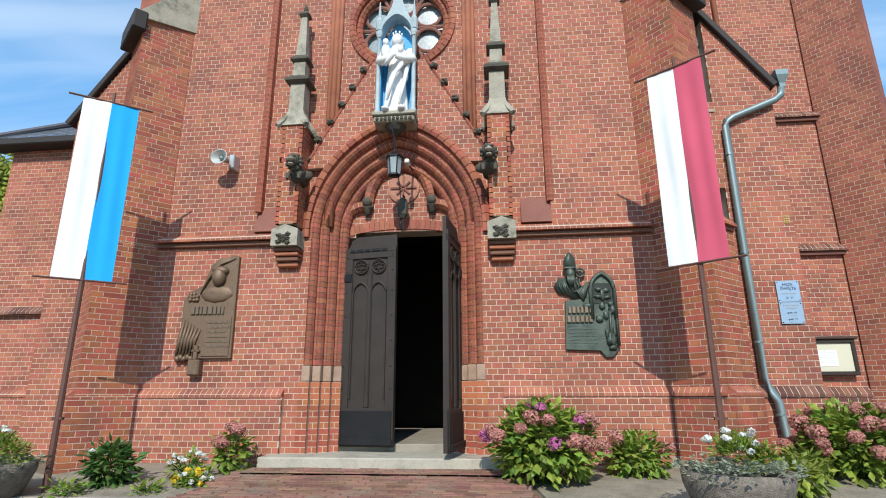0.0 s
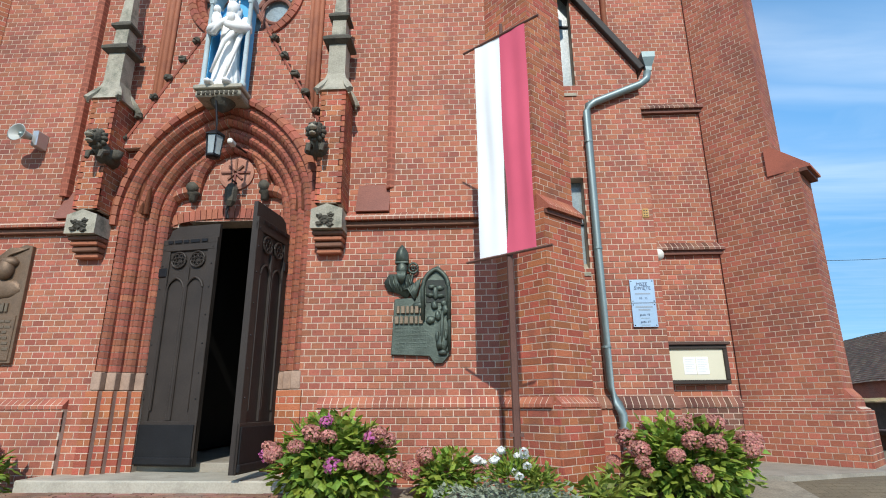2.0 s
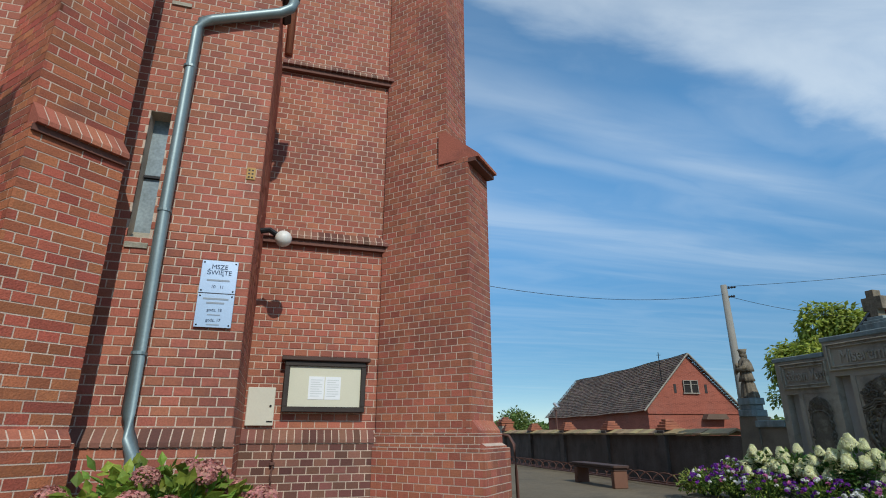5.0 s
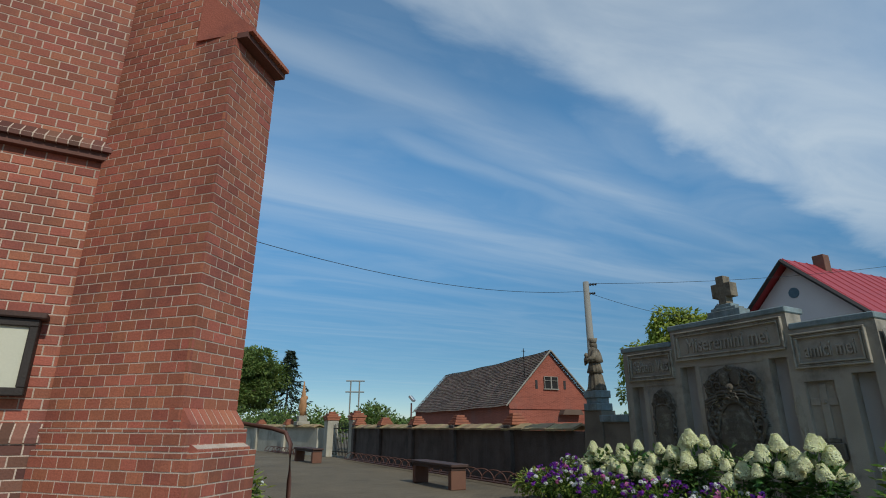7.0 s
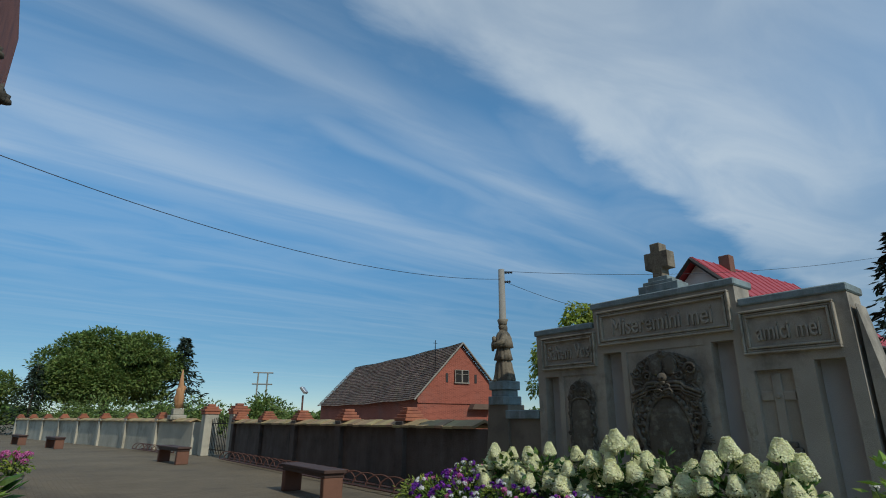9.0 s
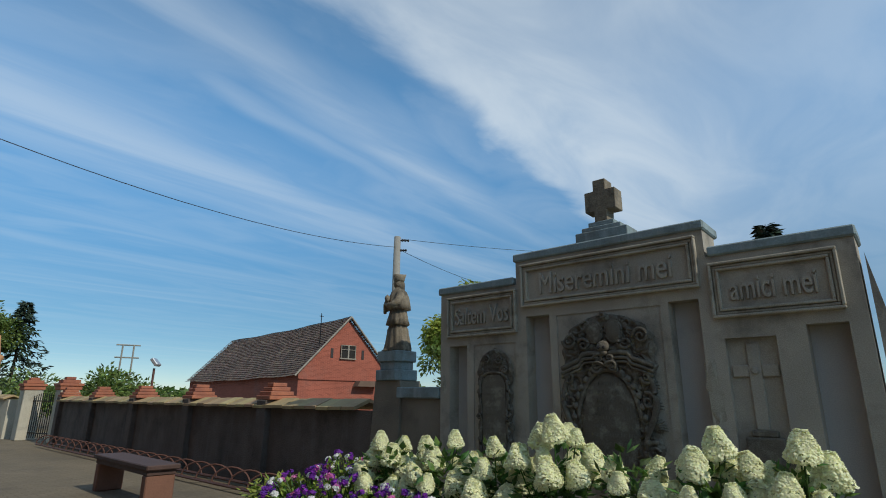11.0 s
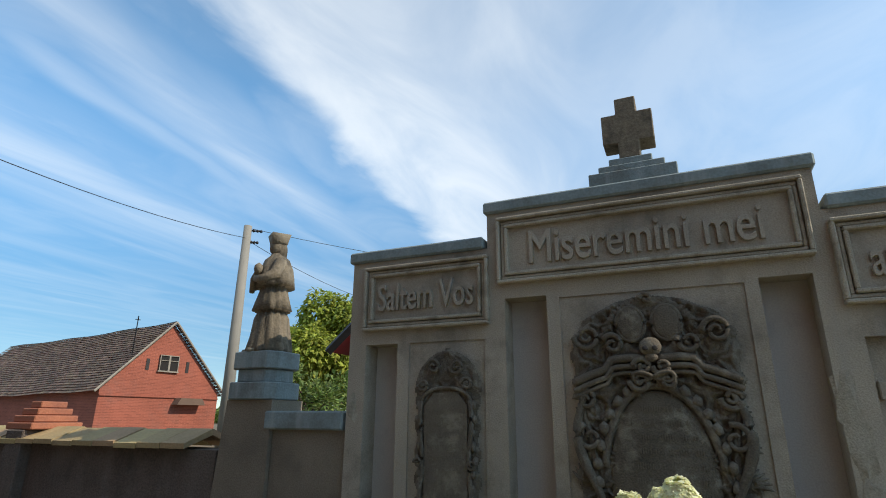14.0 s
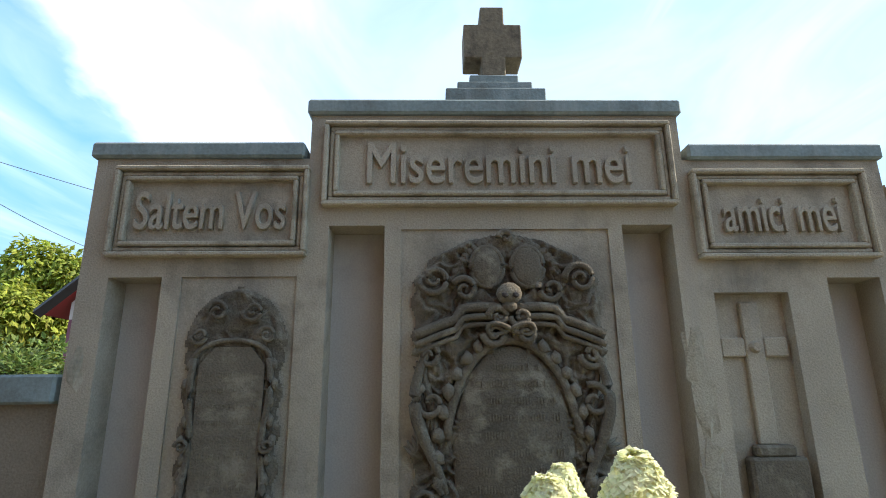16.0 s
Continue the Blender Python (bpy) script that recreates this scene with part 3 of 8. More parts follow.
def rowlock(parent, p0, p1, z0, z1, out, back=0.0, step=0.078, material=BRICK, gap=0.010, slope=True):
    """A course of bricks laid on edge along a ledge, sloping down outwards."""
    p0, p1 = Vector((*p0, 0)), Vector((*p1, 0))
    d = p1 - p0
    L = d.length
    d.normalize()
    n = Vector((d.y, -d.x, 0))
    N = max(1, round(L / step))
    st = L / N
    vs, fs = [], []
    mv, mf = [], []
    def one(vs, fs, a, b, inset):
        i = len(vs)
        lo, hi = z0 + inset, z1 - inset
        for u in (a, b):
            for o, z in ((back - 0.1, lo), (out - inset, lo), (out - inset, lo + (0.035 if slope else hi - lo)), (back, hi), (back - 0.1, hi)):
                q = p0 + d * u + n * o
                vs.append((q.x, q.y, z))
        fs += [(i, i + 1, i + 2, i + 3, i + 4), (i + 9, i + 8, i + 7, i + 6, i + 5)]
        for k in range(5):
            fs.append((i + k, i + 5 + k, i + 5 + (k + 1) % 5, i + (k + 1) % 5))
    for j in range(N):
        one(vs, fs, j * st + gap / 2, (j + 1) * st - gap / 2, 0.0)
    one(mv, mf, 0.014, L - 0.014, 0.006)
    a = raw_object("rowlock_bricks", vs, fs, material); a.parent = parent; a["kind"] = "stuff"
    b = raw_object("rowlock_mortar", mv, mf, MORTAR); b.parent = parent
    return a

# ---- ground ----
def gz(x, y):
    dx = max(-14 - x, 0, x - 6.4)
    dy = max(7.3 - y, 0, y - 20)
    d = math.hypot(dx, dy)
    amp = 0.24 + 0.10 * min(1, max(0, x / 6))
    return amp * max(0.0, 1 - d / 2.4) - (0.02 if d > 2.4 else 0.02 * d / 2.4)

def ground_sheet():
    def axis(lo, hi, step, far):
        a = list(np.arange(lo, hi + 1e-6, step))
        out = [lo - s for s in (far, 300, 120, 40, 15, 5)]
        return out + a + [hi + s for s in (5, 15, 40, 120, 300, far)]
    xs, ys = axis(-12, 20, 0.4, 1500), axis(-4, 26, 0.4, 1500)
    vs = [(float(x), float(y), gz(x, y)) for y in ys for x in xs]
    nx = len(xs)
    fs = [(j * nx + i, j * nx + i + 1, (j + 1) * nx + i + 1, (j + 1) * nx + i) for j in range(len(ys) - 1) for i in range(nx - 1)]
    g = raw_object("ground", vs, fs, PAVING)
    structure(g, "worn brown-grey paved churchyard ground", "ground")
ground_sheet()

# ---- church ----
F = 7.25            # front of the lower west wall
U = 7.31            # front of the wall above the string course
CX = -1.45          # middle of the portal
PW, PSPR, PRISE = 1.24, 3.42, 1.62      # outer order of the portal

def arch_cut(cx, w, rise, spring, u0):
    r = (w * w + rise * rise) / (2 * w)
    def half(z):
        if z <= spring:
            return w
        h = z - spring
        if h >= rise:
            return 0
        return max(0, math.sqrt(max(0, r * r - h * h)) - (r - w))
    return lambda z: [(cx - half(z) - u0, cx + half(z) - u0)] if half(z) > 0.01 else []

XL, XR = -4.98, 2.06
portal_low = arch_cut(CX, PW - 0.02, PRISE, PSPR, XL)
wall_west = brick_wall("wall_west", (XL, F), (XR, F), 0.1, 3.30, "red brick lower front wall with pale mortar joints", cuts=portal_low, pieces=(0.30 - XL, 1.98 - XL, 1.21, 3.0))
# plinth, 7 cm proud, with a sloping course of bricks on edge
def plinth_cut(z):
    return [(CX - PW - 0.22 - XL, CX + PW + 0.22 - XL)]
brick_wall("wall_west_plinth", (XL, F - 0.075), (XR, F - 0.075), 0.05, 1.08, "red brick plinth of the front wall", cuts=plinth_cut, thick=0.07, pieces=(0.05 - XL, 2.04 - XL, 0.1, 1.07))
for a, b in ((XL, CX - PW - 0.22), (CX + PW + 0.22, XR)):
    rowlock(wall_west, (a, F), (b, F), 1.08, 1.20, 0.09)
# string course
for a, b in ((XL, -3.13), (0.22, XR)):
    rowlock(wall_west, (a, F), (b, F), 3.27, 3.42, 0.13, back=-0.06)
    bm = B(); box(bm, a, b, F - 0.07, F + 0.02, 3.20, 3.265, 0.01)
    part("dark_drip_moulding", bm, BRICK_DARK, wall_west)

# upper wall: a flat outer field, and a shallow recessed field between two roll mouldings, and a deeper one round the rose
ROSE = (-1.43, 6.93, 0.80)
def upper_inner_cut(z):
    c = list(arch_cut(CX, PW - 0.02, PRISE, PSPR, -3.55)(z))
    h = z - ROSE[1]
    if abs(h) < ROSE[2]:
        w = math.sqrt(ROSE[2] ** 2 - h * h)
        c.append((ROSE[0] - w + 3.55, ROSE[0] + w + 3.55))
    return c
brick_wall("wall_west_upper_left", (XL, U), (-3.55, U), 3.30, 9.6, "red brick upper front wall beside the portal bay")
brick_wall("wall_west_upper_right", (0.76, U), (XR, U), 3.30, 9.6, "red brick upper front wall beside the portal bay")
wall_up = brick_wall("wall_west_upper", (-3.55, U + 0.09), (0.76, U + 0.09), 3.30, 9.6, "recessed red brick wall over the portal with a rose window", cuts=upper_inner_cut)
for x, s in ((-3.55, 1), (0.76, -1)):
    bm = B()
    prism(bm, [(-0.055 * s, 0), (0, -0.03), (0.05 * s, 0.0), (0.06 * s, 0.1), (-0.055 * s, 0.1)], 1, Matrix.Identity(4))
    bmesh.ops.transform(bm, matrix=Matrix(((1, 0, 0, x), (0, 0, 1, U), (0, 5.9, 0, 3.75), (0, 0, 0, 1))), verts=bm.verts[:])
    part("roll_moulding", bm, MOULD_BRICK, wall_up)
    bm = B()
    prism(bm, [(F - 0.02, 3.42), (U + 0.10, 3.42), (U + 0.10, 3.86)], 0.42, Matrix(((0, 1, 0, x - (0.0 if s > 0 else 0.42)), (1, 0, 0, 0), (0, 0, 1, 0), (0, 0, 0, 1))))
    part("sloping_sill", bm, BRICK_DARK, wall_up)
for x in (-2.50, -0.36):
    for dx, r in ((-0.07, 0.035), (0.0, 0.05), (0.07, 0.035)):
        bm = B()
        tube(bm, [(x + dx, U + 0.07, 3.5), (x + dx, U + 0.07, 9.6)], r, 8)
        part("bay_shaft", bm, BRICK, wall_up, smooth=True)

# portal: stepped orders of moulded brick, jambs and arch in one sweep
portal = thing("portal", "stepped pointed portal of moulded red brick", "portal", (CX, F, 0.3))
orders = [(PW, 0.0), (PW - 0.12, 0.09), (PW - 0.24, 0.18), (PW - 0.36, 0.27)]
for w, dy in orders:
    rise = PRISE * (w / PW) * 0.98 + 0.02
    path = pointed(CX, w, rise, 1.50, PSPR)
    prof = [(0.02, F + dy + 0.16), (-0.115, F + dy + 0.16), (-0.115, F + dy + 0.055), (-0.09, F + dy + 0.012), (-0.055, F + dy - 0.018), (-0.02, F + dy + 0.012), (0.02, F + dy + 0.012)]
    inner = [(0.015, F + dy + 0.15), (-0.108, F + dy + 0.15), (-0.108, F + dy + 0.06), (-0.085, F + dy + 0.02), (-0.055, F + dy - 0.010), (-0.025, F + dy + 0.02), (0.015, F + dy + 0.02)]
    bm = B(); sweep(bm, path, inner)
    order = part("arch_order", bm, MORTAR, portal)
    voussoir_parts(order, "brick", path, prof, BRICK_ONE)
    for s in (-1, 1):
        x0 = CX + s * w
        bm = B(); box(bm, min(x0, x0 - s * 0.115), max(x0, x0 - s * 0.115), F + dy - 0.015, F + dy + 0.16, 1.29, 1.495, 0.008)
        part("jamb_stone", bm, JAMBSTONE, portal)
        core = brick_wall("portal_base", *(((x0 - 0.02, F + dy - 0.03), (x0 + 0.118, F + dy - 0.03)) if s < 0 else ((x0 - 0.118, F + dy - 0.03), (x0 + 0.02, F + dy - 0.03))), 0.12, 1.285, "red brick base of the portal jamb", thick=0.2, material=BRICK_ORANGE)
# hood mould round the outer order
hood = pointed(CX, PW + 0.06, PRISE + 0.08, 3.3, PSPR)
voussoir_parts(portal, "hood_brick", hood, [(0.07, F + 0.05), (-0.05, F + 0.05), (-0.05, F - 0.05), (0.0, F - 0.07), (0.07, F - 0.01)], BRICK_ONE, 0.13)
# tympanum wall behind the orders with the door opening
TY = F + 0.40
DL, DR = CX - 0.80, CX + 0.80
def door_cut(z):
    c = []
    w = PW - 0.36
    out = arch_cut(CX, w + 0.15, PRISE * 0.85, PSPR, CX - 1.3)(z)
    top = 3.36 + 0.14
    if z < top:
        h = 0.80 if z < 3.36 else 0.80 * math.sqrt(max(0, 1 - ((z - 3.36) / 0.14) ** 2))
        c.append((1.3 - h, 1.3 + h))
    if out:
        c += [(0, out[0][0]), (out[0][1], 2.6)]
    else:
        c.append((0, 2.6))
    return c
tymp = brick_wall("tympanum_wall", (CX - 1.3, TY), (CX + 1.3, TY), 0.4, 5.0, "brick tympanum wall over the church door", cuts=door_cut, thick=0.3)
bm = B(); voussoirs(bm, [(CX - 0.8 * math.cos(a), 3.37 + 0.14 * math.sin(a)) for a in np.linspace(0, math.pi, 24)], [(0.14, TY - 0.02), (0.0, TY - 0.02), (0.0, TY + 0.1), (0.14, TY + 0.1)], 0.075)
part("door_arch_bricks", bm, BRICK, tymp)
# trefoil of blind arches
for path in (pointed(CX, 0.47, 0.78, 3.86, 3.87),
             [(CX - 0.90 + 0.36 * (1 - math.cos(a)), 3.46 + 0.40 * math.sin(a)) for a in np.linspace(0, math.pi / 2, 12)],
             [(CX + 0.90 - 0.36 * (1 - math.cos(a)), 3.46 + 0.40 * math.sin(a)) for a in np.linspace(math.pi / 2, 0, 12)]):
    bm = B(); voussoirs(bm, path, [(0.07, TY - 0.005), (-0.06, TY - 0.005), (-0.06, TY - 0.07), (-0.01, TY - 0.13), (0.07, TY - 0.13)], 0.075)
    part("trefoil_rib", bm, BRICK, tymp)
    bm = B(); sweep(bm, path, [(0.065, TY), (-0.052, TY), (-0.052, TY - 0.066), (-0.008, TY - 0.122), (0.065, TY - 0.122)])
    part("rib_mortar", bm, MORTAR, tymp)
for s in (-1, 1):
    bm = B()
    lathe(bm, [(0.0, -0.14), (0.05, -0.12), (0.06, -0.04), (0.085, -0.02), (0.085, 0.0), (0.0, 0.0)], 12, Matrix.Translation((CX + s * 0.49, TY - 0.07, 3.86)), closed=False)
    tube(bm, [(CX + s * 0.49, TY - 0.16, 3.92), (CX + s * 0.49, TY - 0.02, 3.92)], 0.07, 12)
    part("corbel_knob", bm, DARKSTONE, tymp, "dark carved stone corbel", smooth=True)
    bm = B(); box(bm, CX + s * 0.83 - 0.035, CX + s * 0.83 + 0.035, TY - 0.03, TY + 0.01, 4.12, 4.19)
    part("putlog_hole", bm, DARK_EAVE, tymp)
# round medallion with a cross
bm = B(); lathe(bm, [(0.0, 0.0), (0.24, 0.0), (0.24, 0.03), (0.20, 0.045), (0.0, 0.045)], 32, Matrix.Translation((CX + 0.05, TY, 4.15)) @ pose(0, 0, 0, 90, 0, 0), closed=False)
med = part("medallion", bm, mat("pale_red_stone", (0.42, 0.20, 0.14), 0.85, 0.2, 8, 50, 0.3), tymp, smooth=False)
bm = B()
for a in range(8):
    L = 0.20 if a % 2 == 0 else 0.14
    box(bm, 0.02, L, -0.07, -0.04, -0.013, 0.013, m=Matrix.Translation((CX + 0.05, TY, 4.15)) @ pose(0, 0, 0, 0, 45 * a, 0))
part("medallion_cross", bm, BRICK_DARK, med)

# porch side walls, floor and back, coloured near-black to stand for the unlit inside
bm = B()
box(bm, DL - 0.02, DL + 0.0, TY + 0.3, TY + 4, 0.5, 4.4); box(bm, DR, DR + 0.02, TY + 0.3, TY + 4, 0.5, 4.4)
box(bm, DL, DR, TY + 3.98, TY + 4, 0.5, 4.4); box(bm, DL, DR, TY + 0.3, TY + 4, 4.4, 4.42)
structure(mesh_object("wall_porch_inside", bm, UNLIT_INSIDE), "dark plaster walls of the church porch", "wall")
bm = B(); box(bm, DL - 0.1, DR + 0.1, F + 0.36, TY + 4, 0.30, 0.47, 0.01)
structure(mesh_object("door_threshold", bm, CONCRETE), "worn grey stone threshold of the door", "threshold")
bm = B(); box(bm, -3.02, 0.02, F - 0.46, F + 0.42, 0.12, 0.375, 0.015)
structure(mesh_object("door_step", bm, STEPSTONE), "long pale stone step before the portal", "step")

# door leaves
def door_leaf(name, hinge, free, label):
    h, f = Vector(hinge), Vector(free)
    d = (f - h)
    W = d.length
    ang = math.degrees(math.atan2(d.y, d.x))
    m = Matrix.Translation((h.x, h.y, 0.44)) @ pose(0, 0, 0, 0, 0, ang)
    flip = -1 if math.cos(math.radians(ang)) > 0 else 1     # the outer face lies on this side
    e = thing(name, label, "door", (h.x, h.y, 0.44))
    H = 2.93
    def put(nm, bm, material, lab=""):
        bmesh.ops.transform(bm, matrix=m, verts=bm.verts[:])
        return part(nm, bm, material, e, lab)
    bm = B()
    prism(bm, [(0, 0), (W, 0), (W, H), (W * 0.25, H), (W * 0.12, H - 0.05), (W * 0.10, H - 0.12), (0, H - 0.22)], 0.05, Matrix.Translation((0, -0.025, 0)))
    put("leaf_panel", bm, DOORWOOD)
    y0, y1 = (-0.05, -0.02) if flip < 0 else (0.02, 0.05)
    for a, b in ((0.0, 0.13), (W - 0.13, W)):
        bm = B(); box(bm, a, b, y0, y1, 0.0, H - 0.24, 0.006); put("stile", bm, DOORWOOD)
    for a, b in ((0.0, 0.50), (H - 0.34, H - 0.24), (H - 0.26, H - 0.18)):
        bm = B(); box(bm, 0.0, W, y0 * 1.06, y1 * 1.06, a, b, 0.006); put("rail", bm, DOORWOOD)
    bm = B(); box(bm, W / 2 - 0.035, W / 2 + 0.035, y0, y1, 0.5, H - 0.55, 0.01); put("muntin", bm, DOORWOOD)
    yo = -0.055 if flip < 0 else 0.055
    bm = B(); box(bm, 0.02, W - 0.02, min(yo, yo * 1.25), max(yo, yo * 1.25), 0.04, 0.46, 0.004); put("kick_plate", bm, KICKPLATE, "black riveted kick plate")
    bm = B(); box(bm, 0.0, W, min(yo, yo * 1.7), max(yo, yo * 1.7), 0.02, 0.10, 0.01); put("weather_bar", bm, KICKPLATE)
    bm = B()
    for i in range(2):
        cx0 = 0.13 + (W - 0.26) * (0.25 + 0.5 * i)
        hw = (W - 0.26) * 0.22
        for pth in (pointed(cx0, hw, hw * 1.3, 0.62, H - 0.85, 8),):
            tube(bm, [(x, yo * 0.75, z) for x, z in pth], 0.014, 6)
        tube(bm, [(cx0 + hw * 0.85 * math.cos(a), yo * 0.8, H - 0.46 + hw * 0.85 * math.sin(a)) for a in np.linspace(0, 2 * math.pi, 18)[:-1]], 0.013, 6, True)
        for k in range(6):
            a = k * math.pi / 3
            tube(bm, [(cx0 + hw * 0.5 * math.cos(a) + hw * 0.22 * math.cos(t), yo * 0.8, H - 0.46 + hw * 0.5 * math.sin(a) + hw * 0.22 * math.sin(t)) for t in np.linspace(0, 2 * math.pi, 9)[:-1]], 0.008, 5, True)
    put("carved_tracery", bm, DOORWOOD, "carved tracery with two rosettes")
    bm = B()
    for z in (0.3, 0.42, 0.75, 1.05, 1.4, 1.75, 2.1, 2.4, 2.62):
        for x in (0.045, W - 0.05):
            lathe(bm, [(0.0, 0.012), (0.008, 0.008), (0.011, 0.0)], 8, Matrix.Translation((x, y0 if flip < 0 else y1, z)) @ pose(0, 0, 0, 90 if flip < 0 else -90, 0, 0), closed=False)
    put("studs", bm, DARKIRON)
    for z in (0.22, H - 0.62):
        bm = B(); box(bm, -0.07, 0.12, min(yo * 1.2, yo * 0.2), max(yo * 1.2, yo * 0.2), z - 0.06, z + 0.06, 0.01)
        tube(bm, [(-0.06, yo * 0.6, z - 0.12), (-0.06, yo * 0.6, z + 0.12)], 0.03, 8)
        put("hinge", bm, DARKIRON, "heavy black iron hinge")
    # carved words along the top rail, too worn to read
    bm = B()
    x = 0.09
    for wd in (0.10, 0.13, 0.10, 0.16, 0.11, 0.13):
        if x + wd < W - 0.06:
            box(bm, x, x + wd - 0.025, min(yo * 1.1, yo * 1.2), max(yo * 1.1, yo * 1.2), H - 0.235, H - 0.20)
        x += wd
    put("carved_lettering", bm, DARKIRON)
    return e
door_leaf("door_leaf", (-2.24, 7.60), (-1.45, 7.47), "dark-stained carved wooden church door leaf, half open")
door_leaf("door_leaf", (-0.575, 7.46), (-0.685, 6.69), "dark-stained carved wooden church door leaf, swung fully open")

# brick ramp before the step, in three shallow tiers of clinkers
ramp_vs, ramp_fs = [], []
rng = random.Random(5)
def brick_bed(x0, x1, y0, y1, z, vs, fs, L=0.24, Wd=0.115):
    rows = int((y1 - y0) / Wd)
    for r in range(rows):
        x = x0 - (r % 2) * L / 2
        while x < x1:
            a, b = max(x0, x), min(x1, x + L - 0.008)
            if b - a > 0.03:
                i = len(vs)
                zz = z + rng.uniform(-0.004, 0.004)
                ya, yb = y0 + r * Wd, y0 + (r + 1) * Wd - 0.008
                for q in (z - 0.08, zz):
                    vs += [(a, ya, q), (b, ya, q), (b, yb, q), (a, yb, q)]
                fs += [(i + 4, i + 5, i + 6, i + 7), (i, i + 1, i + 5, i + 4), (i + 1, i + 2, i + 6, i + 5), (i + 3, i + 0, i + 4, i + 7), (i + 2, i + 3, i + 7, i + 6)]
            x += L
PAVE_JOINT = mat("sandy_joint", (0.25, 0.19, 0.14), 0.95, 0.3, 4, 60, 0.5)
ramp_core = B()
for k in range(20):
    y0 = 5.40 + 0.07 * k
    z = 0.105 + 0.0055 * k + (0.03 if k > 9 else 0.0) + (0.02 if k > 15 else 0.0)
    ex = 0.35 - 0.012 * k
    brick_bed(-3.05 - ex + 0.11 * (k % 2), 0.05 + ex - 0.05 * (k % 2), y0, y0 + 0.0705, z, ramp_vs, ramp_fs, 0.225, 0.07)
    box(ramp_core, -2.93 - ex, -0.01 + ex, y0, y0 + 0.07, -0.05, z - 0.010)
ramp = mesh_object("entrance_ramp", ramp_core, PAVE_JOINT)
structure(ramp, "worn red clinker ramp before the church door", "steps")
o = raw_object("clinkers", ramp_vs, ramp_fs, mat("worn_clinker", (0.25, 0.13, 0.092), 0.85, 0.3, 3, 60, 0.5, rnd="island", rvar=0.3, stain=(0.24, 0.19, 0.14), stain_amount=0.65, stain_scale=2.2)); o.parent = ramp; o["kind"] = "stuff"

# corner buttresses set diagonally
def buttress(name, a, L, R, b, zs, label, material, mixed=True, caps=()):
    """Plan corners: a, b at the wall; L, R at the outer end. zs: (z0, z1, inset) storeys, from below."""
    for z0, z1, ins in zs:
        a2, L2, R2, b2 = [Vector(v) for v in (a, L, R, b)]
        back = ((a2 - L2).normalized() + (b2 - R2).normalized()).normalized() * ins
        L2, R2 = L2 + back, R2 + back
        side = (R2 - L2).normalized() * min(ins * 0.35, 0.0)
        L2, R2, a2, b2 = L2 + side, R2 - side, a2 + side, b2 - side
        for nm, p, q in (("wall_" + name + "_side", a2, L2), ("wall_" + name + "_end", L2, R2), ("wall_" + name + "_far", R2, b2)):
            brick_wall(nm, p, q, z0, z1, label, thick=0.022, material=material, mixed=mixed)
        bm = B(); inset = 0.03
        c = (a2 + L2 + R2 + b2) / 4
        slab(bm, [c + (v - c) * 0.975 for v in (a2, L2, R2, b2)], z0, z1 - 0.002)
        core = structure(mesh_object("wall_" + name + "_core", bm, MORTAR), "brick core of the buttress", "wall")
        core = bpy.data.objects["wall_" + name + "_core"] if core is None else core

def sloped_cap(p, q, z0, z1, out, back, parent):
    rowlock(parent, p, q, z0, z1, out, back=-back, step=0.075)
    bm = B()
    P, Q = Vector((*p, 0)), Vector((*q, 0))
    d = (Q - P).normalized(); n = Vector((d.y, -d.x, 0))
    vs = [P + n * (out - 0.04), Q + n * (out - 0.04), Q - n * 0.05, P - n * 0.05]
    slab(bm, [(v.x, v.y) for v in vs], z0 - 0.05, z0)
    part("drip_course", bm, BRICK_DARK, parent)

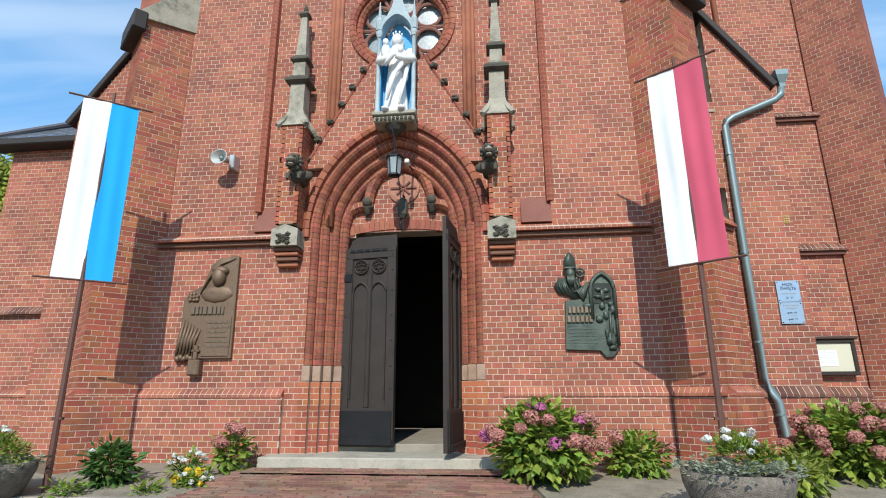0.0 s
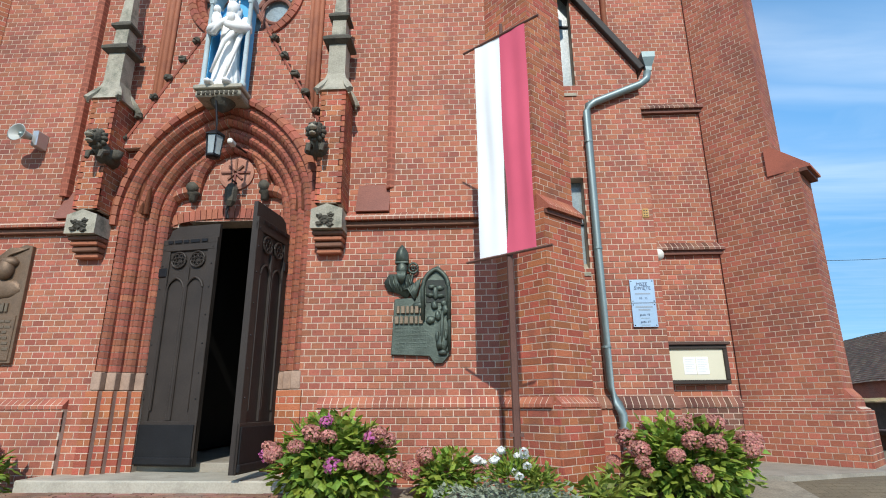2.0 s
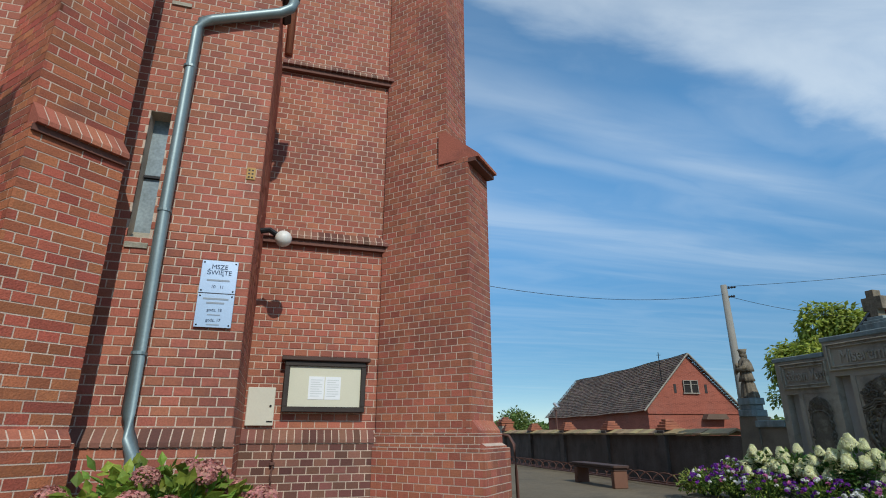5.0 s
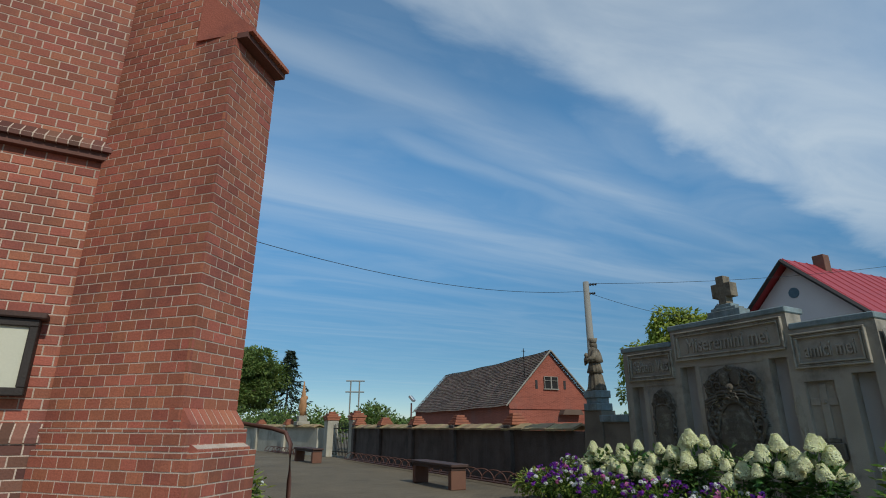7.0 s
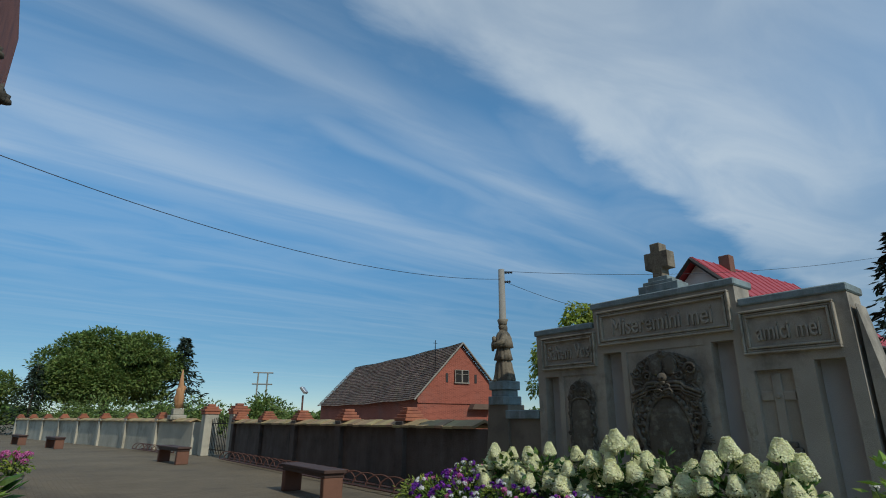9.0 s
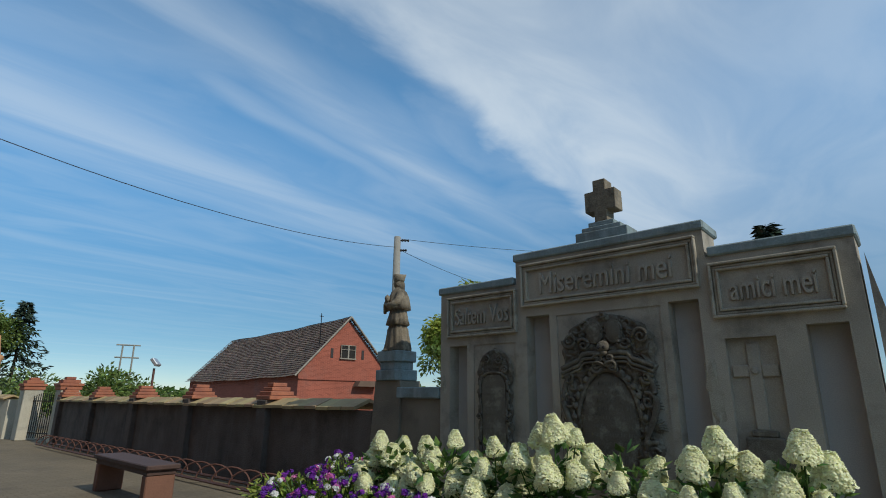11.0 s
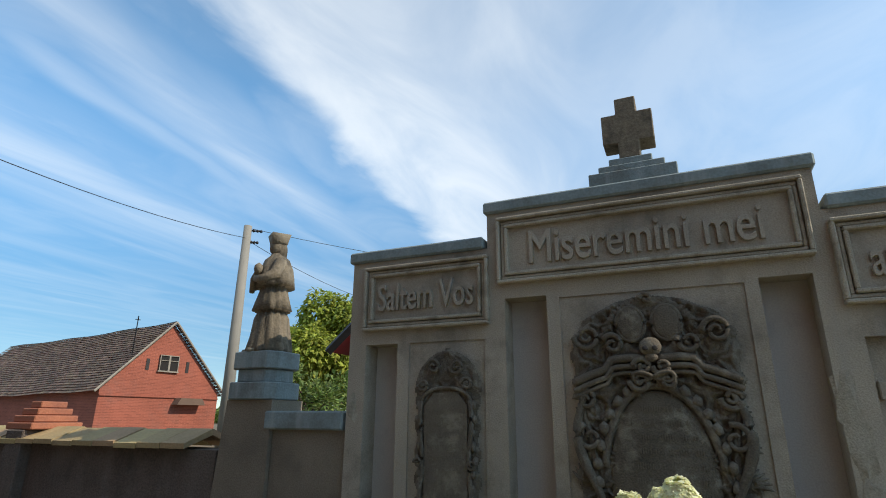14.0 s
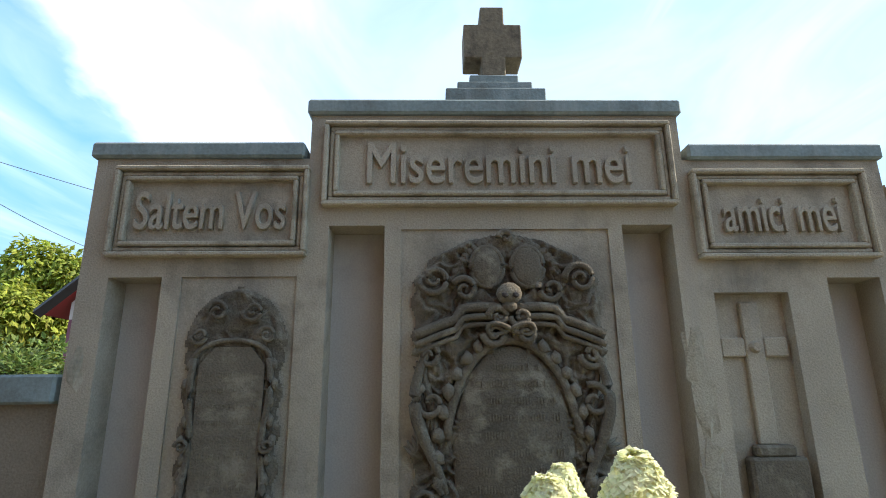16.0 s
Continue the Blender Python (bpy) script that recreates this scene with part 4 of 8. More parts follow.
def mirror(p):
    return (2 * (XL + XR) / 2 - p[0], p[1])
b1 = dict(a=(2.02, 7.30), L=(2.58, 6.70), R=(3.06, 7.14), b=(2.72, 7.62))
b1m = {k: mirror(v) for k, v in zip("aLRb", (b1["b"], b1["R"], b1["L"], b1["a"]))}
for nm, q in (("buttress_south", b1), ("buttress_north", b1m)):
    buttress(nm, q["a"], q["L"], q["R"], q["b"], [(0.1, 1.10, -0.07), (1.10, 3.22, 0.0), (3.22, 7.05, 0.10)], "diagonal red brick corner buttress", BRICK_ORANGE)
    ends = bpy.data.objects["wall_" + nm + "_core"]
    sloped_cap(q["L"], q["R"], 3.20, 3.42, 0.07, 0.10, ends)
    sloped_cap(q["a"], q["L"], 1.08, 1.19, 0.06, 0.0, ends)
    sloped_cap(q["L"], q["R"], 1.08, 1.19, 0.08, 0.0, ends)
    # sloping head of the buttress
    bm = B()
    a, L, R, b = [Vector((*q[k], 0)) for k in "aLRb"]
    mid = (L + R) / 2
    ax = ((a + b) / 2 - mid).normalized()
    sd = (R - L).normalized()
    vs = []
    for s in (-0.40, 0.40):
        for along, z in ((-0.02, 6.92), (1.1, 8.3), (1.1, 7.0), (0.1, 6.85)):
            vs.append(bm.verts.new(mid + ax * along + sd * s + Vector((0, 0, z))))
    bm.faces.new(vs[:4]); bm.faces.new(vs[:3:-1])
    for i in range(4):
        bm.faces.new((vs[i], vs[4 + i], vs[4 + (i + 1) % 4], vs[(i + 1) % 4]))
    part("sloping_coping", bm, SANDSTONE, ends, "weathered stone coping")
    bm = B(); box(bm, -0.42, 0.42, -0.08, 0.12, 6.62, 6.95, 0.02, m=Matrix.Translation(mid) @ pose(0, 0, 0, 0, 0, math.degrees(math.atan2(sd.y, sd.x))))
    part("dark_kneeler", bm, DARK_EAVE, ends)

# aisle end walls with sloping verges
AY = 7.56
def aisle(name, x0, x1, zlow, zhigh, low_right, wcut=None):
    L = x1 - x0
    def c(z):
        out = []
        if z > zlow:
            f = (z - zlow) / (zhigh - zlow)
            out.append((L * (1 - f), L) if low_right else (0, L * f))
        if wcut:
            out += wcut(z)
        return out
    return brick_wall(name, (x0, AY), (x1, AY), 0.1, zhigh, "red brick aisle end wall under a sloping verge", cuts=c, thick=0.3, pieces=(0.36, 1.32, 1.21, 2.9) if low_right else None)
def slit(z):
    out = []
    if 2.75 < z < 3.95: out.append((3.06 - 2.7, 3.23 - 2.7))
    if 5.25 < z < 7.5: out.append((3.06 - 2.7, 3.23 - 2.7))
    return out
w_s = aisle("wall_aisle_south", 2.7, 4.06, 5.62, 7.62, True, slit)
w_n = aisle("wall_aisle_north", mirror((4.06, 0))[0], mirror((2.7, 0))[0], 5.62, 7.62, False)
for x0, x1, zz0, zz1 in ((3.055, 3.235, 2.70, 3.98), (3.055, 3.235, 5.2, 7.5)):
    bm = B(); box(bm, x0, x1, AY + 0.17, AY + 0.19, zz0, zz1)
    win = structure(mesh_object("window_slit", bm, GLASS_LEAD), "narrow leaded slit window in the brick wall", "window")
    bm = B(); box(bm, x0, x1, AY + 0.14, AY + 0.17, (zz0 + zz1) / 2 - 0.012, (zz0 + zz1) / 2 + 0.012); part("glazing_bar", bm, DARKIRON, win)
    bm = B(); prism(bm, [(AY - 0.02, zz0 - 0.08), (AY + 0.2, zz0 - 0.08), (AY + 0.2, zz0 + 0.14), (AY - 0.02, zz0 - 0.04)], x1 - x0 - 0.004, Matrix(((0, 1, 0, x0 + 0.002), (1, 0, 0, 0), (0, 0, 1, 0), (0, 0, 0, 1))))
    part("window_sill", bm, SANDSTONE, win)
for nm, xa, xb in (("verge_south", 4.16, 2.72), ("verge_north", mirror((4.16, 0))[0], mirror((2.72, 0))[0])):
    bm = B()
    za, zb = 5.50, 7.62
    ln = math.hypot(xb - xa, zb - za)
    an = math.degrees(math.atan2(zb - za, xb - xa))
    box(bm, 0, ln, -0.09, 0.4, 0.0, 0.09, 0.01, m=Matrix.Translation((xa, AY, za)) @ pose(0, 0, 0, 0, -an, 0))
    structure(mesh_object(nm, bm, DARK_EAVE), "dark metal verge along the sloping aisle roof", "roof edge")
# plinth course of the south aisle wall
brick_wall("wall_aisle_plinth", (2.8, AY - 0.06), (4.10, AY - 0.06), 0.1, 1.08, "red brick plinth", thick=0.06)
rowlock(w_s, (2.8, AY), (4.10, AY), 1.06, 1.20, 0.085, material=BRICK_DARK)
# return of the aisle wall and the recessed tower wall
TW = 8.99
brick_wall("wall_aisle_return", (4.064, AY + 0.012), (4.064, TW), 0.1, 5.55, "red brick return wall", thick=0.04)
T0, T1 = Vector((4.06, TW)), Vector((5.52, TW))
td, tn = Vector((1, 0)), Vector((0, -1))
w_t = brick_wall("wall_tower", (3.3, TW), T1, 0.1, 12.0, "recessed red brick tower wall", thick=0.3, pieces=(0.78, 2.2, 1.25, 3.2))
Tm = T0
brick_wall("wall_tower_plinth", Tm + tn * 0.07, T1 + tn * 0.07, 0.1, 1.08, "dark red brick plinth of the tower", thick=0.06, material=BRICK_DARK)
rowlock(w_t, Tm, T1, 1.06, 1.20, 0.09, material=BRICK_DARK)
for z in (3.30, 5.66):
    rowlock(w_t, Tm, T1, z, z + 0.14, 0.11, material=BRICK_DARK)
    bm = B(); vs = [Tm + tn * 0.07, T1 + tn * 0.07, T1 - tn * 0.04, Tm - tn * 0.04]
    slab(bm, [(v.x, v.y) for v in vs], z - 0.06, z)
    part("drip_course", bm, BRICK_DARK, w_t)
bm = B(); q = T0 + td * 0.06 + tn * 0.02; tube(bm, [(q.x, q.y, 5.85), (q.x, q.y, 12)], 0.05, 8); part("angle_shaft", bm, BRICK, w_t, smooth=True)
# large diagonal tower buttress, stepping back twice
b2 = dict(a=(5.46, 8.95), L=(6.26, 8.07), R=(6.66, 8.50), b=(5.95, 9.45))
buttress("tower_buttress", b2["a"], b2["L"], b2["R"], b2["b"], [(0.15, 1.02, -0.17), (1.02, 1.16, -0.09), (1.16, 4.22, 0.0), (4.22, 12.0, 0.30)], "great diagonal red brick tower buttress", BRICK, mixed=False)
core2 = bpy.data.objects["wall_tower_buttress_core"]
def lerp2(p, q, t): return (p[0] + (q[0] - p[0]) * t, p[1] + (q[1] - p[1]) * t)
for z0, z1, o in ((1.00, 1.12, 0.15), (1.15, 1.29, 0.08)):
    sloped_cap(b2["L"], b2["R"], z0, z1, o, 0.0, core2)
sloped_cap(b2["L"], b2["R"], 4.20, 4.62, 0.14, 0.28, core2)
# body of the church behind, to close the view and cast the shade
bm = B(); slab(bm, [(XL + 0.1, U + 0.42), (CX - 1.2, U + 0.42), (CX - 1.2, 12.0), (CX + 1.2, 12.0), (CX + 1.2, U + 0.42), (2.5, U + 0.42), (3.3, 7.95), (3.4, 9.25), (5.4, 9.25), (5.7, 9.6), (5.7, 24), (XL - 1.5, 24), (XL - 1.5, 7.9)], 0.0, 12.0)
structure(mesh_object("wall_nave_body", bm, BRICK), "red brick body of the church behind the front", "wall")
bm = B(); box(bm, CX - 1.25, CX + 1.25, U + 0.42, 12.0, 5.15, 12.0)
structure(mesh_object("wall_nave_front", bm, MORTAR), "inner church wall above the portal", "wall")
# side buttresses of the nave
for y in (10.9, 13.4):
    brick_wall("wall_nave_buttress", (5.7, y - 0.35), (6.42, y - 0.35), 0.1, 5.6, "red brick nave buttress", thick=0.1, material=BRICK)
    brick_wall("wall_nave_buttress_end", (6.42, y - 0.35), (6.42, y + 0.35), 0.1, 5.6, "red brick nave buttress", thick=0.1, material=BRICK)
    bm = B(); box(bm, 5.7, 6.38, y - 0.31, y + 0.34, 0.0, 5.59); structure(mesh_object("wall_nave_buttress_core", bm, MORTAR), "core of the nave buttress", "wall")
# left annex with a slate roof
brick_wall("wall_annex", (-8.72, 8.2), (-6.6, 8.2), 0.1, 5.45, "red brick annex wall", thick=0.3)
rowlock(bpy.data.objects["wall_annex"], (-8.72, 8.2), (-6.6, 8.2), 2.42, 2.56, 0.10, material=BRICK_DARK)
brick_wall("wall_annex_plinth", (-8.72, 8.12), (-6.6, 8.12), 0.1, 1.1, "red brick annex plinth", thick=0.08)
rowlock(bpy.data.objects["wall_annex"], (-8.72, 8.2), (-6.6, 8.2), 1.1, 1.22, 0.10)
bm = B(); slab(bm, [(-8.72, 8.5), (-6.9, 8.5), (-6.9, 14), (-8.72, 14)], 0.0, 5.4); structure(mesh_object("wall_annex_body", bm, BRICK), "brick annex body", "wall")
annex = B(); box(annex, -9.05, -6.5, 7.9, 8.25, 5.42, 5.56, 0.02)
annex_roof = structure(mesh_object("roof_annex", annex, DARK_EAVE), "dark eave of the annex roof", "roof")
vs, fs = [], []
for r in range(14):
    y = 7.95 + r * 0.16
    z = 5.58 + r * 0.12
    x0 = -9.05 + r * 0.16
    n = int((-6.5 - x0) / 0.2)
    for k in range(n):
        xa = x0 + k * 0.2
        i = len(vs)
        vs += [(xa, y, z + 0.012), (xa + 0.19, y, z + 0.012), (xa + 0.19, y + 0.26, z + 0.195), (xa, y + 0.26, z + 0.195), (xa, y, z), (xa + 0.19, y, z)]
        fs += [(i, i + 1, i + 2, i + 3), (i + 4, i + 5, i + 1, i)]
o = raw_object("slates", vs, fs, SLATE); o.parent = annex_roof; o["kind"] = "stuff"
bm = B(); tube(bm, [(-9.05, 7.95, 5.60), (-6.95, 9.9, 7.2)], 0.06, 8); part("hip_ridge", bm, SLATE, annex_roof)

# ---- memorial wall ----
MX = 13.55          # its front face, which looks towards -x
def text_mesh(name, body, size, at, rz, depth, material, parent, squeeze=1.0, align="CENTER", tilt=90):
    cu = bpy.data.curves.new(name, "FONT")
    cu.body, cu.size, cu.extrude, cu.align_x = body, size, depth, align
    cu.bevel_depth = depth * 0.25
    tmp = bpy.data.objects.new(name + "_tmp", cu)
    scene.collection.objects.link(tmp)
    bpy.context.view_layer.update()
    me = bpy.data.meshes.new_from_object(tmp.evaluated_get(bpy.context.evaluated_depsgraph_get()))
    bpy.data.objects.remove(tmp)
    me.transform(Matrix.Translation(at) @ pose(0, 0, 0, tilt, 0, rz) @ Matrix.Diagonal((squeeze, 1, 1, 1)))
    me.materials.clear(); me.materials.append(material)
    ob = new(name, me)
    ob.parent = parent
    if parent.type == "EMPTY":
        ob.matrix_parent_inverse = parent.matrix_basis.inverted()
    return ob

memorial = thing("memorial", "grey rendered memorial wall in three bays with inscriptions", "memorial", (MX + 0.2, 9.1, 0))
def mbox(name, y0, y1, z0, z1, front, back, material, bevel=0.008, label="", parent=None):
    bm = B(); box(bm, MX - front, MX + back, min(y0, y1), max(y0, y1), z0, z1, bevel)
    return part(name, bm, material, parent or memorial, label)

def frame_ring(bm, y0, y1, z0, z1, w, x0, x1):
    """A raised rectangular moulding: two rolls with a hollow between."""
    for k, (a, dx) in enumerate(((0.0, 1.0), (0.35, 0.45), (0.7, 0.8))):
        t = w * a
        ww = w * 0.3
        xx = x0 + (x1 - x0) * dx
        for q in ((y0 + t, y1 - t, z0 + t, z0 + t + ww), (y0 + t, y1 - t, z1 - t - ww, z1 - t), (y0 + t, y0 + t + ww, z0 + t + ww, z1 - t - ww), (y1 - t - ww, y1 - t, z0 + t + ww, z1 - t - ww)):
            box(bm, MX - xx, MX + 0.02, *q, 0.006)

def bay(y0, y1, top, niches, frame_z, words, size, squeeze):
    """One bay of the wall, pierced by shallow niches given as (y0, y1, z1, depth)."""
    edges = sorted({y0, y1, *[v for n in niches for v in n[:2]]})
    for a, b in zip(edges, edges[1:]):
        hit = [n for n in niches if n[0] <= a + 1e-6 and n[1] >= b - 1e-6]
        if hit:
            n = hit[0]
            mbox("niche_back", a, b, 0.0, n[2], -n[3], 0.36, CEMENT_SMOOTH if n[3] > 0.1 else CEMENT, 0)
            mbox("wall_face", a, b, n[2], top, 0.0, 0.36, CEMENT, 0)
        else:
            mbox("wall_face", a, b, 0.0, top, 0.0, 0.36, CEMENT, 0)
    f0, f1, fz0, fz1 = frame_z
    bm = B(); frame_ring(bm, f0, f1, fz0, fz1, 0.075, 0.005, 0.05)
    part("inscription_frame", bm, CEMENT_EDGE, memorial, "moulded cement frame round the inscription")
    mbox("inscription_field", f0 + 0.075, f1 - 0.075, fz0 + 0.075, fz1 - 0.075, 0.003, 0.0, CEMENT, 0)
    text_mesh("inscription", words, size, (MX - 0.012, (f0 + f1) / 2, (fz0 + fz1) / 2 - size * 0.33), -90, 0.012, CEMENT, memorial, squeeze)

# middle bay stands 6 cm proud of the side bays
SIDE = 0.0
bay(8.19, 10.07, 2.672, [(8.28, 8.53, 2.08, 0.16), (9.69, 9.96, 2.08, 0.16), (8.60, 9.61, 2.06, 0.0121)], (8.25, 9.995, 2.172, 2.622), "Miseremini mei", 0.31, 0.70)
bay(10.07, 11.115, 2.432, [(10.73, 10.98, 1.83, 0.16), (10.10, 10.64, 1.83, 0.012)], (10.06, 10.995, 1.922, 2.379), "Saltem Vos", 0.27, 0.60)
bay(7.18, 8.19, 2.422, [(7.30, 7.56, 1.81, 0.16), (7.76, 8.12, 1.74, 0.06)], (7.293, 8.172, 1.90, 2.357), "amici mei", 0.27, 0.58)
for y0, y1, z in ((8.168, 10.09, 2.67), (10.092, 11.14, 2.43), (7.16, 8.166, 2.42)):
    mbox("coping", y0, y1, z, z + 0.083, 0.03, 0.41, COPPER, 0.012, "blue-grey painted coping slab")
# stone cross on a stepped foot
for y0, y1, z0, z1, d in ((8.847, 9.383, 2.75, 2.866, 0.13), (8.914, 9.319, 2.866, 2.913, 0.115), (8.985, 9.251, 2.913, 2.963, 0.10)):
    bm = B(); box(bm, MX + 0.18 - d, MX + 0.18 + d, y0, y1, z0, z1, 0.006); part("cross_step", bm, COPPER, memorial)
bm = B()
CY, SW, AW = 9.117, 0.066, 0.161
prism(bm, [(-SW, 2.963), (SW, 2.963), (SW, 3.075), (AW, 3.075), (AW, 3.29), (SW, 3.29), (SW, 3.405), (-SW, 3.405), (-SW, 3.29), (-AW, 3.29), (-AW, 3.075), (-SW, 3.075)], 0.17, Matrix(((0, 1, 0, MX + 0.09), (1, 0, 0, CY), (0, 0, 1, 0), (0, 0, 0, 1))))
bmesh.ops.bevel(bm, geom=bm.edges[:], offset=0.006, segments=1, affect="EDGES", clamp_overlap=True)
part("stone_cross", bm, STATUE_STONE, memorial, "short-armed weathered stone cross")
# relief cross in the right-hand bay
bm = B(); box(bm, MX + 0.035, MX + 0.07, 7.895, 7.985, 1.05, 1.70, 0.006); box(bm, MX + 0.035, MX + 0.07, 7.78, 7.894, 1.44, 1.53, 0.006); box(bm, MX + 0.035, MX + 0.07, 7.986, 8.10, 1.44, 1.53, 0.006)
lathe(bm, [(0.0, 0.0), (0.03, 0.0), (0.02, 0.02), (0, 0.02)], 12, Matrix.Translation((MX + 0.035, 7.94, 1.485)) @ pose(0, 0, 0, 0, -90, 0), closed=False)
part("relief_cross", bm, CEMENT, memorial)
bm = B(); box(bm, MX - 0.01, MX + 0.06, 7.80, 8.06, 0.80, 1.0, 0.012); box(bm, MX, MX + 0.06, 7.84, 8.02, 1.0, 1.05, 0.01)
part("relief_cross_foot", bm, CEMENT_DARK, memorial)
# broken render patches
for y, z, s, sd in ((8.235, 1.45, 0.16, 1), (8.225, 1.20, 0.15, 2), (8.22, 0.95, 0.16, 3), (11.06, 1.42, 0.10, 4)):
    bm = B(); blob(bm, (MX + 0.004, y, z), (0.012, s * 0.35, s), 2, 0.7, sd)
    part("spalled_patch", bm, CEMENT_EDGE if sd < 4 else SANDSTONE, memorial)
# sloping end buttress and low wall to the south
bm = B(); prism(bm, [(7.14, 0.0), (6.72, 0.0), (7.02, 1.45), (7.14, 2.3)], 0.30, Matrix(((0, 1, 0, MX + 0.03), (1, 0, 0, 0), (0, 0, 1, 0), (0, 0, 0, 1))))
part("end_buttress", bm, CEMENT, memorial)

# carved relief: scrolls, leaves and garlands round an oval field
def scroll(bm, cy, cz, r, turns, hand, x=0.0, thick=0.018, start=0.0):
    pts = []
    n = int(18 * turns)
    for i in range(n + 1):
        a = start + hand * 2 * math.pi * turns * i / n
        rr = r * (1 - 0.8 * i / n)
        pts.append((MX - 0.03 - x - 0.012 * i / n, cy + rr * math.cos(a), cz + rr * math.sin(a)))
    tube(bm, pts, [thick * (1 - 0.5 * i / n) for i in range(n + 1)], 6)
def leaf_fan(bm, cy, cz, a0, a1, n, L, x=0.01):
    for i in range(n):
        a = a0 + (a1 - a0) * i / max(1, n - 1)
        tube(bm, [(MX - x, cy, cz), (MX - x - 0.015, cy + 0.55 * L * math.cos(a), cz + 0.55 * L * math.sin(a)), (MX - x, cy + L * math.cos(a + 0.25), cz + L * math.sin(a + 0.25))], [0.008, 0.014, 0.004], 5)
def oval(cy, cz, ry, rz, a0, a1, n=40):
    return [(MX - 0.05, cy + ry * math.cos(a), cz + rz * math.sin(a)) for a in np.linspace(a0, a1, n)]

rel = thing("relief_epitaph", "dark weathered baroque relief epitaph with skull and scrolls", "relief", (MX, 9.12, 1.0))
RY, RZ = 9.11, 0.98
def carved(h, e, inside, y0, y1, z0, z1, n, m, seed):
    """A carved leaf-and-scroll surface: ridged waves that follow curling lines, inside a lobed outline."""
    vs, idx, fs = [], {}, []
    for j in range(m + 1):
        for i in range(n + 1):
            y_, z_ = y0 + (y1 - y0) * i / n, z0 + (z1 - z0) * j / m
            k = inside(y_, z_)
            if k <= -0.02: continue
            s = abs(y_ - (y0 + y1) / 2)
            w = Vector((s * 7 + seed, z_ * 7, 0))
            warp = Vector((noise.noise(w * 0.9), noise.noise(w * 0.9 + Vector((9, 4, 0))), 0)) * 1.1
            v1 = 1 - abs(noise.noise((w + warp) * 1.5)) * 2.6
            v2 = 1 - abs(noise.noise((w + warp) * 4.2 + Vector((3, 7, 0)))) * 2.2
            d = h * (0.25 + 0.75 * max(0, v1)) + h * 0.35 * max(0, v2) + 0.004 * noise.noise(w * 14)
            d *= min(1, max(0, (k + 0.02) / 0.05))
            idx[i, j] = len(vs)
            vs.append((MX - 0.004 - d, y_, z_))
    for j in range(m):
        for i in range(n):
            c = [(i, j), (i + 1, j), (i + 1, j + 1), (i, j + 1)]
            if all(t in idx for t in c):
                fs.append(tuple(idx[t] for t in c))
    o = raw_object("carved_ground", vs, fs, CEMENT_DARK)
    for pl_ in o.data.polygons: pl_.use_smooth = True
    o.parent = e; o.matrix_parent_inverse = e.matrix_basis.inverted()
def main_shape(y_, z_):
    s = abs(y_ - RY)
    t = (z_ - 0.85) / 1.16
    w = 0.425 - 0.05 * math.sin(max(0, min(1, (z_ - 1.05) / 0.5)) * math.pi) + 0.012 * math.sin(z_ * 38)
    if z_ > 1.72: w = 0.43 * math.sqrt(max(0, 1 - ((z_ - 1.72) / 0.30) ** 2)) + 0.012 * math.sin(z_ * 60)
    return w - s
carved(0.045, rel, main_shape, RY - 0.46, RY + 0.46, 0.72, 2.03, 120, 170, 2.0)
bm = B(); lathe(bm, [(0.0, 0.03), (0.85, 0.025), (1.0, 0.0)], 48, Matrix.Translation((MX - 0.045, RY, 1.02)) @ Matrix(((0, 0, -1, 0), (0.265, 0, 0, 0), (0, 0.47, 0, 0), (0, 0, 0, 1))), closed=False)
part("inscription_oval", bm, CEMENT_DARK, rel, "oval field with a worn inscription", smooth=True)
bm = B(); rng = random.Random(3)
for k in range(11):
    z = 1.40 - k * 0.072
    hw = 0.265 * math.sqrt(max(0.02, 1 - ((z - 1.02) / 0.47) ** 2)) * 0.82
    y = RY + hw * rng.uniform(0.5, 0.95)
    while y > RY - hw:
        for _ in range(rng.randrange(6, 15)):
            if y > RY - hw and rng.random() < 0.8:
                h = rng.uniform(0.010, 0.017)
                box(bm, MX - 0.0755, MX - 0.066, y - 0.006, y, z - h, z + h)
            y -= 0.0125
        y -= 0.02
part("worn_lettering", bm, CEMENT_DARK, rel)
bm = B()
tube(bm, oval(RY, 1.02, 0.295, 0.50, 0.05 * math.pi, 0.95 * math.pi), 0.022, 7)
for k in range(34):
    a = 2 * math.pi * k / 34
    blob(bm, (MX - 0.06, RY + 0.33 * math.cos(a), 1.02 + 0.53 * math.sin(a) * (0.98 if math.sin(a) > 0 else 1)), (0.022, 0.030, 0.035), 1, 0.5, k)
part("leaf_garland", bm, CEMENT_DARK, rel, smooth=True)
bm = B()
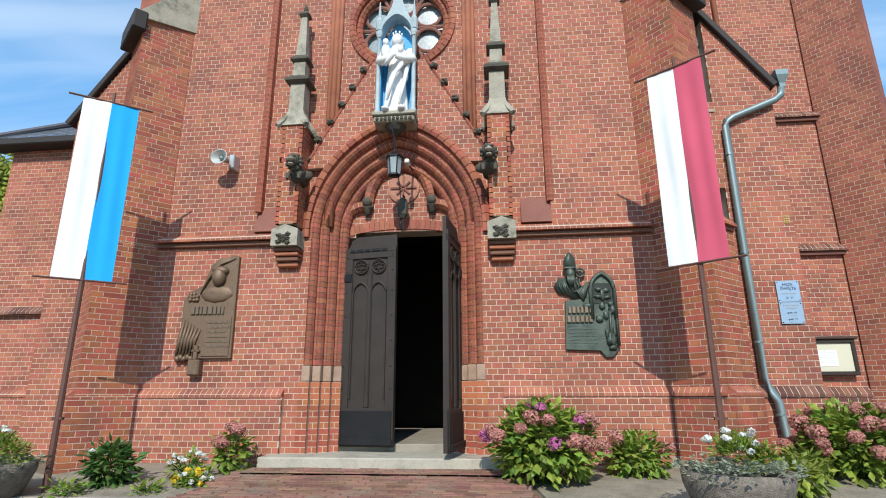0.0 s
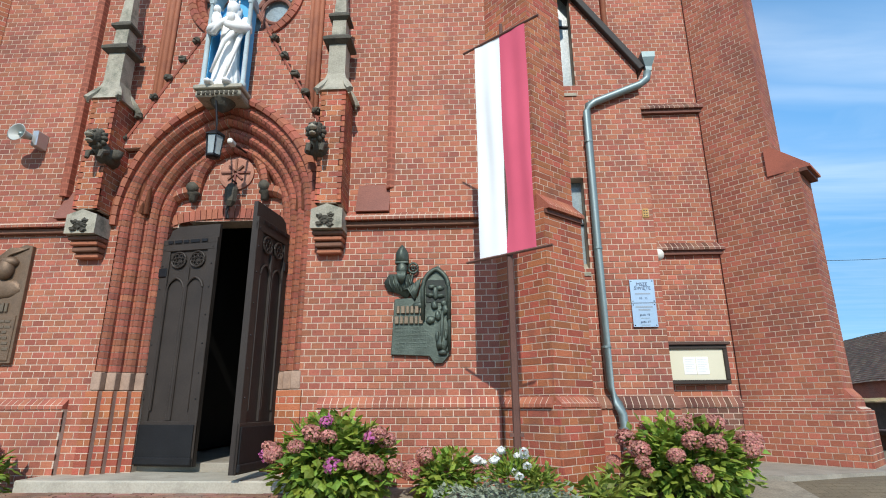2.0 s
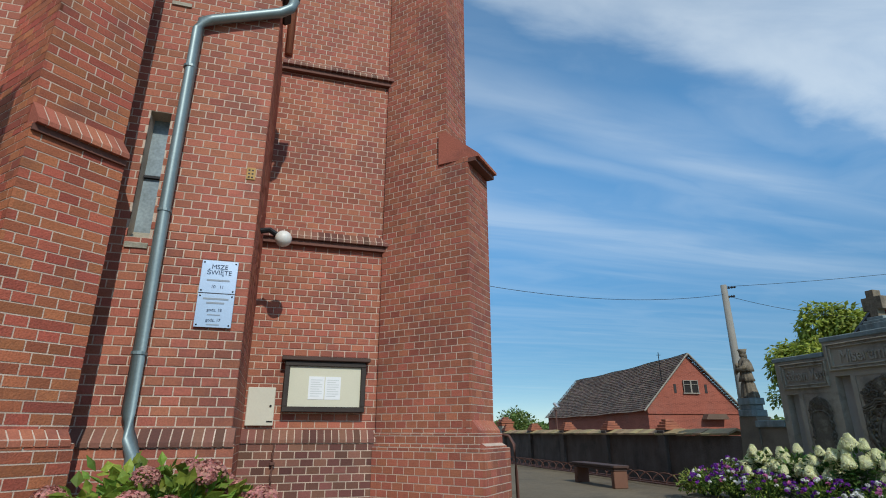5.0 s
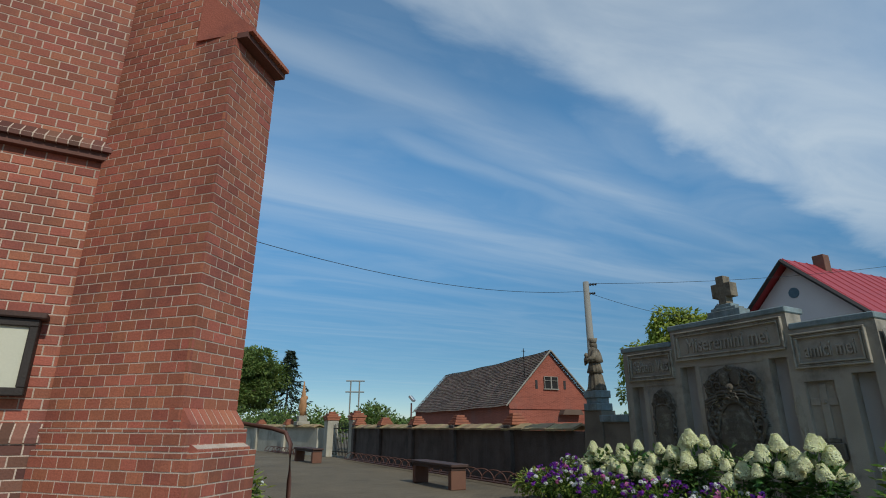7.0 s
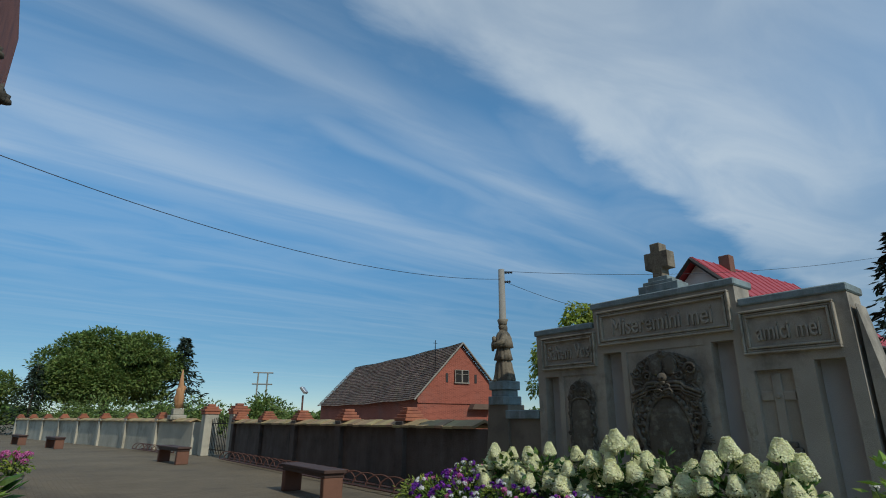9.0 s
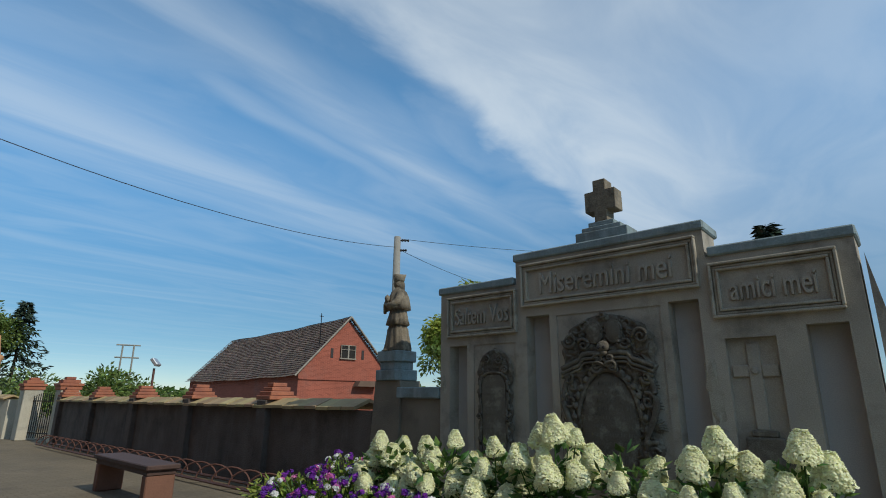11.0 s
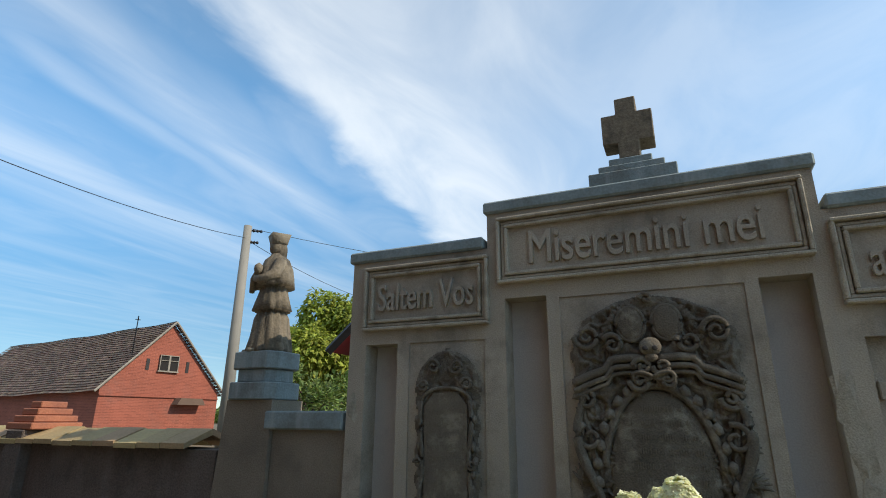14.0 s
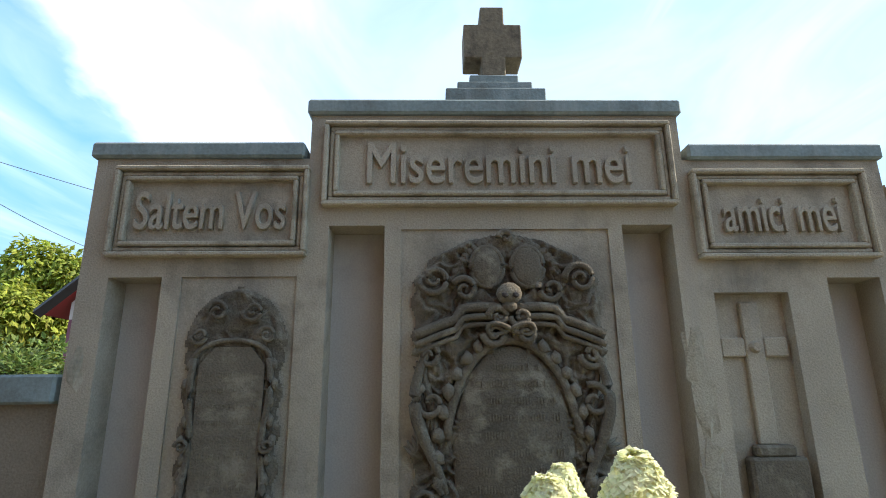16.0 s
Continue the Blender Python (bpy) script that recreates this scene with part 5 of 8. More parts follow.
for s in (-1, 1):
    # drooping cornice of two bent bands
    pts = [(MX - 0.065, RY + s * (0.03 + 0.40 * t), 1.66 - 0.12 * t + 0.055 * math.sin(t * math.pi * 1.0) * (1 if t < 0.5 else 0.3)) for t in np.linspace(0, 1, 14)]
    tube(bm, pts, 0.024, 7)
    tube(bm, [(x - 0.01, y, z - 0.045) for x, y, z in pts], 0.016, 6)
    tube(bm, [(x - 0.004, y, z - 0.08) for x, y, z in pts], 0.012, 6)
    scroll(bm, RY + s * 0.05, 1.62, 0.05, 1.2, s, 0.05)
    scroll(bm, RY + s * 0.07, 1.545, 0.055, 1.4, -s, 0.05)
    scroll(bm, RY + s * 0.34, 1.80, 0.075, 1.5, -s, 0.03)
    scroll(bm, RY + s * 0.37, 1.45, 0.06, 1.5, s, 0.03)
    scroll(bm, RY + s * 0.36, 1.25, 0.075, 1.2, -s, 0.03, start=1.2)
    scroll(bm, RY + s * 0.38, 0.85, 0.08, 1.4, s, 0.03, start=2.0)
    scroll(bm, RY + s * 0.20, 1.75, 0.06, 1.3, s, 0.03, start=0.5)
    for k in range(5):
        leaf_fan(bm, RY + s * (0.30 + 0.02 * k), 1.70 - 0.17 * k, 0.2 if s > 0 else math.pi - 0.2, (1.5 if s > 0 else math.pi - 1.5), 6, 0.11)
    leaf_fan(bm, RY + s * 0.25, 1.62, 0.3 if s > 0 else math.pi - 0.3, 1.9 if s > 0 else math.pi - 1.9, 8, 0.16)
    tube(bm, [(MX - 0.03, RY + s * (0.40 - 0.06 * math.sin(t * 3)), 1.42 - 0.75 * t) for t in np.linspace(0, 1, 14)], 0.02, 6)
    # two oval medallions over the skull
    tube(bm, oval(RY + s * 0.095, 1.86, 0.075, 0.095, 0, 2 * math.pi, 22)[:-1], 0.014, 6, True)
    for k in range(12):
        a = math.pi * (0.05 + 0.4 * k / 11) if s > 0 else math.pi * (0.95 - 0.4 * k / 11)
        blob(bm, (MX - 0.03, RY + 0.27 * math.cos(a) * 0.95, 1.74 + 0.26 * math.sin(a)), (0.02, 0.028, 0.028), 1, 0.6, k + s)
scroll(bm, RY, 2.0, 0.035, 1.0, 1, 0.03)
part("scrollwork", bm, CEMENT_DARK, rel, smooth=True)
for s in (-1, 1):
    bm = B(); tube(bm, [(MX - 0.095 - 0.01 * math.sin(a), RY + s * (0.055 + 0.05 * math.cos(a)), 1.565 + (0.022 + 0.012 * math.cos(a)) * math.sin(a)) for a in np.linspace(0, 2 * math.pi, 20)[:-1]], 0.011, 6, True)
    part("ribbon_loop", bm, CEMENT_DARK, rel, smooth=True)
    bm = B(); tube(bm, [(MX - 0.06, RY + s * (0.36 + 0.07 * math.sin(t * 4.2)), 1.50 - 0.62 * t) for t in np.linspace(0, 1, 18)], [0.030 * (1 - 0.5 * abs(2 * k / 17 - 1)) for k in range(18)], 8)
    part("side_scroll", bm, CEMENT_DARK, rel, smooth=True)
for s in (-1, 1):
    bm = B(); blob(bm, (MX - 0.055, RY + s * 0.095, 1.86), (0.016, 0.072, 0.105), 2, 0.1, s)
    part("medallion_field", bm, CEMENT_DARK, rel, "worn pale oval medallion", smooth=True)
bm = B(); blob(bm, (MX - 0.085, RY, 1.725), (0.045, 0.06, 0.055), 2, 0.05, 1); blob(bm, (MX - 0.085, RY, 1.67), (0.03, 0.035, 0.03), 2, 0.05, 1)
part("skull", bm, CEMENT_DARK, rel, smooth=True)
for s in (-1, 1):
    bm = B(); blob(bm, (MX - 0.124, RY + s * 0.024, 1.715), (0.012, 0.018, 0.016), 1, 0, 0)
    part("eye_socket", bm, DARK_EAVE, rel)

rel2 = thing("relief_epitaph", "narrow weathered relief epitaph with crest and worn text", "relief", (MX, 10.35, 0.9))
ry = 10.355
def small_shape(y_, z_):
    s = abs(y_ - ry)
    w = 0.20 + 0.012 * math.sin(z_ * 40)
    if z_ > 1.50: w = 0.215 * math.sqrt(max(0, 1 - ((z_ - 1.50) / 0.265) ** 2))
    return w - s
carved(0.022, rel2, small_shape, ry - 0.24, ry + 0.24, 0.72, 1.78, 64, 130, 5.0)
bm = B(); prism(bm, [(-0.145, 0.72), (0.145, 0.72), (0.145, 1.42), (0.08, 1.50), (-0.08, 1.50), (-0.145, 1.42)], 0.04, Matrix(((0, -1, 0, MX + 0.002), (1, 0, 0, ry), (0, 0, 1, 0), (0, 0, 0, 1)))); part("text_field", bm, CEMENT_DARK, rel2)
bm = B()
for s in (-1, 1):
    tube(bm, [(MX - 0.04, ry + s * (0.165 + 0.012 * math.sin(9 * t)), 1.45 - 0.7 * t) for t in np.linspace(0, 1, 16)], 0.015, 6)
    scroll(bm, ry + s * 0.08, 1.66, 0.05, 1.4, s, 0.02, 0.013); scroll(bm, ry + s * 0.15, 1.55, 0.04, 1.4, -s, 0.02, 0.012); scroll(bm, ry + s * 0.18, 1.08, 0.03, 1.3, s, 0.02, 0.01)
    leaf_fan(bm, ry + s * 0.05, 1.60, 0.4 if s > 0 else math.pi - 0.4, 1.6, 6, 0.10)
    for k in range(8):
        blob(bm, (MX - 0.035, ry + s * (0.185 + 0.01 * math.sin(k * 2)), 1.42 - 0.08 * k), (0.016, 0.018, 0.03), 1, 0.5, k)
tube(bm, [(MX - 0.04, ry + 0.165 * math.cos(a), 1.45 + 0.08 * math.sin(a)) for a in np.linspace(0, math.pi, 14)], 0.012, 6)
part("scrollwork", bm, CEMENT_DARK, rel2, smooth=True)
bm = B()
for k in range(9):
    y = ry + 0.13
    z = 1.38 - k * 0.068
    while y > ry - 0.12:
        for _ in range(rng.randrange(4, 9)):
            if y > ry - 0.125 and rng.random() < 0.75:
                h = rng.uniform(0.006, 0.012)
                box(bm, MX - 0.0405, MX - 0.03, y - 0.005, y, z - h, z + h)
            y -= 0.0105
        y -= 0.016
part("worn_lettering", bm, CEMENT_DARK, rel2)

# ---- statue on its pier, and the low link wall ----
pier = thing("statue_pier", "rendered pier with stepped blue-grey painted cap stones", "pier", (13.85, 12.0, 0))
bm = B(); prism(bm, [(-0.35, 0), (0.20, 0), (0.20, 1.47), (-0.235, 1.47)], 0.36, Matrix(((0, 1, 0, 13.565), (-1, 0, 0, 11.98), (0, 0, 1, 0), (0, 0, 0, 1))))
part("pier_body", bm, PIER_RENDER, pier)
def chamfered(name, hx, hy, z0, z1, cut, material):
    bm = B(); slab(bm, [(13.72 + x, 12.0 + y) for x, y in ((-hx + cut, -hy), (hx - cut, -hy), (hx, -hy + cut), (hx, hy - cut), (hx - cut, hy), (-hx + cut, hy), (-hx, hy - cut), (-hx, -hy + cut))], z0, z1)
    bmesh.ops.bevel(bm, geom=bm.edges[:], offset=0.008, segments=1, affect="EDGES", clamp_overlap=True)
    part(name, bm, material, pier)
chamfered("pier_step", 0.20, 0.235, 1.472, 1.60, 0.07, COPPER)
chamfered("pier_neck", 0.16, 0.19, 1.60, 1.70, 0.06, COPPER)
chamfered("pier_cap", 0.19, 0.225, 1.70, 1.832, 0.07, COPPER)
bm = B(); box(bm, 13.60, 13.88, 11.12, 11.776, 0.0, 1.26); lw = structure(mesh_object("wall_link", bm, PIER_RENDER), "low rendered wall between pier and memorial", "wall")
bm = B(); box(bm, 13.55, 13.94, 11.145, 11.83, 1.26, 1.39, 0.012); part("coping_slab", bm, COPPER, lw)
bm = B(); box(bm, 13.60, 13.90, 4.0, 6.9, 0.0, 1.34); lw2 = structure(mesh_object("wall_link_south", bm, WALL_RENDER), "low rendered wall beside the memorial", "wall")
bm = B(); box(bm, 13.54, 13.96, 4.0, 6.98, 1.34, 1.44, 0.012); part("coping_slab", bm, COPPER, lw2)

def robed_figure(name, at, h, rz, material, label, hat, girth=1.0):
    """A robed stone figure as one plain mesh: stacked folds, cape, arms held before it, head and hat."""
    bm = B()
    seg = 52
    prof = [(0.0, 0.19, 0.165), (0.03, 0.20, 0.17), (0.12, 0.185, 0.15), (0.28, 0.16, 0.125), (0.335, 0.128, 0.10), (0.34, 0.185, 0.145), (0.42, 0.162, 0.128), (0.50, 0.138, 0.108), (0.535, 0.128, 0.10),
            (0.54, 0.205, 0.16), (0.62, 0.186, 0.146), (0.70, 0.165, 0.13), (0.77, 0.135, 0.10), (0.81, 0.075, 0.06), (0.83, 0.055, 0.05)]
    if hat != "biretta":
        prof = [(0.0, 0.17, 0.15), (0.03, 0.178, 0.15), (0.15, 0.158, 0.13), (0.32, 0.138, 0.112), (0.46, 0.128, 0.105), (0.56, 0.128, 0.104), (0.66, 0.142, 0.108), (0.74, 0.132, 0.096), (0.79, 0.09, 0.07), (0.83, 0.05, 0.046)]
    rings = []
    for z, rx, ry_ in prof:
        ring = []
        for i in range(seg):
            a = 2 * math.pi * i / seg
            f = 1 + (0.15 if z < 0.54 else 0.08) * abs(math.sin(6.5 * a + 3 * z)) * (1 - z * 0.5) - 0.06 + 0.05 * math.sin(5 * a + 11 * z)
            ring.append(bm.verts.new((rx * f * girth * math.cos(a), ry_ * f * girth * math.sin(a), z)))
        rings.append(ring)
    for a, b in zip(rings, rings[1:]):
        for i in range(seg):
            bm.faces.new((a[i], a[(i + 1) % seg], b[(i + 1) % seg], b[i]))
    bm.faces.new(rings[0][::-1]); bm.faces.new(rings[-1])
    for s in (-1, 1):
        tube(bm, [(s * 0.135, 0.0, 0.74), (s * 0.165, -0.04, 0.62), (s * 0.12, -0.13, 0.57), (s * 0.02, -0.165, 0.60)], [0.05, 0.055, 0.045, 0.03], 8)
        blob(bm, (s * 0.08, -0.13, 0.015), (0.045, 0.07, 0.025), 1, 0.1, 0)
    tube(bm, [(-0.09, -0.16, 0.50), (-0.02, -0.17, 0.60), (0.07, -0.15, 0.69)], [0.022, 0.028, 0.02], 7)
    blob(bm, (0.06, -0.16, 0.67), (0.04, 0.035, 0.05), 2, 0.2, 3)
    blob(bm, (0, -0.005, 0.885), (0.062, 0.07, 0.078), 2, 0.06, 1)
    blob(bm, (0, 0.025, 0.86), (0.075, 0.055, 0.09), 2, 0.25, 5)
    if hat == "biretta":
        lathe(bm, [(0.086, 0.915), (0.088, 0.935), (0.112, 1.0), (0.04, 1.005)], 4, pose(0, 0, 0, 0, 0, 45))
    else:
        for k in range(7):
            a = 2 * math.pi * k / 7
            blob(bm, (0.046 * math.cos(a), 0.046 * math.sin(a), 0.962), (0.010, 0.010, 0.024), 1, 0, 0)
        blob(bm, (-0.10, -0.10, 0.69), (0.048, 0.05, 0.085), 2, 0.25, 2); blob(bm, (-0.10, -0.11, 0.80), (0.034, 0.036, 0.042), 2, 0.08, 2)
        tube(bm, [(0.11, -0.10, 0.60), (0.02, -0.15, 0.42), (-0.06, -0.16, 0.10)], [0.03, 0.022, 0.012], 6); tube(bm, [(0.13, -0.06, 0.58), (0.10, -0.12, 0.30), (0.06, -0.15, 0.05)], [0.025, 0.02, 0.012], 6)
    bmesh.ops.transform(bm, matrix=Matrix.Translation(at) @ pose(0, 0, 0, 0, 0, rz) @ Matrix.Scale(h, 4), verts=bm.verts[:])
    ob = mesh_object(name, bm, material, smooth=True)
    return tagged(ob, label, "statue")
robed_figure("saint_statue", (13.72, 12.0, 1.83), 1.0, -125, STATUE_STONE, "weathered sandstone robed figure on a stepped pier", "biretta")

# ---- yard wall with brick-capped piers and tiled coping ----
def yard_wall(name, p, q, h, npier, material, label, pier_first=True, cap=COPE_TILE, batter=0.0):
    P, Q = Vector((*p, 0)), Vector((*q, 0))
    d = (Q - P); L = d.length; d.normalize()
    ang = math.degrees(math.atan2(d.y, d.x))
    M = Matrix.Translation(P) @ pose(0, 0, 0, 0, 0, ang)
    bm = B(); box(bm, 0, L, -0.16, 0.16, -0.05, h, m=M)
    w = structure(mesh_object(name, bm, material), label, "wall")
    vs, fs = [], []
    step = 0.27
    n = int(L / step)
    for i in range(n):
        a, b = i * step, (i + 1) * step - 0.012
        for s in (-1, 1):
            k = len(vs)
            for u in (a, b):
                for o, z in ((0.0, h + 0.15), (s * 0.27, h + 0.045), (s * 0.27, h + 0.005), (0.0, h + 0.10)):
                    v = M @ Vector((u, o, z + 0.006 * math.sin(i * 2.1)))
                    vs.append(tuple(v))
            fs += [(k, k + 1, k + 5, k + 4), (k + 1, k + 2, k + 6, k + 5), (k, k + 3, k + 2, k + 1), (k + 4, k + 5, k + 6, k + 7), (k + 2, k + 3, k + 7, k + 6)]
    o = raw_object("coping_tiles", vs, fs, cap); o.parent = w; o["kind"] = "stuff"
    for i in range(npier):
        u = 0.15 + L * i / npier
        for s in (-1,):
            bm = B(); box(bm, u - 0.13, u + 0.13, -0.26, 0.26, -0.05, h + 0.12, 0.01, m=M); part("pier_shaft", bm, material, w)
        for hw, z0, z1 in ((0.20, h + 0.12, h + 0.185), (0.165, h + 0.185, h + 0.25), (0.125, h + 0.25, h + 0.315), (0.085, h + 0.315, h + 0.38)):
            bm = B(); box(bm, u - hw, u + hw, -hw - 0.04, hw + 0.04, z0 + 0.004, z1, 0.008, m=M); part("cap_brick_course", bm, BRICK, w, "stepped red brick cap")
    return w
yard_wall("wall_yard_east", (13.88, 25.2), (13.76, 12.3), 1.10, 5, WALL_RENDER, "grey rendered yard wall with clay tile coping")
yard_wall("wall_yard_north", (8.4, 55.5), (13.35, 28.3), 1.13, 8, WALL_PALE, "pale worn rendered yard wall with tile coping")
# gate piers and iron gate
for x, y in ((13.95, 25.55), (13.55, 27.5)):
    g = thing("gate_pier", "pale rendered gate pier with red brick cap", "pier", (x, y, 0), group="gate piers")
    bm = B(); box(bm, x - 0.24, x + 0.24, y - 0.24, y + 0.24, -0.02, 1.42, 0.015); part("shaft", bm, WALL_PALE, g)
    for hw, z0, z1 in ((0.27, 1.42, 1.52), (0.30, 1.524, 1.60), (0.22, 1.604, 1.70), (0.12, 1.704, 1.78)):
        bm = B(); box(bm, x - hw, x + hw, y - hw, y + hw, z0, z1, 0.01); part("cap_brick_course", bm, BRICK, g)
gate = thing("iron_gate", "black iron bar gate between two piers", "gate", (13.75, 26.5, 0))
for i in range(14):
    t = i / 13
    x, y = 13.92 - 0.33 * t, 25.85 + 1.4 * t
    bm = B(); tube(bm, [(x, y, 0.06), (x, y, 1.25 + 0.1 * math.sin(t * math.pi))], 0.012, 6); part("bar", bm, DARKIRON, gate)
for z in (0.2, 1.1):
    bm = B(); tube(bm, [(13.92, 25.82, z), (13.58, 27.28, z)], 0.018, 6); part("gate_rail", bm, DARKIRON, gate)

# benches
def bench(at, rz, L=1.75):
    e = thing("bench", "dark brown plank bench on two block legs", "bench", at, group="yard benches")
    M = Matrix.Translation(at) @ pose(0, 0, 0, 0, 0, rz)
    bm = B(); box(bm, -L / 2, L / 2, -0.2, 0.2, 0.40, 0.46, 0.012, m=M); part("seat", bm, BENCHWOOD, e)
    bm = B(); box(bm, -L / 2 + 0.05, L / 2 - 0.05, -0.17, 0.17, 0.34, 0.398, 0.005, m=M); part("apron", bm, BENCHWOOD, e)
    for s in (-1, 1):
        bm = B(); box(bm, s * (L / 2 - 0.13) - 0.07, s * (L / 2 - 0.13) + 0.07, -0.17, 0.17, -0.02, 0.338, 0.012, m=M); part("leg", bm, BRICK_DARK, e)
    return e
bench((11.95, 15.1, 0), 88, 2.0)
bench((11.75, 24.4, 0), 95, 1.9)
bench((9.5, 36.5, 0), 98, 1.9)
bench((8.3, 41.5, 0), 98, 1.9)
# low bicycle racks of bent steel hoops along the walls
def rack(p, q, n):
    P, Q = Vector(p), Vector(q)
    e = thing("bicycle_rack", "low rusty bicycle rack of bent steel hoops", "bicycle rack", p, group="bicycle racks")
    d = (Q - P).normalized(); nrm = Vector((-d.y, d.x, 0))
    for o in (-0.16, 0.16):
        bm = B(); tube(bm, [P + nrm * o + Vector((0, 0, 0.05)), Q + nrm * o + Vector((0, 0, 0.05))], 0.022, 6); part("base_rail", bm, RUSTPOLE, e)
    for i in range(n):
        c = P + (Q - P) * ((i + 0.5) / n)
        bm = B(); tube(bm, [c + d * (0.26 * math.cos(a)) + nrm * (0.16 * math.cos(a)) + Vector((0, 0, 0.05 + 0.22 * math.sin(a))) for a in np.linspace(0, math.pi, 11)], 0.013, 6)
        part("hoop", bm, RUSTPOLE, e)
rack((13.2, 13.6, 0), (13.35, 24.6, 0), 22)
rack((12.2, 33.0, 0), (12.6, 28.8, 0), 8)

# ---- carvings and fittings of the front ----
gable_w = lambda z: 0.561 * (6.9 - z)
def gable_cut(z):
    w = gable_w(z)
    c = [(0, 1.4 - w), (1.4 + w, 2.8)] if w < 1.4 else []
    c += arch_cut(CX, PW + 0.0, PRISE, PSPR, CX - 1.4)(z)
    return c
wall_gable = brick_wall("wall_gable", (CX - 1.4, F + 0.03), (CX + 1.4, F + 0.03), 4.4, 6.15, "steep brick gable over the portal", cuts=gable_cut, thick=0.09)
for s in (-1, 1):
    bm = B()
    pts = [(CX + s * (gable_w(z) + 0.02), F + 0.03, z) for z in (4.45, 6.15)]
    tube(bm, pts, 0.022, 6); part("gable_edge_roll", bm, BRICK, wall_gable)
    for z in (4.55, 4.86, 5.15, 5.44, 5.73, 6.02):
        x = CX + s * (gable_w(z) + 0.06)
        bm = B(); blob(bm, (x, F + 0.02, z), (0.055, 0.07, 0.05), 2, 0.6, z * 7 + s); box(bm, x - 0.05, x + 0.05, F - 0.03, F + 0.08, z - 0.045, z + 0.01, 0.01)
        part("crocket", bm, DARKSTONE, wall_gable, "dark stone crocket")

def pinnacle(cx, sgn):
    e = thing("pinnacle", "brick pier with weathered stone pinnacle on a carved bracket", "pinnacle", (cx, 7.15, 2.85), group="portal pinnacles")
    y0, y1, hw = 6.98, 7.42, 0.155
    yc = 7.15
    for k, (z0, z1, o, w) in enumerate(((2.86, 2.93, 0.10, 0.15), (2.93, 3.0, 0.15, 0.165), (3.0, 3.06, 0.19, 0.175), (3.06, 3.12, 0.22, 0.185))):
        bm = B(); box(bm, cx - w, cx + w, F - o, F + 0.05, z0, z1 - 0.006, 0.012); part("corbel_course", bm, BRICK_DARK if k % 2 else BRICK, e)
    bm = B(); prism(bm, [(-0.19, 3.12), (0.19, 3.12), (0.19, 3.36), (0.0, 3.43), (-0.19, 3.36)], 0.32, Matrix.Translation((cx, F - 0.29, 0)))
    part("carved_bracket", bm, SANDSTONE, e, "pale stone bracket with carved leaves")
    bm = B()
    for k in range(9):
        a = math.pi * (k + 0.5) / 9
        blob(bm, (cx + 0.10 * math.cos(a * 2) * (0.4 + 0.6 * (k % 2)), F - 0.295, 3.22 + 0.07 * math.sin(a * 2) * (0.4 + 0.6 * (k % 2))), (0.04, 0.03, 0.028), 2, 0.8, k)
    part("carved_leaves", bm, DARKSTONE, e)
    for nm, p, q in (("pier_face", (cx - hw, y0), (cx + hw, y0)), ("pier_side", (cx - hw, y1), (cx - hw, y0)), ("pier_side", (cx + hw, y0), (cx + hw, y1))):
        w = brick_wall("pier_core", p, q, 3.44, 4.98, "brick pier", thick=0.05, material=BRICK_ORANGE)
        w.name = nm
        for kk in ("kind", "category", "label"):
            del w[kk]
        w.parent = e; w.matrix_parent_inverse = e.matrix_basis.inverted()
    def sq(name, levels, material, m=0):
        bm = B()
        lathe(bm, [(r * math.sqrt(2), z) for r, z in levels], 4, Matrix.Translation((cx, yc, 0)) @ pose(0, 0, 0, 0, 0, 45))
        part(name, bm, material, e)
    sq("broach", [(0.20, 4.97), (0.19, 5.0), (0.155, 5.10), (0.115, 5.26)], SANDSTONE)
    for sx in (-1, 1):
        for sy in (-1, 1):
            bm = B(); tube(bm, [(cx + sx * 0.12, yc + sy * 0.12, 5.16), (cx + sx * 0.165, yc + sy * 0.165, 5.05), (cx + sx * 0.215, yc + sy * 0.215, 4.96), (cx + sx * 0.20, yc + sy * 0.20, 4.90)], [0.03, 0.05, 0.045, 0.02], 6); part("corner_leaf", bm, SANDSTONE, e)
    sq("shaft", [(0.115, 5.26), (0.112, 5.70)], SANDSTONE)
    sq("lower_cap", [(0.12, 5.70), (0.185, 5.74), (0.185, 5.78), (0.105, 5.86)], DARKSTONE)
    sq("upper_shaft", [(0.095, 5.86), (0.09, 6.10)], SANDSTONE)
    sq("upper_cap", [(0.10, 6.10), (0.14, 6.13), (0.14, 6.16), (0.085, 6.23)], DARKSTONE)
    sq("spire", [(0.082, 6.23), (0.045, 6.95)], SANDSTONE)
    sq("finial_collar", [(0.05, 6.95), (0.085, 6.99), (0.08, 7.02), (0.03, 7.08)], DARKSTONE)
    bm = B(); blob(bm, (cx, yc, 7.13), (0.035, 0.035, 0.07), 2, 0.2, 1); part("finial", bm, DARKSTONE, e)
    # lion-like water-spout beast crouching on the pier
    g = thing("gargoyle", "grey stone crouching beast gargoyle on the pier", "gargoyle", (cx - sgn * 0.12, 6.95, 4.2), group="portal gargoyles")
    gx = cx - sgn * 0.14
    bm = B(); tube(bm, [(gx, 7.15, 4.12), (gx, 6.98, 4.14), (gx, 6.82, 4.24)], [0.10, 0.11, 0.085], 10); blob(bm, (gx - sgn * 0.10, 7.02, 4.17), (0.10, 0.07, 0.08), 2, 0.4, 4)
    part("body", bm, DARKSTONE, g, smooth=True)
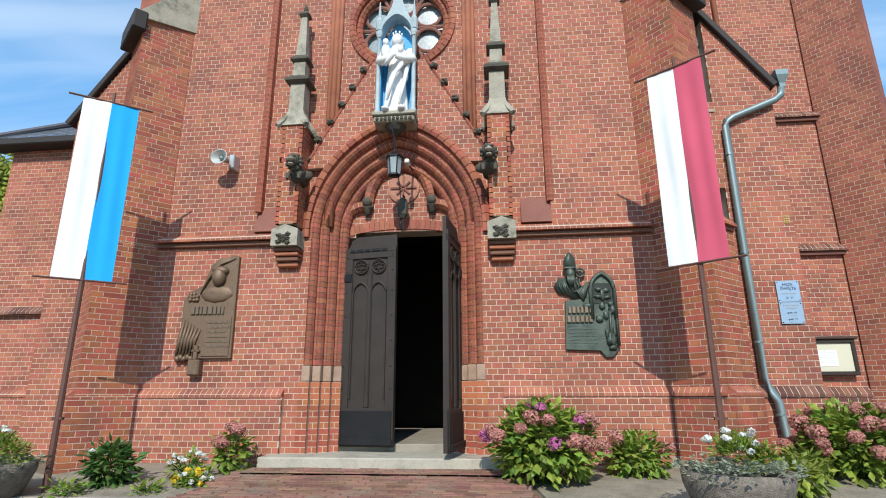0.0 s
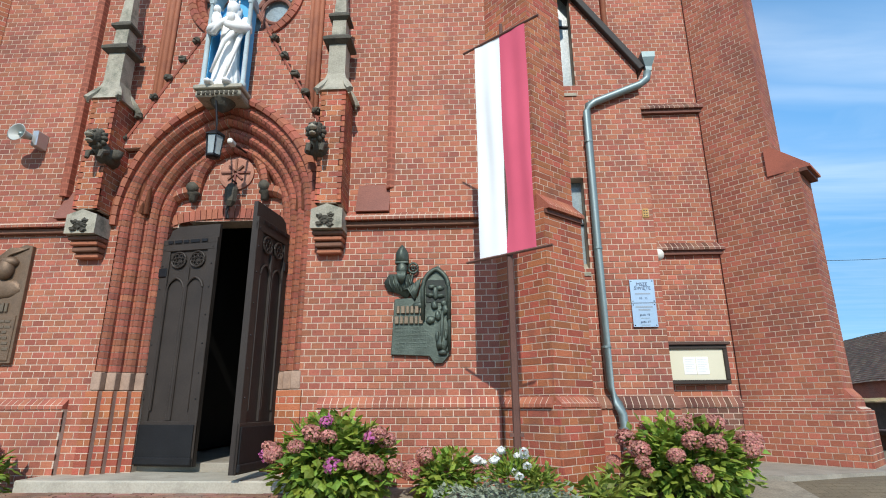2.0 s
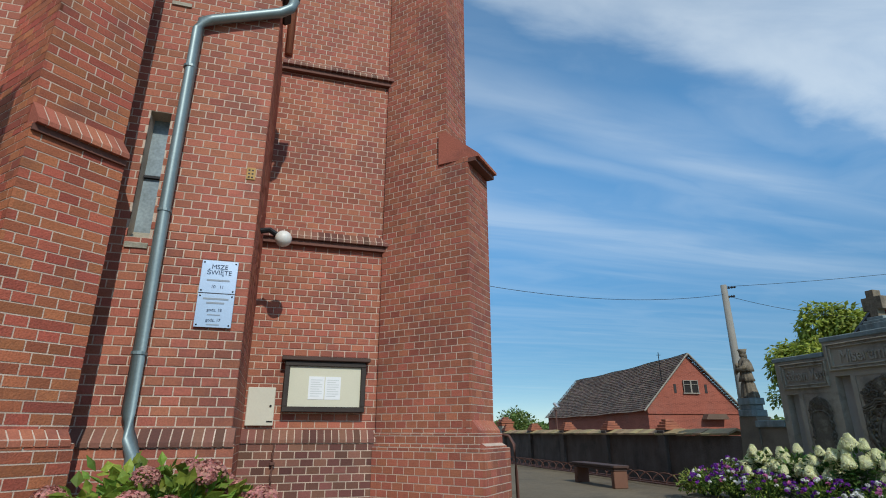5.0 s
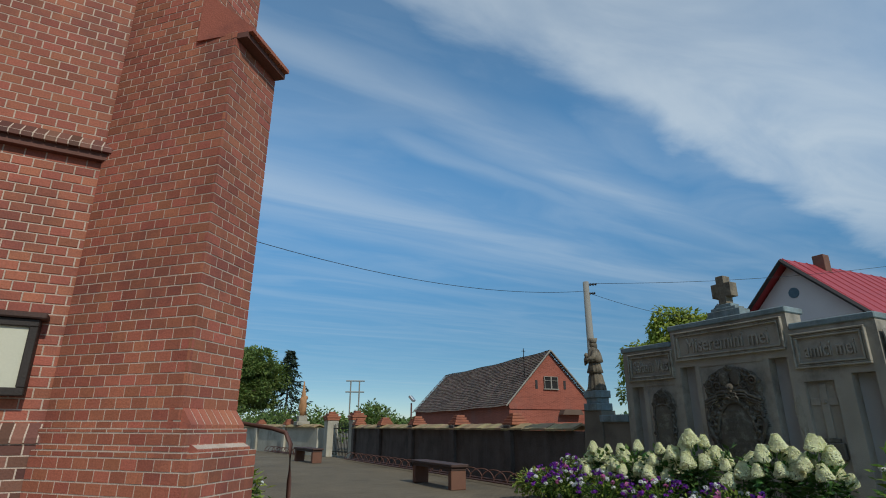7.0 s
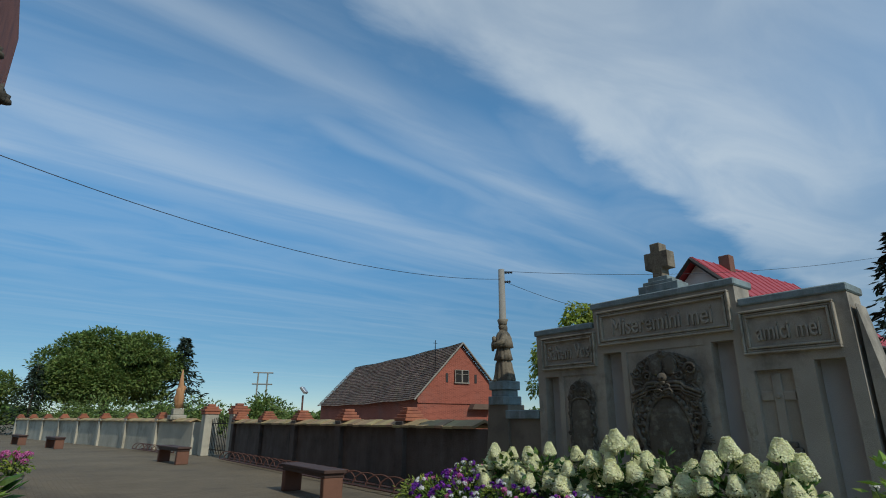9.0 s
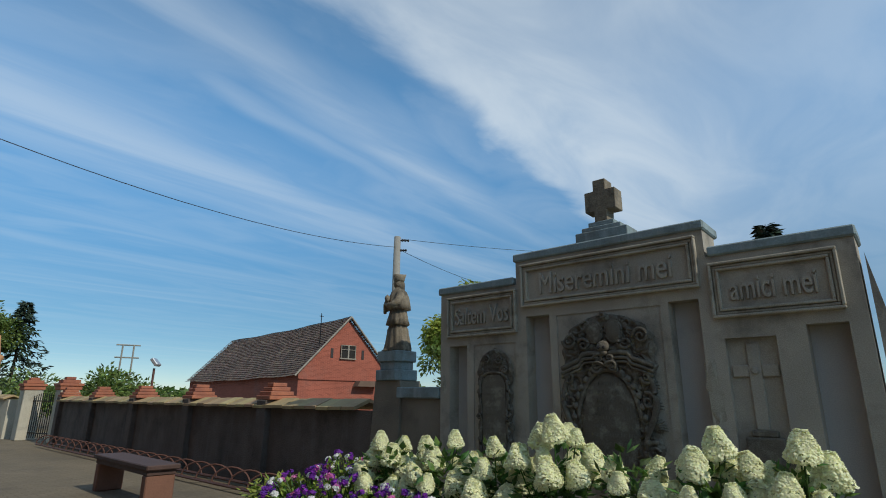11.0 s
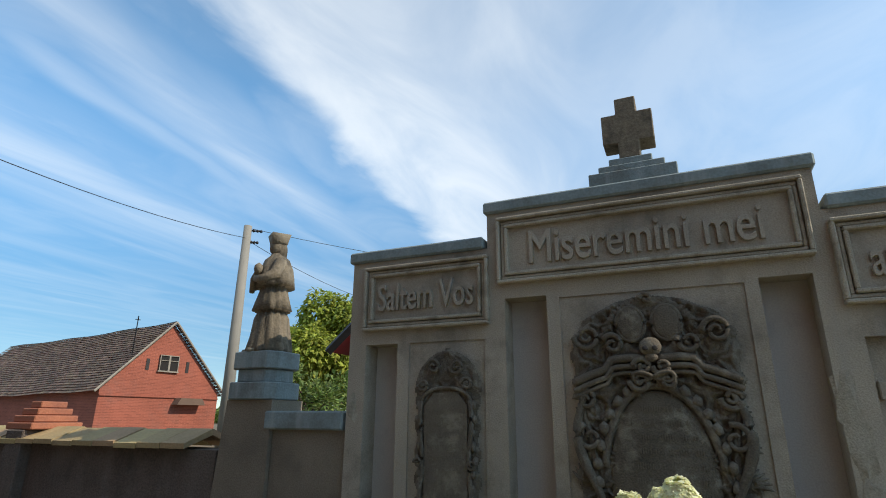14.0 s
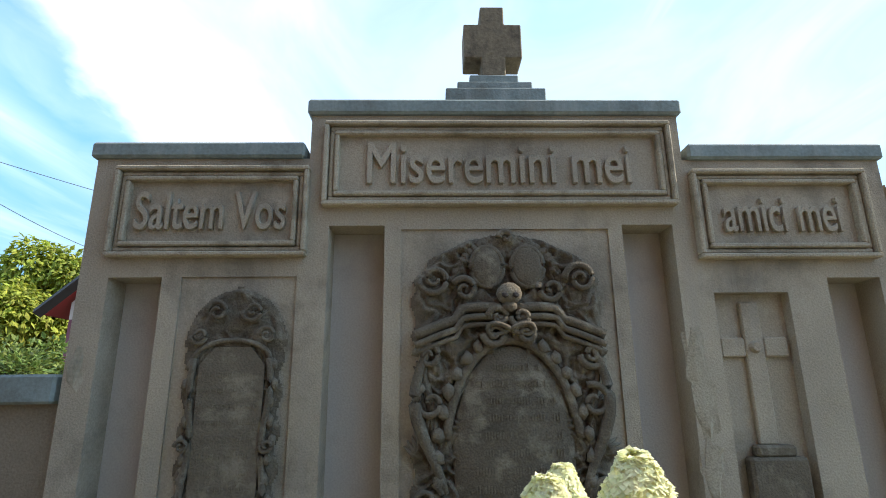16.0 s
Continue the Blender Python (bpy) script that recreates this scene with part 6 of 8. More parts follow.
    bm = B(); blob(bm, (gx, 6.74, 4.29), (0.085, 0.08, 0.09), 3, 0.35, 2)
    for k in range(11):
        a = 2 * math.pi * k / 11
        blob(bm, (gx + 0.095 * math.cos(a), 6.80, 4.29 + 0.10 * math.sin(a)), (0.038, 0.05, 0.038), 1, 0.6, k)
    for s in (-1, 1):
        blob(bm, (gx + s * 0.035, 6.675, 4.335), (0.026, 0.02, 0.016), 1, 0.2, s)
    part("mane", bm, DARKSTONE, g, smooth=True)
    bm = B(); blob(bm, (gx, 6.65, 4.275), (0.05, 0.05, 0.026), 2, 0.25, 3); blob(bm, (gx, 6.665, 4.205), (0.042, 0.045, 0.018), 2, 0.2, 4); blob(bm, (gx, 6.64, 4.30), (0.02, 0.03, 0.015), 1, 0.1, 5)
    part("muzzle", bm, SANDSTONE, g, smooth=True)
    for s in (-1, 1):
        bm = B(); tube(bm, [(gx + s * 0.08, 6.9, 4.16), (gx + s * 0.085, 6.80, 4.11), (gx + s * 0.08, 6.78, 4.03)], [0.04, 0.035, 0.025], 7); part("paw", bm, DARKSTONE, g)
pinnacle(-2.96, -1)
pinnacle(0.06, 1)

# rose window with stone tracery
rose = thing("rose_window", "round rose window with moulded brick rim and stone tracery", "window", (ROSE[0], 7.45, ROSE[1]))
rc, rz_, rr = ROSE
circ = [(rc + rr * math.cos(a), rz_ + rr * math.sin(a)) for a in np.linspace(math.pi, -math.pi, 80)]
for dr, y0 in ((0.0, U + 0.04), (-0.09, U + 0.12)):
    pth = [(rc + (x - rc) * (rr + dr) / rr, rz_ + (z - rz_) * (rr + dr) / rr) for x, z in circ]
    voussoir_parts(rose, "rim_brick", pth, [(0.07, y0 + 0.12), (-0.04, y0 + 0.12), (-0.04, y0 + 0.03), (0.0, y0 - 0.015), (0.07, y0 + 0.01)], BRICK_ONE, 0.10)
bm = B(); lathe(bm, [(0.0, 0.0), (rr + 0.02, 0.0)], 48, Matrix.Translation((rc, U + 0.30, rz_)) @ pose(0, 0, 0, 90, 0, 0), closed=False); part("leaded_glass", bm, GLASS_LEAD, rose)
bm = B()
n = 6
for k in range(n):
    a = 2 * math.pi * (k + 0.5) / n
    cxk, czk, r0 = rc + 0.47 * math.cos(a), rz_ + 0.47 * math.sin(a), 0.215
    tube(bm, [(cxk + r0 * math.cos(t), U + 0.24, czk + r0 * math.sin(t)) for t in np.linspace(0, 2 * math.pi, 21)[:-1]], 0.03, 6, True)
    tube(bm, [(rc + 0.2 * math.cos(a + math.pi / n), U + 0.24, rz_ + 0.2 * math.sin(a + math.pi / n)), (rc + 0.72 * math.cos(a + math.pi / n), U + 0.24, rz_ + 0.72 * math.sin(a + math.pi / n))], 0.03, 6)
tube(bm, [(rc + 0.2 * math.cos(t), U + 0.24, rz_ + 0.2 * math.sin(t)) for t in np.linspace(0, 2 * math.pi, 25)[:-1]], 0.035, 6, True)
part("tracery", bm, mat("red_painted_tracery", (0.26, 0.12, 0.09), 0.85, 0.2, 5, 60, 0.3), rose)
for k in range(8):
    a = 2 * math.pi * k / 8
    bm = B(); blob(bm, (rc + 0.70 * math.cos(a), U + 0.20, rz_ + 0.70 * math.sin(a)), (0.045, 0.03, 0.045), 2, 0.3, k); part("rim_boss", bm, BRICK_DARK, rose)

# niche with a white figure
niche = thing("statue_niche", "sky-blue lined grey canopy niche on a carved base", "niche", (-1.44, 7.2, 5.0))
nx = -1.44
bm = B(); box(bm, nx - 0.32, nx + 0.32, 6.90, 7.30, 5.02, 5.08, 0.01); box(bm, nx - 0.30, nx + 0.30, 6.93, 7.30, 4.92, 5.015, 0.02); part("carved_base", bm, SANDSTONE, niche, "carved stone base")
bm = B()
for k in range(9):
    blob(bm, (nx - 0.24 + 0.06 * k, 6.925, 4.965), (0.028, 0.02, 0.035), 1, 0.4, k)
lathe(bm, [(0.02, -0.14), (0.10, -0.08), (0.16, 0.0)], 14, Matrix.Translation((nx, 7.1, 4.92)))
part("base_carving", bm, DARKSTONE, niche)
bm = B(); prism(bm, [(-0.24, 5.08), (0.24, 5.08), (0.24, 6.45), (0.14, 6.66), (0.0, 6.80), (-0.14, 6.66), (-0.24, 6.45)], 0.04, Matrix.Translation((nx, 7.24, 0))); part("blue_back", bm, SKYBLUE, niche, "sky-blue painted back")
for s in (-1, 1):
    bm = B(); box(bm, nx + s * 0.245 - 0.012, nx + s * 0.245 + 0.012, 7.05, 7.24, 5.08, 6.45); part("blue_side", bm, SKYBLUE, niche)
    bm = B(); lathe(bm, [(0.05, 5.08), (0.05, 5.14), (0.032, 5.17), (0.030, 6.40), (0.045, 6.43), (0.055, 6.5), (0.035, 6.52)], 10, Matrix.Translation((nx + s * 0.27, 7.03, 0))); part("colonnette", bm, NICHE_GREY, niche, smooth=True)
    bm = B(); lathe(bm, [(0.055, 6.52), (0.06, 6.7), (0.03, 6.75), (0.008, 7.05)], 8, Matrix.Translation((nx + s * 0.27, 7.03, 0))); part("side_pinnacle", bm, NICHE_GREY, niche)
arch = pointed(nx, 0.24, 0.36, 6.40, 6.44, 10)
bm = B(); sweep(bm, arch, [(0.05, 7.24), (-0.0, 7.24), (-0.0, 6.99), (0.05, 6.99)]); part("canopy_arch", bm, NICHE_GREY, niche)
bm = B(); prism(bm, [(-0.27, 6.62), (-0.18, 6.70), (0.0, 6.88), (0.18, 6.70), (0.27, 6.62), (0.10, 7.0), (0.0, 7.45), (-0.10, 7.0)], 0.10, Matrix.Translation((nx, 7.08, 0))); part("canopy_gable", bm, NICHE_GREY, niche)
robed_figure("madonna_statue", (nx, 7.10, 5.085), 1.46, 0, WHITE_STATUE, "white painted standing figure in a blue niche", "crown", 0.72)

# lantern on a bracket, camera, and second wall lamp
lan = thing("wall_lantern", "black iron and glass lantern hanging from a bracket", "lantern", (-1.42, 7.0, 4.1))
bm = B(); tube(bm, [(-1.50, F + 0.02, 4.98), (-1.50, 7.05, 5.0), (-1.47, 6.98, 4.9), (-1.42, 6.98, 4.55), (-1.42, 6.98, 4.45)], 0.013, 6); blob(bm, (-1.50, 7.16, 4.98), (0.05, 0.06, 0.05), 2, 0.1, 1); part("bracket", bm, DARKIRON, lan)
bm = B(); lathe(bm, [(0.085, 4.11), (0.105, 4.36)], 6, Matrix.Translation((-1.42, 6.98, 0))); part("glass", bm, mat("lantern_glass", (0.30, 0.34, 0.34), 0.2, 0.2, 6, 40, 0.0), lan)
bm = B(); lathe(bm, [(0.13, 4.36), (0.13, 4.375), (0.06, 4.43), (0.02, 4.46)], 6, Matrix.Translation((-1.42, 6.98, 0))); part("roof", bm, DARKIRON, lan)
bm = B(); lathe(bm, [(0.05, 4.07), (0.09, 4.085), (0.09, 4.11)], 6, Matrix.Translation((-1.42, 6.98, 0))); part("foot", bm, DARKIRON, lan)
for k in range(6):
    a = 2 * math.pi * k / 6
    bm = B(); tube(bm, [(-1.42 + 0.088 * math.cos(a), 6.98 + 0.088 * math.sin(a), 4.10), (-1.42 + 0.11 * math.cos(a), 6.98 + 0.11 * math.sin(a), 4.37)], 0.008, 5); part("frame_bar", bm, DARKIRON, lan)
cm = thing("security_camera", "small white security camera beside the lantern", "camera", (-1.25, 7.1, 4.3))
bm = B(); box(bm, -1.29, -1.22, 7.02, 7.16, 4.30, 4.37, 0.015, m=None); part("housing", bm, WHITE_PLASTIC, cm)
bm = B(); tube(bm, [(-1.255, 7.14, 4.34), (-1.255, 7.60, 4.42)], 0.015, 6); part("arm", bm, DARKIRON, cm)
l2 = thing("old_wall_lamp", "old dark iron lamp hanging over the door", "lamp", (-1.38, 7.5, 3.7))
bm = B(); lathe(bm, [(0.03, 3.62), (0.075, 3.68), (0.085, 3.84), (0.05, 3.92), (0.015, 3.95)], 8, Matrix.Translation((-1.38, 7.48, 0))); part("housing", bm, DARKSTONE, l2)
bm = B(); tube(bm, [(-1.38, TY + 0.02, 4.0), (-1.38, 7.48, 3.99), (-1.38, 7.48, 3.93)], 0.012, 6); tube(bm, [(-1.40, 7.49, 3.64), (-1.42, 7.5, 3.55), (-1.40, 7.5, 3.46)], 0.022, 6); part("bracket", bm, DARKIRON, l2)

# horn loudspeaker
sp = thing("horn_loudspeaker", "pale grey horn loudspeaker on the brick wall", "loudspeaker", (-4.02, U, 4.5))
Msp = Matrix.Translation((-4.05, 7.05, 4.53)) @ pose(0, 0, 0, 95, 0, -12)
bm = B(); lathe(bm, [(0.035, -0.22), (0.045, -0.10), (0.07, 0.0), (0.12, 0.075), (0.135, 0.08), (0.115, 0.07), (0.06, 0.01), (0.0, -0.02)], 20, Msp, sx=1.15, sy=0.85, closed=False); part("horn", bm, mat("pale_grey_enamel", (0.42, 0.43, 0.40), 0.5, 0.08, 5, 50, 0.05), sp, smooth=True)
bm = B(); lathe(bm, [(0.0, -0.03), (0.03, -0.02), (0.035, 0.03), (0.0, 0.045)], 12, Msp, closed=False); part("driver_plug", bm, ZINC, sp, smooth=True)
bm = B(); box(bm, -3.98, -3.90, 7.12, U + 0.0, 4.40, 4.62, 0.01); part("bracket", bm, GALV, sp)

# bronze plaques
def outline_plate(pts, y, thick, name, parent, material, label=""):
    bm = B(); prism(bm, pts, thick, Matrix.Translation((0, y - thick, 0)))
    bmesh.ops.bevel(bm, geom=[e for e in bm.edges], offset=0.006, segments=1, affect="EDGES", clamp_overlap=True)
    return part(name, bm, material, parent, label)
pl = thing("bronze_plaque", "brown bronze relief plaque with a head and worn lettering", "plaque", (-4.1, F, 1.5))
outline_plate([(-4.27, 1.60), (-3.69, 1.60), (-3.70, 3.04), (-3.80, 3.06), (-3.98, 2.98), (-4.12, 2.80), (-4.2, 2.62), (-4.36, 2.55), (-4.47, 2.42), (-4.46, 2.0), (-4.38, 1.72)], F, 0.06, "plate", pl, BRONZE_BROWN)
bm = B(); blob(bm, (-3.96, F - 0.09, 2.74), (0.10, 0.085, 0.135), 3, 0.06, 1); blob(bm, (-3.95, F - 0.075, 2.83), (0.125, 0.08, 0.07), 2, 0.25, 3); blob(bm, (-3.98, F - 0.05, 2.50), (0.24, 0.05, 0.13), 3, 0.15, 2)
part("relief_head", bm, BRONZE_BROWN, pl, smooth=True)
bm = B()
for k in range(7):
    tube(bm, [(-4.22 + 0.02 * k, F - 0.07, 2.50 + 0.05 * k), (-4.12 + 0.01 * k, F - 0.09, 2.72 + 0.03 * k), (-3.96, F - 0.08, 2.93 + 0.012 * k), (-3.74, F - 0.065, 3.01)], [0.012, 0.02, 0.018, 0.008], 6)
for k in range(6):
    tube(bm, [(-4.42 + 0.05 * k, F - 0.06, 2.15 - 0.03 * k), (-4.45 + 0.045 * k, F - 0.08, 1.85), (-4.48 + 0.05 * k, F - 0.065, 1.62)], [0.018, 0.026, 0.02], 6)
for k in range(8):
    blob(bm, (-4.36 + 0.05 * (k % 3), F - 0.07, 2.42 + 0.04 * (k // 3)), (0.035, 0.03, 0.035), 1, 0.5, k)
for k in range(5):
    blob(bm, (-4.46 + 0.05 * k, F - 0.06, 1.60 + 0.02 * (k % 2)), (0.045, 0.05, 0.05), 1, 0.4, k + 9)
part("relief_drapery", bm, BRONZE_BROWN, pl, smooth=True)
bm = B(); x = -4.33
for w in (0.07, 0.06, 0.05, 0.07, 0.08, 0.06, 0.06, 0.05):
    box(bm, x, x + w - 0.015, F - 0.085, F - 0.055, 2.21, 2.32, 0.005); x += w
part("raised_lettering", bm, BRONZE_LETTER, pl, "raised rubbed lettering, not legible")
bm = B(); box(bm, -4.12, -3.72, F - 0.075, F - 0.055, 1.63, 2.17, 0.006); part("text_panel", bm, BRONZE_BROWN, pl)
bm = B()
for k in range(6):
    x = -4.06 + 0.02 * (k % 2)
    while x < -3.80:
        w = 0.05 + 0.04 * ((k * 7 + int(x * 90)) % 3) / 2
        box(bm, x, x + w - 0.012, F - 0.083, F - 0.07, 2.08 - 0.065 * k, 2.11 - 0.065 * k, 0.002); x += w
part("small_lettering", bm, BRONZE_LETTER, pl)
bm = B(); box(bm, -4.27, -4.10, F - 0.13, F, 1.37, 1.585, 0.02); box(bm, -4.22, -4.16, F - 0.1, F, 1.585, 1.78, 0.01); box(bm, -4.25, -4.13, F - 0.1, F - 0.05, 1.69, 1.72, 0.005); part("bracket_foot", bm, BRONZE_BROWN, pl)

pr = thing("bronze_plaque", "green-black bronze relief plaque with pointed arch and head", "plaque", (1.15, F, 1.6))
outline_plate([(0.83, 1.66), (1.27, 1.64), (1.33, 1.56), (1.42, 1.56), (1.49, 1.64), (1.52, 1.8), (1.52, 2.4), (1.47, 2.58), (1.37, 2.70), (1.26, 2.62), (1.17, 2.47), (1.13, 2.32), (0.86, 2.30)], F, 0.055, "plate", pr, BRONZE)
bm = B(); pth = pointed(1.345, 0.15, 0.22, 2.05, 2.43, 8); tube(bm, [(x, F - 0.07, z) for x, z in pth], 0.028, 7); tube(bm, [(1.50, F - 0.07, 2.4), (1.50, F - 0.07, 1.7)], 0.022, 7); tube(bm, [(1.42, F - 0.075, 2.15), (1.41, F - 0.075, 1.72)], 0.018, 7)
part("arch_moulding", bm, BRONZE, pr, smooth=True)
bm = B(); box(bm, 1.23, 1.46, F - 0.062, F - 0.052, 2.25, 2.52, 0.004); part("arch_recess", bm, mat("dark_bronze", (0.03, 0.035, 0.03), 0.6, 0.3, 6, 60, 0.3, metal=0.4), pr)
bm = B()
for k, (x, z, rx, rzz) in enumerate(((1.30, 2.44, 0.05, 0.03), (1.39, 2.42, 0.05, 0.03), (1.34, 2.36, 0.035, 0.08), (1.28, 2.34, 0.05, 0.025), (1.40, 2.33, 0.05, 0.025), (1.33, 2.22, 0.04, 0.05), (1.46, 2.17, 0.055, 0.06), (1.15, 2.22, 0.07, 0.04), (1.28, 2.05, 0.05, 0.05), (1.44, 2.24, 0.04, 0.04), (1.37, 2.10, 0.03, 0.06), (1.41, 1.78, 0.07, 0.10), (1.42, 1.68, 0.06, 0.03), (1.36, 1.86, 0.02, 0.07), (1.46, 1.87, 0.02, 0.06))):
    blob(bm, (x, F - 0.068, z), (rx, 0.024, rzz), 2, 0.6, k)
for k in range(8):
    tube(bm, [(1.10, F - 0.06, 2.28), (1.02 + 0.02 * k, F - 0.085, 2.42 + 0.015 * k), (0.95 + 0.035 * k, F - 0.06, 2.40 + 0.02 * k)], [0.008, 0.018, 0.006], 6)
part("relief_carving", bm, BRONZE, pr, smooth=True)
bm = B()
for zr, ws, x in ((2.17, (0.05, 0.06, 0.05, 0.05, 0.06, 0.04), 0.89), (2.05, (0.06, 0.05, 0.06, 0.06, 0.05, 0.06), 0.87)):
    for w in ws:
        box(bm, x, x + w - 0.012, F - 0.085, F - 0.05, zr - 0.045, zr + 0.045, 0.006); x += w
part("raised_lettering", bm, BRONZE_LETTER, pr, "raised rubbed lettering, not legible")
bm = B()
for k in range(6):
    x = 0.88
    while x < 1.22:
        w = 0.05 + 0.03 * ((k * 5 + int(x * 70)) % 3)
        box(bm, x, min(1.24, x + w - 0.012), F - 0.060, F - 0.05, 1.96 - 0.045 * k, 1.975 - 0.045 * k, 0.001); x += w
part("small_lettering", bm, BRONZE, pr)
bm = B()
prism(bm, [(-0.078, 2.74), (-0.066, 2.72), (0.066, 2.72), (0.078, 2.74), (0.072, 2.85), (0.03, 2.92), (0.0, 2.95), (-0.03, 2.92), (-0.072, 2.85)], 0.07, Matrix.Translation((0.945, F - 0.10, 0)))
box(bm, 0.865, 1.025, F - 0.112, F - 0.03, 2.715, 2.745, 0.006)
blob(bm, (0.945, F - 0.075, 2.655), (0.066, 0.06, 0.085), 3, 0.10, 1)
for k in range(9):
    tube(bm, [(0.90 + 0.011 * k, F - 0.12, 2.62), (0.905 + 0.010 * k, F - 0.12, 2.55), (0.925 + 0.005 * k, F - 0.09, 2.47 + 0.004 * abs(k - 4))], [0.010, 0.012, 0.005], 5)
prism(bm, [(0.73, 2.50), (0.78, 2.40), (0.90, 2.37), (0.99, 2.31), (1.06, 2.36), (1.10, 2.46), (1.03, 2.60), (0.86, 2.60), (0.79, 2.60)], 0.045, Matrix.Translation((0, F - 0.05, 0)))
for k in range(6):
    tube(bm, [(0.79 + 0.045 * k, F - 0.05, 2.58), (0.80 + 0.05 * k, F - 0.066, 2.48), (0.84 + 0.04 * k, F - 0.05, 2.40)], [0.008, 0.014, 0.006], 5)
tube(bm, [(1.075 + 0.055 * math.cos(a), F - 0.055, 2.67 + 0.06 * math.sin(a)) for a in np.linspace(0, 2 * math.pi, 18)[:-1]], 0.015, 6, True)
tube(bm, [(1.075 + 0.02 * math.cos(a), F - 0.055, 2.67 + 0.024 * math.sin(a)) for a in np.linspace(0, 2 * math.pi, 12)[:-1]], 0.012, 6, True)
tube(bm, [(1.07, F - 0.045, 2.61), (1.05, F - 0.045, 2.48), (1.02, F - 0.045, 2.35)], 0.014, 6)
part("relief_head", bm, BRONZE, pr, smooth=True)

# flags on tall poles
def flag(px_, py_, nx_, fx_, colour, label, group):
    """Pole at (px_, py_); the cross-bars run from the near end nx_ to the far end fx_ in plan."""
    e = thing("flag", label, "flag", (px_, py_, 0), group=group)
    N, Fa = Vector((*nx_, 0)), Vector((*fx_, 0))
    d = (Fa - N).normalized()
    zt, zb = 4.78, 2.43
    bm = B(); tube(bm, [(px_, py_, -0.05), (px_, py_, zb + 0.02), (px_, py_, zt + 0.15)], [0.036, 0.03, 0.018], 8); part("pole", bm, RUSTPOLE, e)
    for z in (zt, zb):
        bm = B(); tube(bm, [N - d * 0.16 + Vector((0, 0, z)), Fa + d * 0.16 + Vector((0, 0, z))], 0.013, 6); part("cross_bar", bm, RUSTPOLE, e)
    L = (Fa - N).length
    nrm = Vector((-d.y, d.x, 0))
    for k, (m_, a, b) in enumerate(((WHITE_CLOTH, 0.0, 0.5), (colour, 0.5, 1.0)) if colour is not None else ()):
        if (N.x > Fa.x) == (N.x > -1.4):
            pass
        vs, fs = [], []
        nu, nv = 14, 36
        for j in range(nv + 1):
            for i in range(nu + 1):
                u = a + (b - a) * i / nu
                v = j / nv
                off = 0.005 * math.sin(u * 21 + 2.0 * v) * (0.4 + math.sin(v * math.pi)) + 0.006 * math.sin(v * 9 + u * 5)
                uu = u if not FLIP else 1 - u
                q = N + d * (L * uu) + nrm * off
                vs.append((q.x, q.y, zb + (zt - zb) * v))
        w = nu + 1
        fs = [(j * w + i, j * w + i + 1, (j + 1) * w + i + 1, (j + 1) * w + i) for j in range(nv) for i in range(nu)]
        o = raw_object("white_half" if k == 0 else "coloured_half", vs, fs, m_)
        o.parent = e; o.matrix_parent_inverse = e.matrix_basis.inverted()
        for p in o.data.polygons: p.use_smooth = True
    bm = B(); box(bm, px_ - 0.06, px_ + 0.06, py_ - 0.02, py_ + 0.02, 0.85, 0.88); part("pole_clamp", bm, RUSTPOLE, e)
FLIP = True
flag(2.12, 5.81, (2.34, 5.60), (1.85, 5.98), RED_CLOTH, "white and red hanging banner on a brown pole", "church flags")
FLIP = False
flag(-4.92, 5.81, (-5.16, 5.60), (-4.67, 5.98), BLUE_CLOTH, "white and blue hanging banner on a brown pole", "church flags")

# rain pipe and hopper
pp = thing("rain_pipe", "grey zinc rain pipe with hopper head on the brick wall", "downpipe", (3.32, 7.5, 0.2))
bm = B(); tube(bm, [(3.62, 7.22, 0.36), (3.52, 7.30, 0.40), (3.44, 7.38, 0.60), (3.42, 7.41, 1.0), (3.38, 7.42, 1.12), (3.325, 7.49, 1.3), (3.325, 7.49, 3.0), (3.335, 7.49, 4.84), (3.36, 7.49, 4.93), (3.45, 7.49, 4.98), (4.06, 7.49, 5.22), (4.16, 7.49, 5.30), (4.19, 7.50, 5.42)], 0.05, 12); part("pipe", bm, ZINC, pp, smooth=True)
for z in (0.85, 1.75, 2.95, 4.4):
    x = 3.325 if z > 1.2 else 3.42
    bm = B(); tube(bm, [(x, 7.49 if z > 1.2 else 7.405, z - 0.012), (x, 7.49 if z > 1.2 else 7.405, z + 0.012)], 0.058, 12); box(bm, x - 0.008, x + 0.05, 7.49, AY + 0.01, z - 0.008, z + 0.008); part("pipe_clip", bm, ZINC, pp)
bm = B(); lathe(bm, [(0.055, 5.42), (0.06, 5.48), (0.12, 5.60), (0.125, 5.68), (0.10, 5.68), (0.05, 5.55)], 4, Matrix.Translation((4.20, 7.50, 0)) @ pose(0, 0, 0, 0, 0, 45)); part("hopper", bm, ZINC, pp)

# steel plates with service times
pt = thing("steel_plate", "two brushed steel plates with printed service times", "sign", (3.82, AY, 2.0))
for z0, z1 in ((2.275, 2.56), (1.985, 2.27)):
    bm = B(); box(bm, 3.675, 3.965, AY - 0.03, AY - 0.018, z0, z1, 0.002); part("plate", bm, STEEL, pt)
    for x in (3.695, 3.945):
        for z in (z0 + 0.02, z1 - 0.02):
            bm = B(); lathe(bm, [(0.008, 0), (0.006, 0.006), (0, 0.008)], 8, Matrix.Translation((x, AY - 0.03, z)) @ pose(0, 0, 0, 90, 0, 0), closed=False); part("screw", bm, DARKIRON, pt)
text_mesh("lettering", "MSZE", 0.055, (3.82, AY - 0.032, 2.485), 0, 0.001, INK_DARK, pt)
